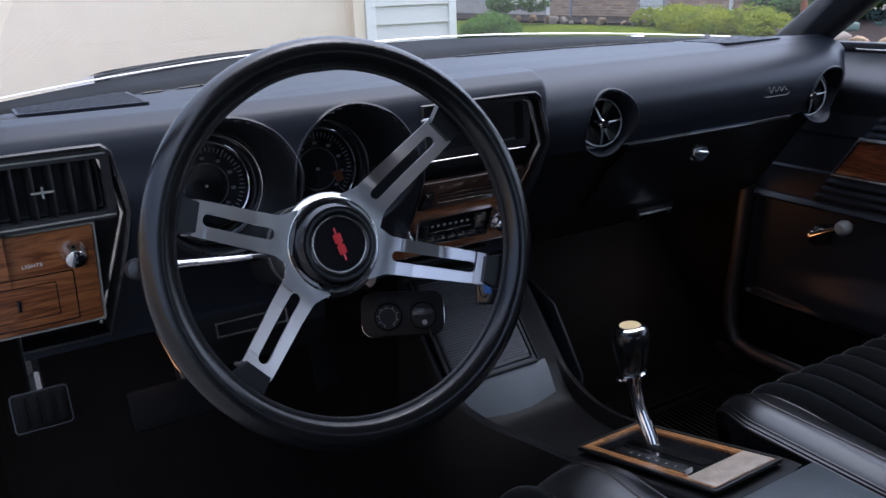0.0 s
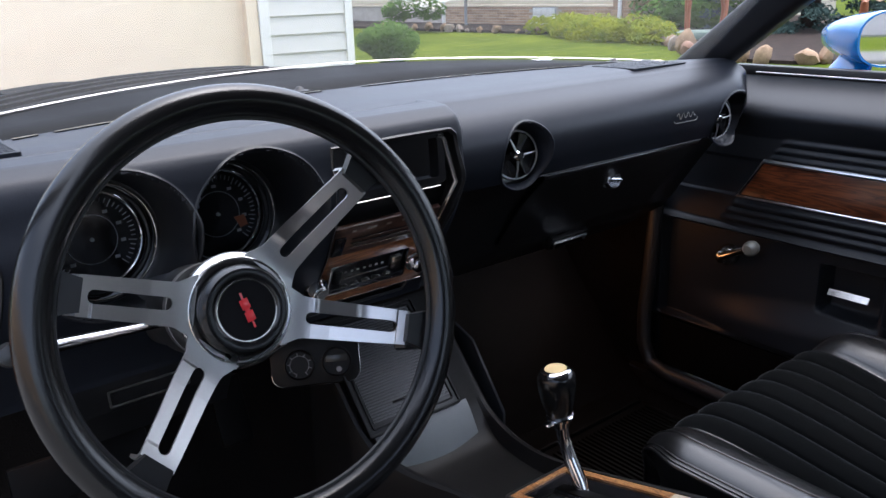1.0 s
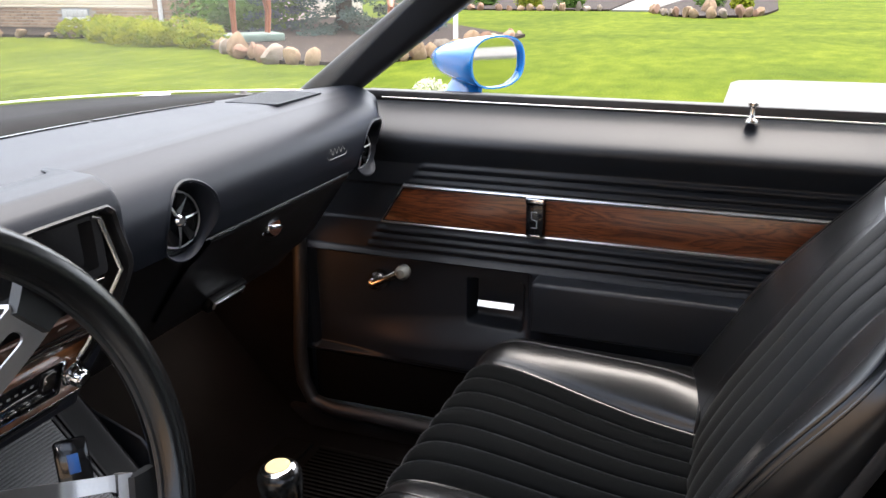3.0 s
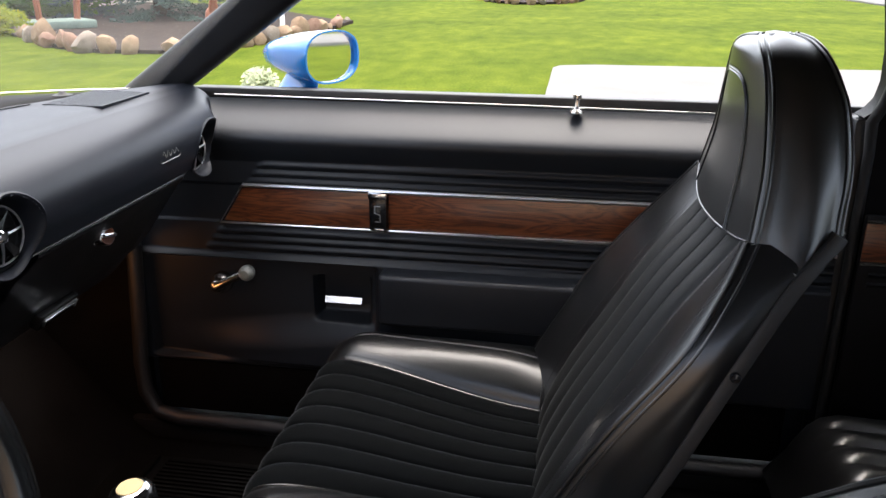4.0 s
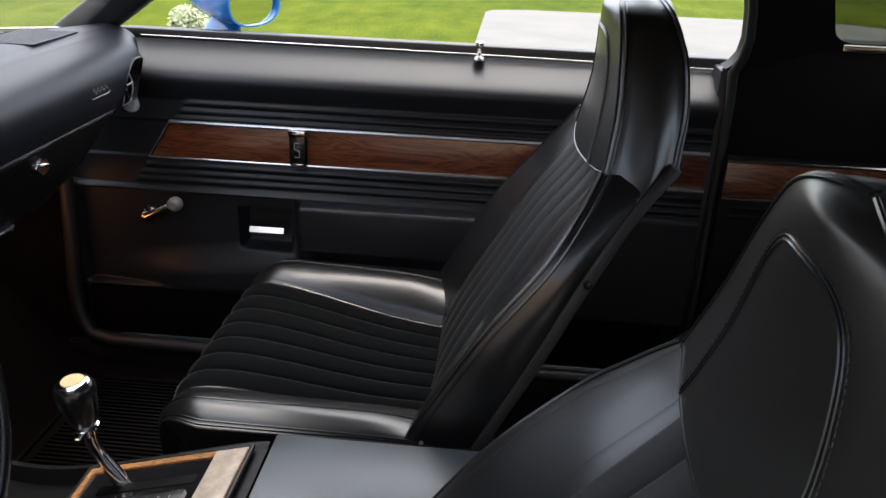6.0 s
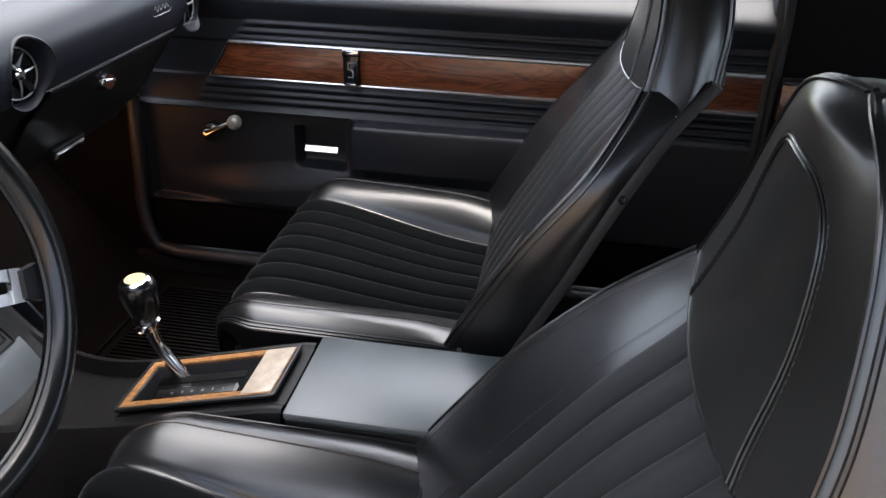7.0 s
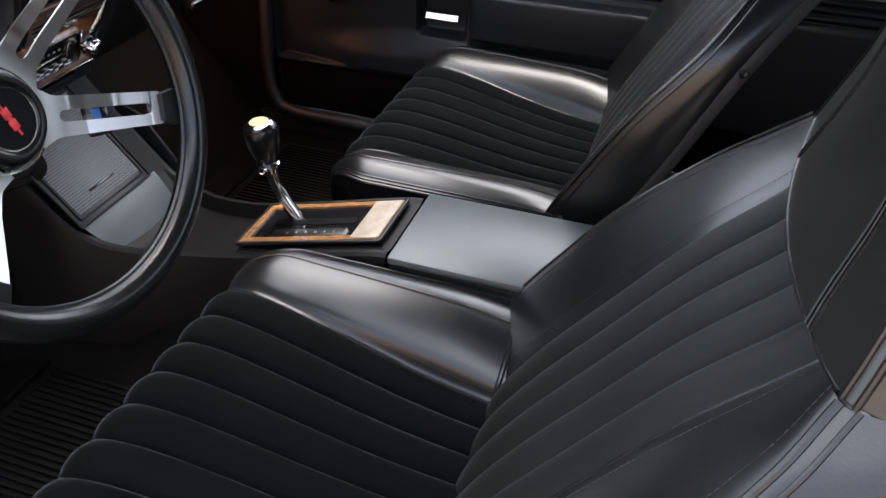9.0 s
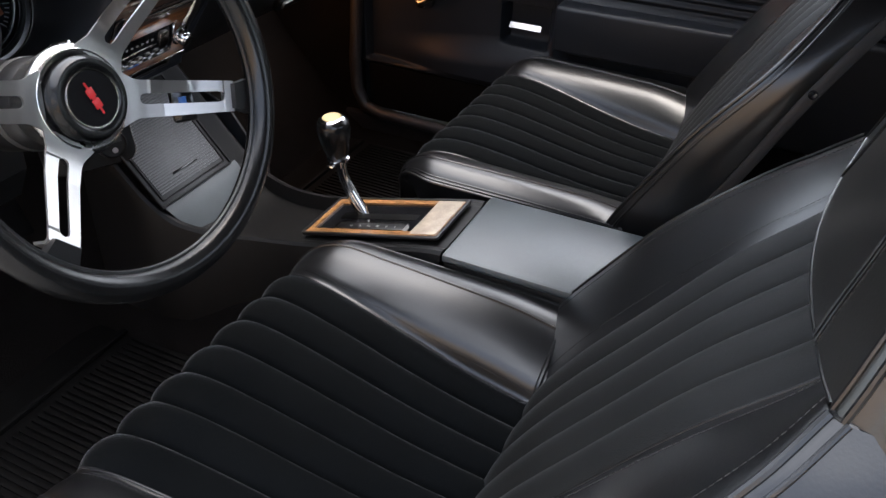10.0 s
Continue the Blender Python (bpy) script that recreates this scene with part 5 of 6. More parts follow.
    box(bm, (-0.042, -0.055, 0.001), (-0.022, 0.072, 0.004), 0.001, m)
    part("gear_indicator", bm, PLASTIC, pl)
    bm = bmesh.new()
    prism(bm, rounded(0.022, 0.13, 0.002), 0.0045, m @ Matrix.Translation((-0.032, 0.009, 0)), hole=rounded(0.0205, 0.1285, 0.002))
    part("indicator_edge", bm, DULLCHROME, pl)
    for i, ch in enumerate("PRND21"):
        writing("lettering", ch, 0.0065, m @ pose(-0.032, 0.045 - 0.0165 * i, 0.0042, 0, 0, 90), WHITE_PRINT, pl, 0.0002)
    bm = bmesh.new()
    box(bm, (-0.006, -0.06, 0.0008), (0.012, 0.085, 0.0022), 0.001, m)
    part("lever_slot", bm, RUBBER, pl)


WORNPLATE = mat("worn_plate", (0.36, 0.29, 0.215), 0.45, metal=0.1, vary=0.3, scale=40, rvary=0.15, second=(0.5, 0.42, 0.33))


def shifter():
    t = thing("gear_shifter", (-0.016, 0.06, 0.475), "chrome gear lever with black ball grip and ivory cap", "gear lever")
    bm = bmesh.new()
    tube(bm, [(-0.013, 0.055, 0.468), (-0.012, 0.068, 0.492), (-0.011, 0.084, 0.515), (-0.012, 0.094, 0.535), (-0.014, 0.098, 0.552), (-0.015, 0.100, 0.575)], [0.0105, 0.0105, 0.0098, 0.0092, 0.009, 0.009], 16)
    part("lever", bm, CHROME, t)
    k = Vector((-0.016, 0.101, 0.565))
    m = pose(k.x, k.y, k.z, -4, -3, 0)
    bm = bmesh.new()
    lathe(bm, [(0.0001, 0.0), (0.013, 0.0), (0.0135, 0.008), (0.018, 0.010), (0.0185, 0.014), (0.014, 0.017), (0.0001, 0.017)], m, 28)
    part("collar", bm, CHROME, t)
    bm = bmesh.new()
    box(bm, (-0.028, -0.006, 0.008), (0.024, 0.006, 0.0135), 0.003, m)
    part("release_trigger", bm, CHROME, t)
    bm = bmesh.new()
    lathe(bm, [(0.0001, 0.016), (0.0155, 0.016), (0.0185, 0.022), (0.0222, 0.036), (0.0252, 0.052), (0.0266, 0.065), (0.0258, 0.0745), (0.0232, 0.0805), (0.0180, 0.0835), (0.0001, 0.084)], m, 36)
    part("grip", bm, RIM, t, "glossy black grip")
    bm = bmesh.new()
    lathe(bm, [(0.0205, 0.0825), (0.0185, 0.0842), (0.0155, 0.0850), (0.0001, 0.0850)], m, 36)
    part("cap_ring", bm, CHROME, t)
    bm = bmesh.new()
    lathe(bm, [(0.0001, 0.0845), (0.0150, 0.0852), (0.0140, 0.0862), (0.0001, 0.0866)], m, 32)
    part("cap", bm, IVORY, t, "ivory cap")


# ---- seats ----
SEATX = 0.408


def puff(f):
    return 1 - abs(2 * f - 1) ** 2.1


# side profiles of the seat, bottom to top, as (step, y, z)
CUSH = [(0, -0.44, 0.446), (1, -0.36, 0.450), (2, -0.25, 0.459), (3, -0.16, 0.474), (4, -0.07, 0.492), (5, 0.0, 0.502), (6, 0.045, 0.500), (7, 0.070, 0.484), (8, 0.082, 0.45), (9, 0.084, 0.41), (10, 0.07, 0.36)]
INSERT = [(0, -0.335, 0.44), (1, -0.352, 0.50), (2, -0.392, 0.58), (3, -0.447, 0.67), (4, -0.510, 0.77), (5, -0.567, 0.845), (6, -0.595, 0.885)]
PIPE = [(0, -0.298, 0.478), (1, -0.325, 0.532), (2, -0.368, 0.603), (3, -0.425, 0.690), (4, -0.503, 0.785), (5, -0.551, 0.850), (6, -0.578, 0.893)]
STRIP = [(0, -0.385, 0.42), (1, -0.408, 0.48), (2, -0.450, 0.56), (3, -0.500, 0.652), (4, -0.556, 0.757), (5, -0.622, 0.852), (6, -0.676, 0.905)]
BACKWIDTH = [(0, 0.290), (1, 0.296), (2, 0.296), (3, 0.295), (4, 0.283), (5, 0.245), (6, 0.209)]


def across(u, channels, height):
    """Rise of the channelled insert at u, 0 to 1 across it."""
    f = (u * channels) % 1
    return height * puff(f) if 0.001 < f < 0.999 else -0.003


def cushion_row(v, n_in, side):
    """One slice across the cushion, from skirt to skirt."""
    y, z = spline(CUSH, v)
    ya, za = spline(CUSH, v - 0.05)
    yb, zb = spline(CUSH, v + 0.05)
    d = math.hypot(yb - ya, zb - za) or 1
    ny, nz = (za - zb) / d, (yb - ya) / d
    ins = lerp(0.152, 0.196, min(1, max(0, (y + 0.35) / 0.40)))
    out = 0.300 - 0.022 * smooth01(-0.01, 0.07, y) - 0.03 * smooth01(6.5, 8.5, v)
    front = smooth01(5.2, 7.0, v)
    rise = lerp(float(spline([(-0.44, 0.050), (-0.34, 0.057), (-0.25, 0.062), (-0.15, 0.049), (-0.05, 0.031), (0.03, 0.022), (0.09, 0.015)], y)[0]), 0.006, front)
    low = lerp(0.506 - z, -0.004, front)
    skirt = -0.085 - (z - 0.455) * (1 - front)
    sec = [(0.0, ins, 0.0), (0.07, ins + 0.005, 0.0), (0.2, ins + 0.018, rise * 0.42), (0.38, lerp(ins, out, 0.42), rise * 0.88), (0.55, lerp(ins, out, 0.7), rise), (0.70, out - 0.012, lerp(rise, low, 0.4)), (0.78, out - 0.002, lerp(rise, low, 0.85)), (0.82, out, low), (0.90, out - 0.006, low * 0.5 + skirt * 0.4), (1.0, out - 0.022, skirt)]
    half = [spline(sec, i / side) for i in range(side + 1)]
    pts = [(-a, b) for a, b in half[::-1]]
    pts += [(lerp(-ins, ins, i / n_in), across(i / n_in, 7, 0.0092)) for i in range(1, n_in)]
    pts += [(a, b) for a, b in half]
    return [(x, y + n * ny, z + n * nz) for x, n in pts]


def back_row(v, n_in, side):
    """One slice across the backrest, from one rear edge over the front to the other."""
    i0, p0, s0 = (Vector((0, *spline(k, v))) for k in (INSERT, PIPE, STRIP))
    out = float(spline(BACKWIDTH, v)[0])
    ins = lerp(0.152, 0.132, smooth01(0, 5, v))
    n = (p0 - s0).normalized()
    half = []
    for i in range(side + 1):
        u = i / side
        if u < 0.62:
            w = u / 0.62
            g = smooth01(0, 1, w) * 0.35 + 0.65 * w
            half.append(Vector((lerp(ins, out - 0.010, w), 0, 0)) + i0.lerp(p0, g) + n * 0.006 * math.sin(math.pi * w) ** 0.7)
        elif u < 0.72:
            q = (u - 0.62) / 0.1 * math.pi / 2
            half.append(p0 + Vector((out - 0.010 + 0.010 * math.sin(q), 0, 0)) - n * 0.010 * (1 - math.cos(q)))
        else:
            w = (u - 0.72) / 0.28
            half.append((p0 - n * 0.010).lerp(s0, w) + Vector((out + 0.006 * math.sin(math.pi * w), 0, 0)))
    row = [Vector((-p.x, p.y, p.z)) for p in half[::-1]]
    row += [i0 + Vector((lerp(-ins, ins, i / n_in), 0, 0)) + n * across(i / n_in, 5, 0.0105) for i in range(1, n_in)]
    return row + half


def split_loft(rows, side, n_in):
    """Two meshes from one skin: the middle insert and the bolsters."""
    a, b = side, side + n_in
    out = []
    for lo, hi in ((a, b + 1), (0, a + 1), (b, len(rows[0]))):
        bm = bmesh.new()
        loft(bm, [r[lo:hi] for r in rows], closed=False, caps=False)
        out.append(fixnormals(bm))
    return out


def stitches(pts, step=0.006, length=0.0036, r=0.00036):
    """A row of thread stitches along a line."""
    bm = bmesh.new()
    pts = [Vector(p) for p in pts]
    carry = 0.0
    for a, b in zip(pts, pts[1:]):
        d = b - a
        L = d.length
        if L < 1e-6:
            continue
        u = d / L
        s = carry
        while s < L:
            p, q = a + u * s, a + u * (s + length)
            side = u.orthogonal().normalized() * r
            up = u.cross(side).normalized() * r
            ring = [bm.verts.new(c + k) for c in (p, q) for k in (side, up, -side, -up)]
            for i in range(4):
                j = (i + 1) % 4
                bm.faces.new((ring[i], ring[j], ring[4 + j], ring[4 + i]))
            s += step
        carry = s - L
    return bm


# head restraint: (step, z, half width, front y, rear y)
HEAD = [(0, 0.893, 0.208, -0.579, -0.679), (1, 0.921, 0.198, -0.585, -0.683), (2, 0.971, 0.178, -0.594, -0.691), (3, 1.030, 0.150, -0.598, -0.690), (4, 1.063, 0.128, -0.599, -0.683), (5, 1.083, 0.108, -0.599, -0.677), (6, 1.096, 0.083, -0.600, -0.672), (7, 1.104, 0.048, -0.604, -0.668), (8, 1.107, 0.012, -0.612, -0.662)]


def head_point(v, k):
    """A point of the head restraint; k runs 0 to 4 round it: front edge, far side, rear, near side."""
    z, hw, yf, yb = spline(HEAD, v)
    c = 0.014
    low = smooth01(2.4, 0, v)
    side, w = int(k) % 4, k - int(k)
    if side == 0:                      # across the front
        x, y = lerp(-hw + c, hw - c, w), yf
    elif side == 1:
        x, y = hw, lerp(yf - c, yb + c, w)
    elif side == 2:
        x, y = lerp(hw - c, -hw + c, w), yb
    else:
        x, y = -hw, lerp(yb + c, yf - c, w)
    mid = math.sin(math.pi * w)
    if side == 0:
        y += 0.015 * mid * smooth01(8, 5.5, v) + 0.008 * low * mid
        z -= 0.012 * low * mid ** 0.5
    elif side == 2:
        y -= 0.012 * mid * smooth01(8, 6, v)
    else:
        crease = 0.027 * (1 - abs(2 * w - 1))
        x += math.copysign(0.006 * mid * smooth01(8, 6, v) + lerp(0.022 * mid, 1.04 * crease, smooth01(1.2, 0, v)) * smooth01(4.0, -0.8, v), x)
        z -= crease * low
        if v > 6:
            z += 0.004 * mid * smooth01(6, 8, v)
    return Vector((x, y, z))


def head_ring(v):
    ring = []
    for side in range(4):
        ring += [head_point(v, side + w) for w in np.linspace(0, 0.999, 15)]
        a, b = ring[-1], head_point(v, (side + 1) % 4)
        z, hw, yf, yb = spline(HEAD, v)
        corner = Vector((math.copysign(hw, a.x + b.x), yf if side in (0, 3) else yb, (a.z + b.z) / 2))
        for w in (0.25, 0.5, 0.75):
            ring.append(a * (1 - w) ** 2 + corner * 2 * w * (1 - w) + b * w * w)
    return ring


def bucket_seat(cx, label, lean):
    t = thing("bucket_seat", (0, 0, FLOOR + 0.02), label, "car seat", group="front bucket seats")
    N, S = 98, 40
    rows = [cushion_row(v, N, S) for v in np.linspace(0, 10, 80)]
    last = len(rows[0]) - 1
    ins, *bols = split_loft(rows, S, N)
    part("cushion_insert", ins, CLOTH, t, "ribbed black cloth insert", smooth=50)
    for bol in bols:
        part("cushion_bolster", bol, LEATHER, t, "black vinyl bolster", smooth=60)

    def pipe(pts, r=0.003):
        bm = bmesh.new()
        tube(bm, pts, r, 8)
        part("piping", bm, LEATHER, t)
    up = Vector((0, 0, 0.0012))
    for i in (S, S + N):
        pipe([Vector(r[i]) for r in rows[:66]], 0.0016)
    for i in (7, last - 7):
        pipe([Vector(r[i]) for r in rows[:72]], 0.0036)
    for i in (10, last - 10):
        pipe([Vector(r[i]) for r in rows[:66]], 0.0016)
    # seam along the crest of each bolster
    for i in (S - 20, S + N + 20):
        pipe([Vector(r[i]) for r in rows[10:64]], 0.0019)
    for i in (S - 5, S + N + 5):
        part("stitching", stitches([Vector(r[i]) + up for r in rows[10:64]]), THREAD, t, "grey thread stitching", smooth=0)
    # double welts across the rear of each bolster
    for k in (8, 10):
        for lo, hi in ((8, S + 1), (S + N, last - 7)):
            pipe([Vector(p) + up for p in rows[k][lo:hi]], 0.0038)
    # skirt under the cushion
    bm = bmesh.new()
    rings = []
    for z, k in ((FLOOR + 0.06, 0.86), (0.34, 0.92), (0.38, 0.94), (0.425, 0.93)):
        rings.append([(x * k, -0.175 + y * k, z) for x, y in rounded(0.585, 0.51, 0.06, 6)])
    loft(bm, rings)
    fixnormals(bm)
    part("seat_base", bm, LEATHER, t, smooth=50)
    for s in (-1, 1):
        bm = bmesh.new()
        box(bm, (s * 0.22 - 0.02, -0.42, FLOOR + 0.02), (s * 0.22 + 0.02, 0.05, FLOOR + 0.07), 0.004)
        part("seat_rail", bm, DULLCHROME, t)
    # backrest
    lower = {ob.name for ob in t.children}
    M = N - 8
    rows = [back_row(v, M, S) for v in np.linspace(0, 6, 64)]
    last = len(rows[0]) - 1
    ins, *bols = split_loft(rows, S, M)
    part("backrest_insert", ins, BACKCLOTH, t, "ribbed black backrest insert", smooth=50)
    for bol in bols:
        part("backrest_bolster", bol, LEATHER, t, "black vinyl bolster", smooth=60)
    edge = S - int(0.67 * S)
    out = Vector((0, 0.001, 0.001))
    for i in (S, S + M):
        pipe([Vector(r[i]) for r in rows[6:]], 0.0016)
    for i in (edge, last - edge):
        pipe([Vector(r[i]) for r in rows[2:]], 0.0034)
    for i in (edge - 3, last - edge + 3):
        pipe([Vector(r[i]) for r in rows[2:]], 0.0022)
    for i in (edge + 5, last - edge - 5, S - 4, S + M + 4):
        part("stitching", stitches([Vector(r[i]) + out for r in rows[5:]]), THREAD, t, "grey thread stitching", smooth=0)
    # rear shell and the metal-edged strip along its sides
    bm = bmesh.new()
    rings = []
    for r in rows:
        a, b = Vector(r[0]), Vector(r[-1])
        rings.append([a.lerp(b, j / 16) + Vector((0, -0.03, -0.012)) * math.sin(math.pi * j / 16) ** 0.5 for j in range(17)])
    loft(bm, rings, closed=False, caps=False)
    part("back_shell", fixnormals(bm), PLASTIC, t, smooth=60)
    for s in (0, -1):
        bm = bmesh.new()
        rings = []
        for r in rows[4:]:
            p = Vector(r[s])
            e = math.copysign(1, p.x)
            rings.append([p + Vector((e * x, -0.82 * y, -0.5 * y)) for x, y in ((-0.008, -0.010), (0.0050, -0.009), (0.0065, -0.006), (0.0065, 0.005), (0.0050, 0.008), (-0.008, 0.008))])
        loft(bm, rings)
        part("side_rail", fixnormals(bm), RAILTRIM, t, "dull grey-black edge strip", smooth=40)
        p = Vector(rows[43][s])
        e = math.copysign(1, p.x)
        bm = bmesh.new()
        c = p + Vector((e * 0.006, 0.001, 0.0))
        lathe(bm, [(0.0001, 0.0), (0.0065, 0.0), (0.0055, 0.004), (0.0001, 0.005)], look(c, c - Vector((e, 0, 0))), 14)
        part("bolt", bm, GLOSSBLACK, t)
    # head restraint
    rings = [[p.lerp(Vector((0, -0.63, 0.875)), 0.14) - Vector((0, 0, 0.004)) for p in head_ring(0)]]
    rings += [head_ring(v) for v in np.concatenate([np.linspace(0, 5, 34), np.linspace(5.2, 8, 18)])]
    bm = bmesh.new()
    loft(bm, rings)
    part("headrest", fixnormals(bm), HEADVINYL, t, "integral black vinyl headrest", smooth=60)
    for i, r in ((15, 0.0022), (17, 0.0026), (33, 0.0018), (35, 0.0022), (51, 0.0022), (53, 0.0018), (69, 0.0026), (71, 0.0022)):
        pipe([rg[i] for rg in rings[1:]], r)
    # seam along its lower edge
    pipe([p for p in rings[1][17:36]], 0.0022)
    pipe([p for p in rings[1][53:72]], 0.0022)
    pipe([p for p in rings[1][0:17]], 0.0014)

    def panel(u, off):
        """The arched seam of the front panel."""
        a = math.pi * u
        v = (4.1 - off * 22) * math.sin(a) ** 0.62
        hw = spline(HEAD, v)[1]
        x = -math.copysign(abs(math.cos(a)) ** 0.55, math.cos(a)) * (0.128 - off) * (1 - 0.09 * v)
        return head_point(v, (x + hw - 0.014) / (2 * hw - 0.028)) + Vector((0, 0.0008, 0))
    for off, r in ((0.0, 0.0011), (0.006, 0.0014)):
        bm = bmesh.new()
        tube(bm, [panel(u, off) for u in np.linspace(0.0, 1.0, 61)], r, 6)
        part("panel_seam", bm, LEATHER, t)
    part("stitching", stitches([panel(u, -0.006) + Vector((0, 0.0004, 0)) for u in np.linspace(0.0, 1.0, 61)]), THREAD, t, "grey thread stitching", smooth=0)
    recline, dx, dy, dz, wide = lean
    turn = Matrix.Translation((dx, -0.33 + dy, 0.48 + dz - t.location.z)) @ Matrix.Rotation(radians(recline), 4, "X") @ Matrix.Translation((0, 0.33, t.location.z - 0.48)) @ Matrix.Diagonal((wide, 1, 1, 1))
    for ob in t.children:
        if ob.name not in lower:
            ob.data.transform(turn)
    t.location.x = cx
    return t


def rear_seat():
    t = thing("rear_seat", (0.0, -1.35, FLOOR + 0.05), "black vinyl rear bench seat with pleats", "rear seat")
    bm = bmesh.new()
    rows = []
    for v in np.linspace(0, 1, 44):
        y = lerp(-0.775, -1.45, smooth01(0, 1, v) * 0.2 + v * 0.8)
        lift = min(1, v / 0.10)
        row = []
        for x in np.linspace(0.10, 0.68, 110):
            e = 1 - smooth01(0.62, 0.68, x) ** 2 * 0.5 - smooth01(0.14, 0.10, x) * 0.6
            inner = smooth01(0.08, 0.14, v) * (1 if 0.13 < x < 0.645 else 0)
            f = ((x - 0.13) / 0.0515) % 1
            row.append((x, y + 0.02 * (1 - lift), 0.29 + e * (0.155 * math.sin(lift * math.pi / 2) - 0.03 * v) + 0.013 * puff(f) * inner))
        rows.append(row)
    loft(bm, rows, closed=False, caps=False)
    fixnormals(bm)
    part("seat", bm, LEATHER, t, smooth=50)
    bm = bmesh.new()
    box(bm, (0.115, -1.5, FLOOR + 0.03), (0.665, -0.79, 0.30), 0.01)
    part("seat_base", bm, LEATHER, t)
    bm = bmesh.new()
    box(bm, (-0.66, -1.70, 0.35), (0.66, -1.5, 0.90), 0.04)
    part("backrest", bm, LEATHER, t)
    # rear quarter trim: wood strip, chrome lines and arm rest
    q = thing("rear_side_trim", (0.735, -1.2, 0.5), "black rear side panel with walnut strip and armrest", "side panel")
    bm = bmesh.new()
    box(bm, (0.703, -1.7, 0.715), (0.712, -0.868, 0.784), 0.001)
    part("wood_strip", bm, WOOD_DOOR, q)
    for z in (0.711, 0.788):
        bm = bmesh.new()
        tube(bm, [(0.704, -0.868, z), (0.704, -1.7, z)], 0.0033, 6)
        part("chrome_strip", bm, DULLCHROME, q)
    bm = bmesh.new()
    box(bm, (0.705, -1.7, 0.40), (0.718, -0.866, 0.798), 0.004)
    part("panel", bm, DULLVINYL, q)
    for z in (0.690, 0.672):
        bm = bmesh.new()
        tube(bm, [(0.705, -0.885, z), (0.705, -1.7, z)], 0.0045, 6)
        part("ridge", bm, DULLVINYL, q)
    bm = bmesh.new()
    box(bm, (0.645, -1.6, 0.555), (0.71, -0.945, 0.635), 0.018)
    part("armrest", bm, VINYL, q)
    b = thing("sill_plate", (0.70, -0.73, 0.262), "narrow bright metal sill plate in the footwell", "sill plate")
    bm = bmesh.new()
    box(bm, (0.700, -0.768, 0.262), (0.712, -0.700, 0.270), 0.002)
    part("plate", bm, DULLCHROME, b)


car_floor()
mats()
pillars_and_roof()
windshield()
cowl_and_hood()
side_mirror()
passenger_door()
dashboard()
round_vent(0.109, 0.889)
round_vent(0.633, 0.881)
cluster()
steering_wheel()
under_dash()
console()
shifter()
bucket_seat(SEATX - 0.01, "black bucket seat with ribbed cloth insert, passenger side", (-2.4, 0.0, 0.0, 0.0, 1.0))
bucket_seat(-SEATX - 0.009, "black bucket seat with ribbed cloth insert, behind the steering wheel", (3.3, 0.024, 0.002, -0.006, 0.95))
rear_seat()


# ---- outside ----
def brick_material():
    """Tan brick, each one a little different."""
    m = mat("brick", (0.40, 0.26, 0.16), 0.9, vary=0.3, scale=9, grain=0.6, grain_scale=60, second=(0.50, 0.35, 0.23))
    n, l = m.node_tree.nodes, m.node_tree.links
    b = n["Principled BSDF"]
    old = b.inputs["Base Color"].links[0].from_socket
    info, rg, mx = n.new("ShaderNodeObjectInfo"), n.new("ShaderNodeValToRGB"), n.new("ShaderNodeVectorMath")
    rg.color_ramp.elements[0].color, rg.color_ramp.elements[1].color = (0.72, 0.68, 0.66, 1), (1.15, 1.12, 1.08, 1)
    mx.operation = "MULTIPLY"
    l.new(info.outputs["Random"], rg.inputs[0])
    l.new(old, mx.inputs[0])
    l.new(rg.outputs[0], mx.inputs[1])
    l.new(mx.outputs[0], b.inputs["Base Color"])
    return m


def lawn():
    """Mown grass: wide yellow patches, mottling and fine tufts."""
    m = mat("lawn_grass", (0.054, 0.086, 0.007), 0.95, spec=0.02, vary=0.3, scale=0.45, grain=1.0, grain_scale=45, second=(0.098, 0.122, 0.012))
    n, l = m.node_tree.nodes, m.node_tree.links
    b = n["Principled BSDF"]
    old = b.inputs["Base Color"].links[0].from_socket
    tc = n.new("ShaderNodeTexCoord")
    mp = n.new("ShaderNodeMapping")
    mp.inputs["Scale"].default_value = (1.0, 2.2, 1.0)
    l.new(tc.outputs["Object"], mp.inputs[0])
    src = old
    for scale, detail, lo, hi in ((1.6, 5, (0.70, 0.78, 0.7), (1.22, 1.15, 1.2)), (20.0, 4, (0.78, 0.8, 0.75), (1.18, 1.16, 1.2))):
        no = n.new("ShaderNodeTexNoise")
        no.inputs["Scale"].default_value, no.inputs["Detail"].default_value = scale, detail
        l.new(mp.outputs[0], no.inputs["Vector"])
        r = n.new("ShaderNodeValToRGB")
        r.color_ramp.elements[0].position, r.color_ramp.elements[1].position = 0.3, 0.7
        r.color_ramp.elements[0].color, r.color_ramp.elements[1].color = (*lo, 1), (*hi, 1)
        l.new(no.outputs[0], r.inputs[0])
        mx = n.new("ShaderNodeVectorMath")
        mx.operation = "MULTIPLY"
        l.new(src, mx.inputs[0])
        l.new(r.outputs[0], mx.inputs[1])
        src = mx.outputs[0]
    l.new(src, b.inputs["Base Color"])
    return m


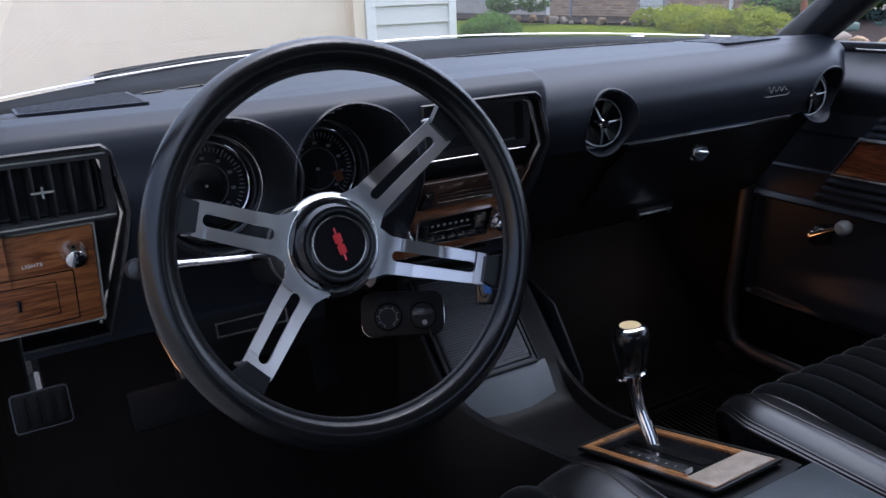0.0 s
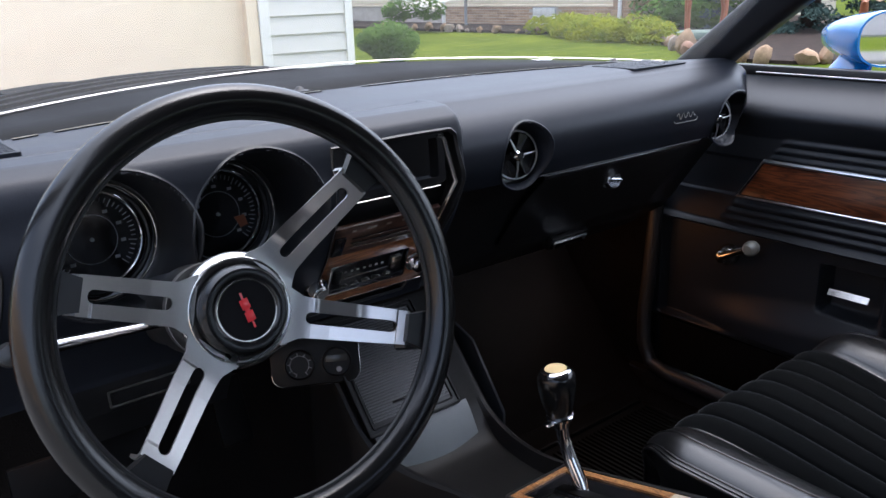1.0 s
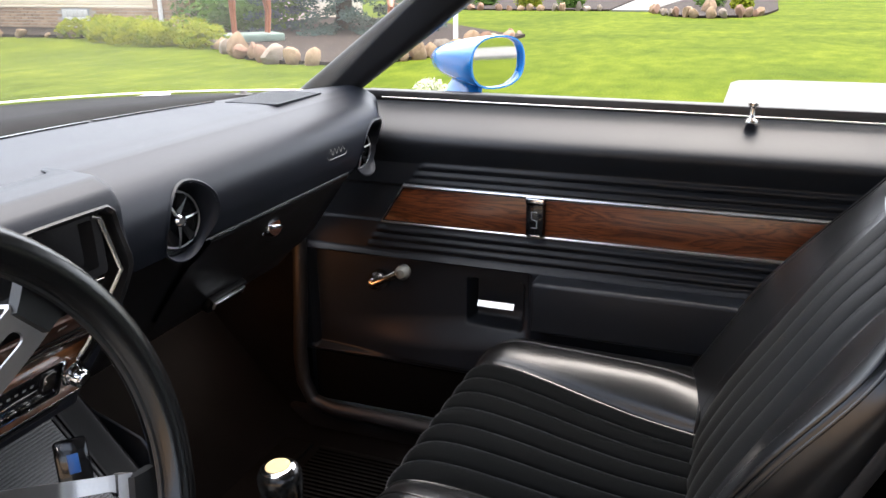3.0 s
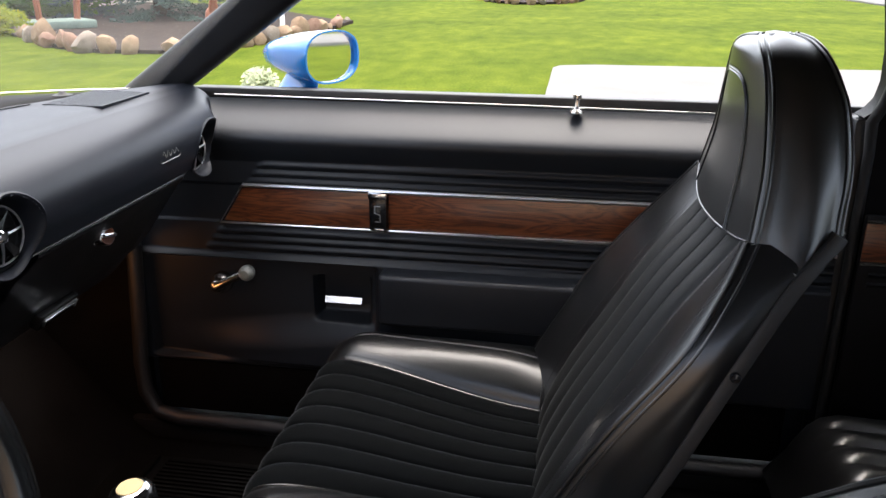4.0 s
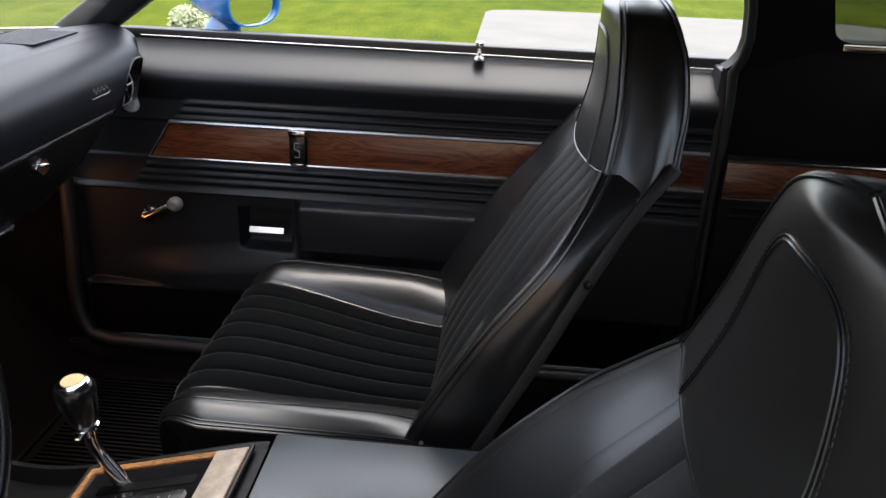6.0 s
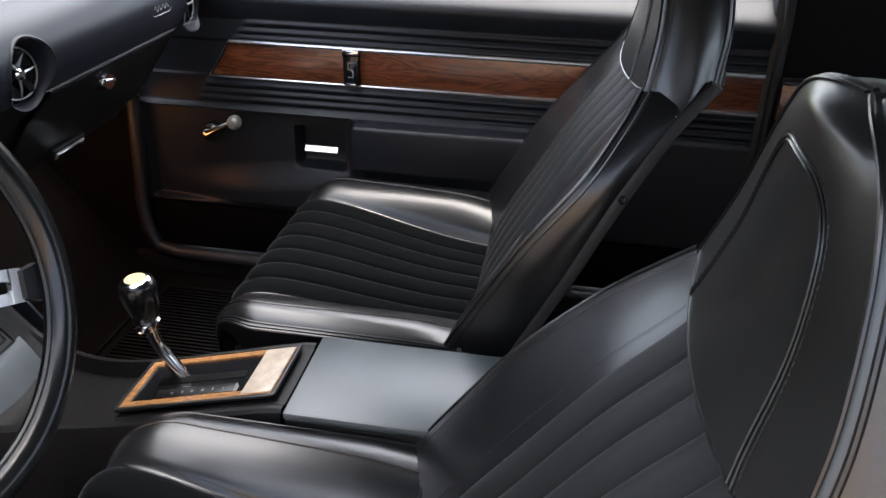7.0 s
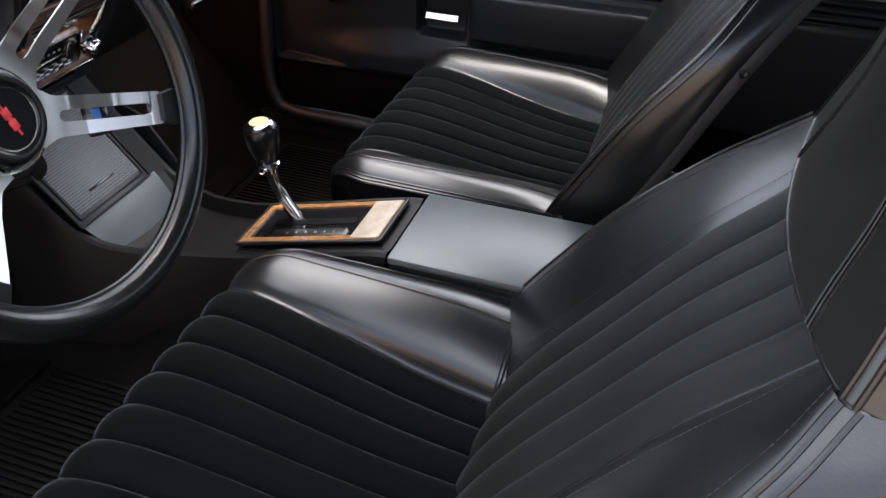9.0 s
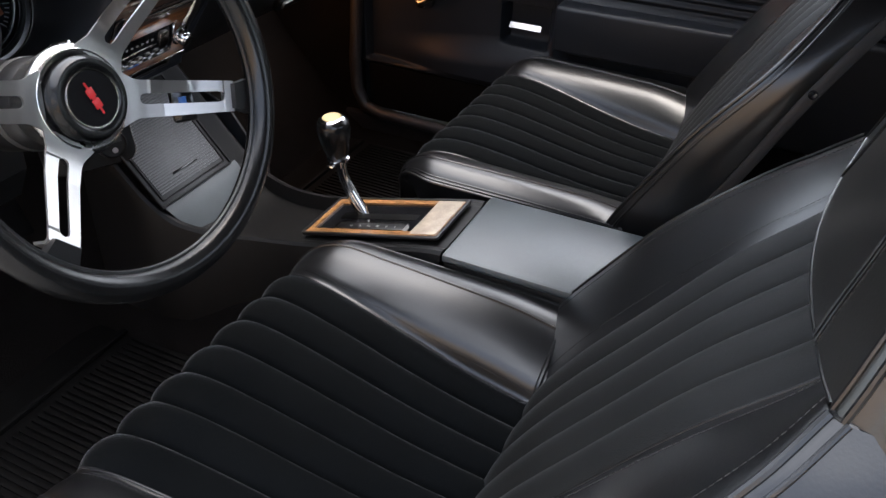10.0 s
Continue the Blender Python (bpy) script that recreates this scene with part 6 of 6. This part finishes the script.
ASPHALT = mat("asphalt", (0.10, 0.10, 0.10), 0.9, vary=0.2, scale=2, grain=0.6, grain_scale=80)
CONCRETE = mat("concrete", (0.165, 0.160, 0.150), 0.9, spec=0.1, vary=0.15, scale=1.5, grain=0.4, grain_scale=120)
GRASS = lawn()
MULCH = mat("dark_mulch", (0.030, 0.022, 0.018), 0.95, spec=0.1, vary=0.5, scale=6, grain=1.0, grain_scale=40, big=0.6)
TANWALL = mat("tan_render", (0.60, 0.42, 0.27), 0.85, vary=0.2, scale=2, grain=0.4, grain_scale=40)
SIDING = mat("vinyl_siding", (0.60, 0.575, 0.515), 0.5, vary=0.03, scale=3, grain=0.1, grain_scale=60)
WHITE = mat("white_trim", (0.72, 0.70, 0.64), 0.45, vary=0.03, scale=4)
CREAM = mat("cream_door", (0.76, 0.63, 0.46), 0.5, vary=0.03, scale=4, grain=0.15, grain_scale=80)
MORTAR = mat("mortar", (0.42, 0.37, 0.31), 0.95, vary=0.2, scale=6, grain=0.5, grain_scale=60)
BRICKTONE = brick_material()
ROCK = mat("field_stone", (0.22, 0.135, 0.075), 0.9, vary=0.45, scale=3.5, grain=0.6, grain_scale=30, second=(0.34, 0.23, 0.14), big=0.5)
ROCK_PINK = mat("pink_stone", (0.26, 0.13, 0.08), 0.9, vary=0.4, scale=3.5, grain=0.6, grain_scale=30, second=(0.32, 0.20, 0.14), big=0.5)
ROCK_GREY = mat("grey_stone", (0.19, 0.14, 0.10), 0.9, vary=0.4, scale=3.5, grain=0.6, grain_scale=30, second=(0.27, 0.225, 0.18), big=0.5)
SLATE = mat("green_slab", (0.16, 0.21, 0.17), 0.8, vary=0.25, scale=4, grain=0.4, grain_scale=40)
LEAF = mat("shrub_leaf", (0.045, 0.10, 0.014), 0.8, spec=0.1, vary=0.4, scale=3, second=(0.09, 0.165, 0.025))
YELLOWLEAF = mat("yellow_flower_leaf", (0.085, 0.15, 0.008), 0.8, spec=0.1, vary=0.4, scale=4, second=(0.22, 0.22, 0.012))
SPRUCE = mat("blue_spruce", (0.028, 0.05, 0.04), 0.8, spec=0.1, vary=0.4, scale=3, second=(0.06, 0.092, 0.08))
PETAL = mat("pale_petals", (0.75, 0.7, 0.62), 0.6, vary=0.1)
PALEGRASS = mat("pale_grass", (0.42, 0.45, 0.27), 0.8, vary=0.2, scale=6)
DEER = mat("painted_deer", (0.28, 0.09, 0.04), 0.5, vary=0.2, scale=3)


def ground():
    bm = bmesh.new()
    rows = [[(x, y, -0.02 + 0.02 * math.sin(x * 0.2) * math.cos(y * 0.17)) for x in (-200, -60, -20, -8, 0, 3, 5, 7, 9, 11, 14, 18, 24, 34, 60, 120, 300)] for y in (-200, -60, -20, -8, -4, 0, 4, 8, 12, 16, 20, 30, 60, 120, 300)]
    loft(bm, rows, closed=False, caps=False, flip=True)
    fixnormals(bm)
    part("ground", bm, GRASS, label="mown green lawn", kind="structure", category="lawn", smooth=60)
    bm = bmesh.new()
    box(bm, (-9, -15, -0.1), (2.6, 9.0, 0.012), 0.004)
    part("pavement", bm, CONCRETE, label="pale concrete driveway", kind="structure", category="driveway")
    bm = bmesh.new()
    poly = [(2.62, -0.35), (6.0, -0.15), (6.6, -0.11), (9.1, -0.12), (9.35, -0.2), (9.5, -0.6), (9.65, -4.5), (9.4, -4.85), (2.62, -5.0)]
    prism(bm, poly, 0.05, pose(0, 0, -0.02))
    part("pavement", bm, CONCRETE, label="pale concrete parking pad with clipped corner", kind="structure", category="driveway")
    bm = bmesh.new()
    box(bm, (2.64, -11.2, -0.1), (120, -9.8, 0.03), 0.004)
    part("pavement", bm, CONCRETE, label="pale concrete sidewalk beside the road", kind="structure", category="sidewalk")
    bm = bmesh.new()
    box(bm, (-120, -24, -0.1), (120, -15, 0.01), 0.004)
    part("road", bm, ASPHALT, label="grey asphalt street", kind="structure", category="road")


def side_wall():
    """Plain unseen wall behind the camera, added to throw tan light into the car."""
    bm = bmesh.new()
    box(bm, (-8.3, -9, -0.1), (-8.0, 6.5, 3.2), 0.01)
    part("wall_bounce", bm, TANWALL, label="plain tan unseen wall added to bounce warm light", kind="structure", category="wall")


def leaf_cloud(name, centres, n, size, material, parent, seed, flat=0.7):
    """Many small leaves scattered in blobs."""
    rng = random.Random(seed)
    vs, fs = [], []
    for _ in range(n):
        c, r = rng.choice(centres)
        d = Vector((rng.gauss(0, 1), rng.gauss(0, 1), rng.gauss(0, 1))).normalized() * (r * rng.uniform(0.55, 1.05))
        d.z *= flat
        p = Vector(c) + d
        if p.z < 0.0:
            continue
        a = Vector((rng.gauss(0, 1), rng.gauss(0, 1), rng.gauss(0, 0.6))).normalized() * size * rng.uniform(0.6, 1.3)
        b = a.orthogonal().normalized() * size * rng.uniform(0.3, 0.6)
        k = len(vs)
        vs += [p - a, p + b, p + a, p - b]
        fs.append((k, k + 1, k + 2, k + 3))
    me = bpy.data.meshes.new(name)
    me.from_pydata([tuple(v) for v in vs], [], fs)
    me.transform(Matrix.Translation(-parent_origin(parent)))
    me.materials.append(material)
    ob = new(name, me)
    ob.parent = parent
    return ob


def garage():
    """Corner of the garage: panelled door, corner board and lap siding."""
    rot = radians(-8)
    o = Vector((3.3, 7.6, 0))
    m = Matrix.Translation(o) @ Matrix.Rotation(rot, 4, "Z")
    t = thing("garage", o, "garage corner with cream panelled door and pale grey lap siding", "garage")

    def p(name, bm, mt, parent=t, label=""):
        bmesh.ops.transform(bm, matrix=m, verts=bm.verts)
        return part(name, bm, mt, parent, label, smooth=8)
    bm = bmesh.new()
    box(bm, (-5.2, 0.10, 0), (-0.14, 0.16, 2.3))
    d = p("garage_door", bm, CREAM, label="cream garage door with raised panels")
    for i in range(4):
        for j in range(5):
            x, z = -5.1 + j * 1.0, 0.06 + i * 0.53
            bm = bmesh.new()
            prism(bm, rounded(0.86, 0.40, 0.01, 1), 0.0045, frame_matrix((x + 0.47, 0.1035, z + 0.26), (1, 0, 0), (0, 0, 1)), 0.006)
            p("panel", bm, CREAM, d)
    bm = bmesh.new()
    box(bm, (-0.14, -0.02, 0), (-0.015, 0.16, 2.5), 0.004)
    p("jamb", bm, CREAM, label="cream door jamb")
    bm = bmesh.new()
    box(bm, (-0.012, -0.05, 0), (0.10, 0.16, 2.9), 0.004)
    p("corner_board", bm, WHITE)
    bm = bmesh.new()
    box(bm, (0.97, -0.05, 0), (1.06, 6.0, 2.9), 0.004)
    p("corner_board", bm, WHITE)
    for i in range(15):
        z = 0.1 + 0.195 * i
        bm = bmesh.new()
        for a in ((0.10, 0.97),):
            loft(bm, [[(x, -0.02, z), (x, -0.035, z + 0.002), (x, -0.012, z + 0.195), (x, 0.03, z + 0.195), (x, 0.03, z)] for x in a])
        fixnormals(bm)
        p("siding_board", bm, SIDING)
    bm = bmesh.new()
    box(bm, (-5.4, 0.16, 0), (0.98, 6.0, 3.2))
    box(bm, (-5.4, -0.02, 2.3), (0.0, 0.16, 3.2))
    p("wall", bm, SIDING)


def house():
    """The neighbour's low brick house, seen side-on."""
    t = thing("house", (16.5, 18, 0), "neighbour's tan brick house with cream siding above", "house")
    x = 15.5
    y0, y1 = 12.0, 32.0
    bm = bmesh.new()
    box(bm, (x, y0, -0.3), (x + 9, y1, 0.52))
    wall = part("brick_wall", bm, MORTAR, t, "tan brick wall")
    brick_me = None
    for row in range(7):
        z = 0.005 + 0.0745 * row
        for k in range(32):
            y = y0 + 0.02 + 0.24 * k + (0.12 if row % 2 else 0)
            if abs(y + 0.11 - 15.4) < 0.55 and row > 0:
                continue
            if brick_me is None:
                bm = bmesh.new()
                box(bm, (-0.012, 0, 0), (0.03, 0.228, 0.064), 0.004, None, 1)
                brick_me = bpy.data.meshes.new("brick")
                bm.to_mesh(brick_me)
                bm.free()
                brick_me.materials.append(BRICKTONE)
            ob = new("brick", brick_me)
            ob.location = Vector((x, y, z)) - parent_origin(wall)
            ob.parent = wall
    bm = bmesh.new()
    box(bm, (x - 0.03, y0 + 1.05, 0.52), (x + 9, y1, 0.58), 0.01)
    box(bm, (x + 0.0, y0 + 1.05, 0.58), (x + 9, y1, 3.2))
    for i in range(12):
        box(bm, (x - 0.018, y0 + 1.05, 0.60 + 0.2 * i), (x + 0.01, y1, 0.79 + 0.2 * i), 0.004)
    part("siding_wall", bm, CREAM, t, "cream siding")
    bm = bmesh.new()
    box(bm, (x - 0.01, y0, 0.52), (x + 2, y0 + 1.05, 3.2))
    part("brick_pier", bm, BRICKTONE, t)
    bm = bmesh.new()
    prism(bm, [(-0.6, 3.1), (9.6, 3.1), (4.5, 5.2)], y1 - y0, frame_matrix((x, y1, 0), (1, 0, 0), (0, 0, 1)))
    part("roof", bm, MULCH, t, "dark shingle roof")
    bm = bmesh.new()
    tube(bm, [(x - 0.06, y0 + 0.8, 0.0), (x - 0.06, y0 + 0.8, 3.1)], 0.05, 8)
    part("downspout", bm, WHITE, t)
    for yc in (15.4,):
        bm = bmesh.new()
        box(bm, (x - 0.03, yc - 0.42, 0.12), (x + 0.02, yc + 0.42, 0.50), 0.01)
        w = part("window", bm, GREY_PRINT, t, "glass block basement window")
        for i in range(5):
            for j in range(2):
                bm = bmesh.new()
                box(bm, (x - 0.045, yc - 0.40 + 0.162 * i, 0.14 + 0.175 * j), (x - 0.02, yc - 0.40 + 0.162 * i + 0.15, 0.14 + 0.175 * j + 0.165), 0.01)
                part("pane", bm, SIDING, w)
        bm = bmesh.new()
        box(bm, (x - 0.09, yc - 0.5, 0.06), (x, yc + 0.5, 0.12), 0.01)
        part("sill", bm, WHITE, w)


def beds():
    bm = bmesh.new()
    edge = [(13.2, 30), (13.1, 17), (13.4, 12.5), (13.2, 10.2), (11.4, 8.2), (10.2, 7.0), (9.75, 6.1), (9.8, 5.2), (10.5, 4.6), (12.0, 4.25), (14.0, 4.1), (16.2, 4.2), (16.6, 4.8)]
    prism(bm, edge + [(22, 9), (22, 30)], 0.06, pose(0, 0, -0.02))
    part("ground_bed", bm, MULCH, label="dark mulched planting bed", kind="structure", category="flower bed")
    rng = random.Random(4)
    pts = [(13.05, 20)] + edge[1:]
    for (xa, ya), (xb, yb) in zip(pts, pts[1:]):
        d = math.hypot(xb - xa, yb - ya)
        big = 9 < xa < 12.5
        step = 0.33 if big else 0.34
        for i in range(int(d / step)):
            u = (i + 0.5) * step / d
            x, y = lerp(xa, xb, u) + rng.uniform(-0.05, 0.05), lerp(ya, yb, u) + rng.uniform(-0.05, 0.05)
            if not big and rng.random() < 0.3:
                continue
            r = rng.uniform(0.15, 0.21) if big else rng.uniform(0.07, 0.15)
            stone(x, y, r, rng)
    # the far beds across the lawn, with the path between them
    bm = bmesh.new()
    prism(bm, [(29.6, 14), (29.3, 9), (29.4, 4.7), (60, 7.0), (60, 14)], 0.06, pose(0, 0, -0.02))
    part("ground_bed", bm, MULCH, label="dark mulched bed far across the lawn", kind="structure", category="flower bed")
    bm = bmesh.new()
    prism(bm, [(29.2, 3.2), (26.0, 2.2), (25.2, 1.3), (25.7, 0.3), (27.4, -0.5), (31, -0.9), (60, -1.2), (60, 3.2)], 0.06, pose(0, 0, -0.02))
    part("ground_bed", bm, MULCH, label="dark mulched bed with stones along a path", kind="structure", category="flower bed")
    bm = bmesh.new()
    prism(bm, [(29.2, 4.6), (29.2, 3.3), (60, 3.4), (60, 6.8)], 0.05, pose(0, 0, -0.02))
    part("pavement", bm, CONCRETE, label="grey garden path between the far beds", kind="structure", category="path")
    for run in ([(29.2, 13), (29.2, 9), (29.3, 4.8)], [(28.8, 3.2), (26.0, 2.2), (25.1, 1.3), (25.6, 0.25), (27.4, -0.6)]):
        for (xa, ya), (xb, yb) in zip(run, run[1:]):
            d = math.hypot(xb - xa, yb - ya)
            for i in range(int(d / 0.42)):
                u = (i + 0.5) * 0.42 / d
                stone(lerp(xa, xb, u) + rng.uniform(-0.08, 0.08), lerp(ya, yb, u) + rng.uniform(-0.08, 0.08), rng.uniform(0.13, 0.2), rng)
    stone(28.6, 1.3, 0.3, rng)


def stone(x, y, r, rng):
    """A field stone: a few flattened sides, set on edge in the soil."""
    bm = bmesh.new()
    bmesh.ops.create_icosphere(bm, subdivisions=2, radius=r)
    o = Vector((rng.uniform(0, 50), rng.uniform(0, 50), 0))
    cuts = [(Vector((rng.gauss(0, 1), rng.gauss(0, 1), rng.gauss(0, 1))).normalized(), r * rng.uniform(0.52, 0.78)) for _ in range(7)]
    sx, sy, sz = rng.uniform(0.75, 1.05), rng.uniform(0.7, 1.1), rng.uniform(0.75, 1.35)
    for v in bm.verts:
        k = 1 + 0.3 * noise.noise(v.co / r * 1.1 + o)
        c = v.co * k
        for nrm, dist in cuts:
            over = c.dot(nrm) - dist
            if over > 0:
                c = c - nrm * over * 0.85
        v.co = Vector((c.x * sx, c.y * sy, c.z * sz))
    bmesh.ops.transform(bm, matrix=pose(x, y, r * 0.5 * sz, rng.uniform(-15, 15), rng.uniform(-15, 15), rng.uniform(0, 360)), verts=bm.verts)
    part("stone", bm, rng.choice((ROCK, ROCK, ROCK_PINK, ROCK_GREY)), None, "tan and pink rounded edging stone", smooth=35, category="stone", group="bed edging stones")


def plants():
    t = thing("topiary_bush", (6.2, 9.4, 0), "round clipped green bush on a short stem", "bush")
    bm = bmesh.new()
    tube(bm, [(6.2, 9.4, -0.02), (6.21, 9.4, 0.1), (6.2, 9.4, 0.3)], [0.035, 0.03, 0.025], 8)
    part("trunk", bm, MULCH, t)
    leaf_cloud("crown", [((6.2, 9.4, 0.42), 0.38), ((6.2, 9.4, 0.44), 0.30), ((6.35, 9.3, 0.40), 0.27), ((6.02, 9.5, 0.41), 0.27), ((6.2, 9.4, 0.26), 0.27), ((6.25, 9.35, 0.3), 0.34)], 12000, 0.028, LEAF, t, 1)
    t = thing("rose_bush", (12.6, 17.5, 0), "flowering bush with pale pink blooms", "bush")
    leaf_cloud("crown", [((12.6, 17.5, 0.7), 0.55), ((12.8, 16.9, 0.55), 0.4), ((12.5, 18.0, 0.5), 0.4)], 3500, 0.05, LEAF, t, 2)
    leaf_cloud("blooms", [((12.6, 17.3, 0.85), 0.55), ((12.7, 16.7, 0.75), 0.4)], 260, 0.07, PETAL, t, 3)
    rng = random.Random(9)
    t = thing("yellow_shrub", (12.9, 11.2, 0), "low spreading shrub with yellow flowers", "shrub")
    cs = [((lerp(13.4, 11.9, u) + rng.uniform(-0.3, 0.5), lerp(13.6, 9.4, u) + rng.uniform(-0.3, 0.3), 0.12), rng.uniform(0.35, 0.6)) for u in np.linspace(0, 1, 14)]
    leaf_cloud("crown", cs, 14000, 0.05, YELLOWLEAF, t, 5)
    t = thing("green_shrub", (17, 11.5, 0), "dark green shrubs at the corner of the house", "shrub")
    cs = [((16.2 + rng.uniform(-0.6, 0.6), 10.4 + 1.5 * i / 6, 0.5), 0.75) for i in range(7)]
    leaf_cloud("crown", cs, 8000, 0.07, LEAF, t, 6)
    t = thing("spruce_tree", (16.8, 8.7, 0), "blue spruce with drooping layered branches", "tree")
    bm = bmesh.new()
    tube(bm, [(16.8, 8.7, 0), (16.8, 8.7, 3), (16.8, 8.7, 7)], [0.2, 0.15, 0.02], 10)
    part("trunk", bm, MULCH, t)
    cs = []
    for z in np.linspace(0.18, 6.4, 20):
        r = 2.3 * (1 - z / 7.2)
        for k in range(14):
            q = 2 * math.pi * (k / 14 + rng.random() * 0.1)
            for f in (0.55, 0.8, 1.0):
                cs.append(((16.8 + r * f * math.cos(q), 8.7 + r * f * math.sin(q), z - 0.12 * f * f), 0.24))
    leaf_cloud("crown", cs, 60000, 0.05, SPRUCE, t, 7, 0.45)


def deer(at, turn, s, lying):
    """A painted lawn deer in plain rounded shapes."""
    bm = bmesh.new()
    m = pose(at[0], at[1], at[2], 0, 0, turn) @ Matrix.Scale(s, 4)

    def blob(pts, r, seg=12):
        t = bmesh.new()
        tube(t, [m @ Vector(p) for p in pts], [k * s for k in r], seg)
        add(bm, t)
    h = 0.0 if lying else 0.55
    blob([(-0.42, 0, 0.22 + h), (-0.38, 0, 0.24 + h), (-0.1, 0, 0.22 + h), (0.25, 0, 0.24 + h), (0.4, 0, 0.27 + h), (0.45, 0, 0.28 + h)], [0.03, 0.15, 0.15, 0.16, 0.12, 0.03])
    blob([(0.34, 0, 0.3 + h), (0.46, 0, 0.5 + h), (0.5, 0, 0.66 + h)], [0.1, 0.07, 0.06])
    blob([(0.44, 0, 0.72 + h), (0.52, 0, 0.73 + h), (0.64, 0, 0.68 + h), (0.7, 0, 0.65 + h)], [0.03, 0.07, 0.05, 0.03])
    for y in (-0.07, 0.07):
        blob([(0.46, y * 0.6, 0.76 + h), (0.42, y * 1.6, 0.86 + h), (0.41, y * 1.9, 0.9 + h)], [0.02, 0.03, 0.008], 8)
        if not lying:
            blob([(0.32, y, 0.3 + h), (0.33, y, 0.35), (0.32, y, 0.0)], [0.06, 0.032, 0.028], 8)
            blob([(-0.34, y, 0.3 + h), (-0.38, y, 0.38), (-0.34, y, 0.0)], [0.08, 0.035, 0.028], 8)
        else:
            blob([(0.3, y, 0.14), (0.45, y * 1.8, 0.05), (0.2, y * 2.2, 0.04)], [0.05, 0.035, 0.025], 8)
    part("deer_statue", bm, DEER, None, "reddish brown painted lawn deer statue" + (", lying down" if lying else ", standing on a flat stone"), category="statue", group="lawn deer statues", smooth=60)


ground()
side_wall()
garage()
house()
beds()
plants()
deer((13.0, 8.75, 0.18), 145, 1.0, False)
deer((13.2, 5.9, 0.06), 205, 0.95, True)
slab = thing("stone_slab", (13.0, 8.75, 0.04), "flat green slab under the standing deer statue", "slab")
bm = bmesh.new()
box(bm, (-0.55, -0.38, 0.04), (0.55, 0.38, 0.18), 0.03, pose(13.0, 8.75, 0, 0, 0, 140))
part("block", bm, SLATE, slab)
post = thing("white_post", (13.6, 4.8, 0.03), "slim white post standing in the flower bed", "post")
bm = bmesh.new()
lathe(bm, [(0.0001, 0.0), (0.05, 0.0), (0.05, 0.02), (0.042, 0.03), (0.042, 1.9), (0.0001, 1.9)], pose(13.6, 4.8, 0.03), 16)
part("shaft", bm, WHITE, post)
tuft = thing("grass_tuft", (6.58, 2.52, 0), "pale dried tuft of ornamental grass on the lawn", "grass tuft")
leaf_cloud("clump", [((6.58, 2.52, 0.12), 0.17), ((6.58, 2.52, 0.06), 0.16)], 1500, 0.03, PALEGRASS, tuft, 21, 0.8)
rng = random.Random(31)
for x, y, r, m in ((31.5, 8.2, 0.6, YELLOWLEAF), (31.0, 6.4, 0.55, LEAF), (33, 10.6, 0.8, LEAF), (30.8, 0.3, 0.4, YELLOWLEAF), (33, 1.5, 0.6, LEAF)):
    far = thing("far_shrub", (x, y, 0.0), "small rounded shrub in the far bed", "shrub", group="far bed shrubs")
    leaf_cloud("crown", [((x, y, r * 0.6), r), ((x + r * 0.6, y, r * 0.4), r * 0.6)], 1800, 0.07, m, far, rng.randint(0, 999), 0.8)
stake = thing("yard_stake", (14.6, 18.6, 0), "white stake with a grey meter box beside the brick wall", "stake")
bm = bmesh.new()
tube(bm, [(14.6, 18.6, -0.02), (14.6, 18.6, 1.6)], 0.05, 8)
part("stake_pole", bm, WHITE, stake)
bm = bmesh.new()
box(bm, (14.75, 17.75, 0.75), (14.95, 18.05, 1.2), 0.02)
box(bm, (14.82, 17.87, -0.02), (14.88, 17.93, 0.8))
part("meter_box", bm, GREY_PRINT, stake, "grey meter box on a post")
hedge = thing("tree_row", (20, -34, 0), "dark green row of trees across the street", "trees", kind="stuff")
rng = random.Random(77)
cs = [((rng.uniform(-6, 60), -34 + rng.uniform(-2, 2), rng.uniform(0.5, 6.5)), rng.uniform(1.0, 2.0)) for _ in range(90)]
leaf_cloud("foliage", cs, 22000, 0.3, LEAF, hedge, 78, 0.9)
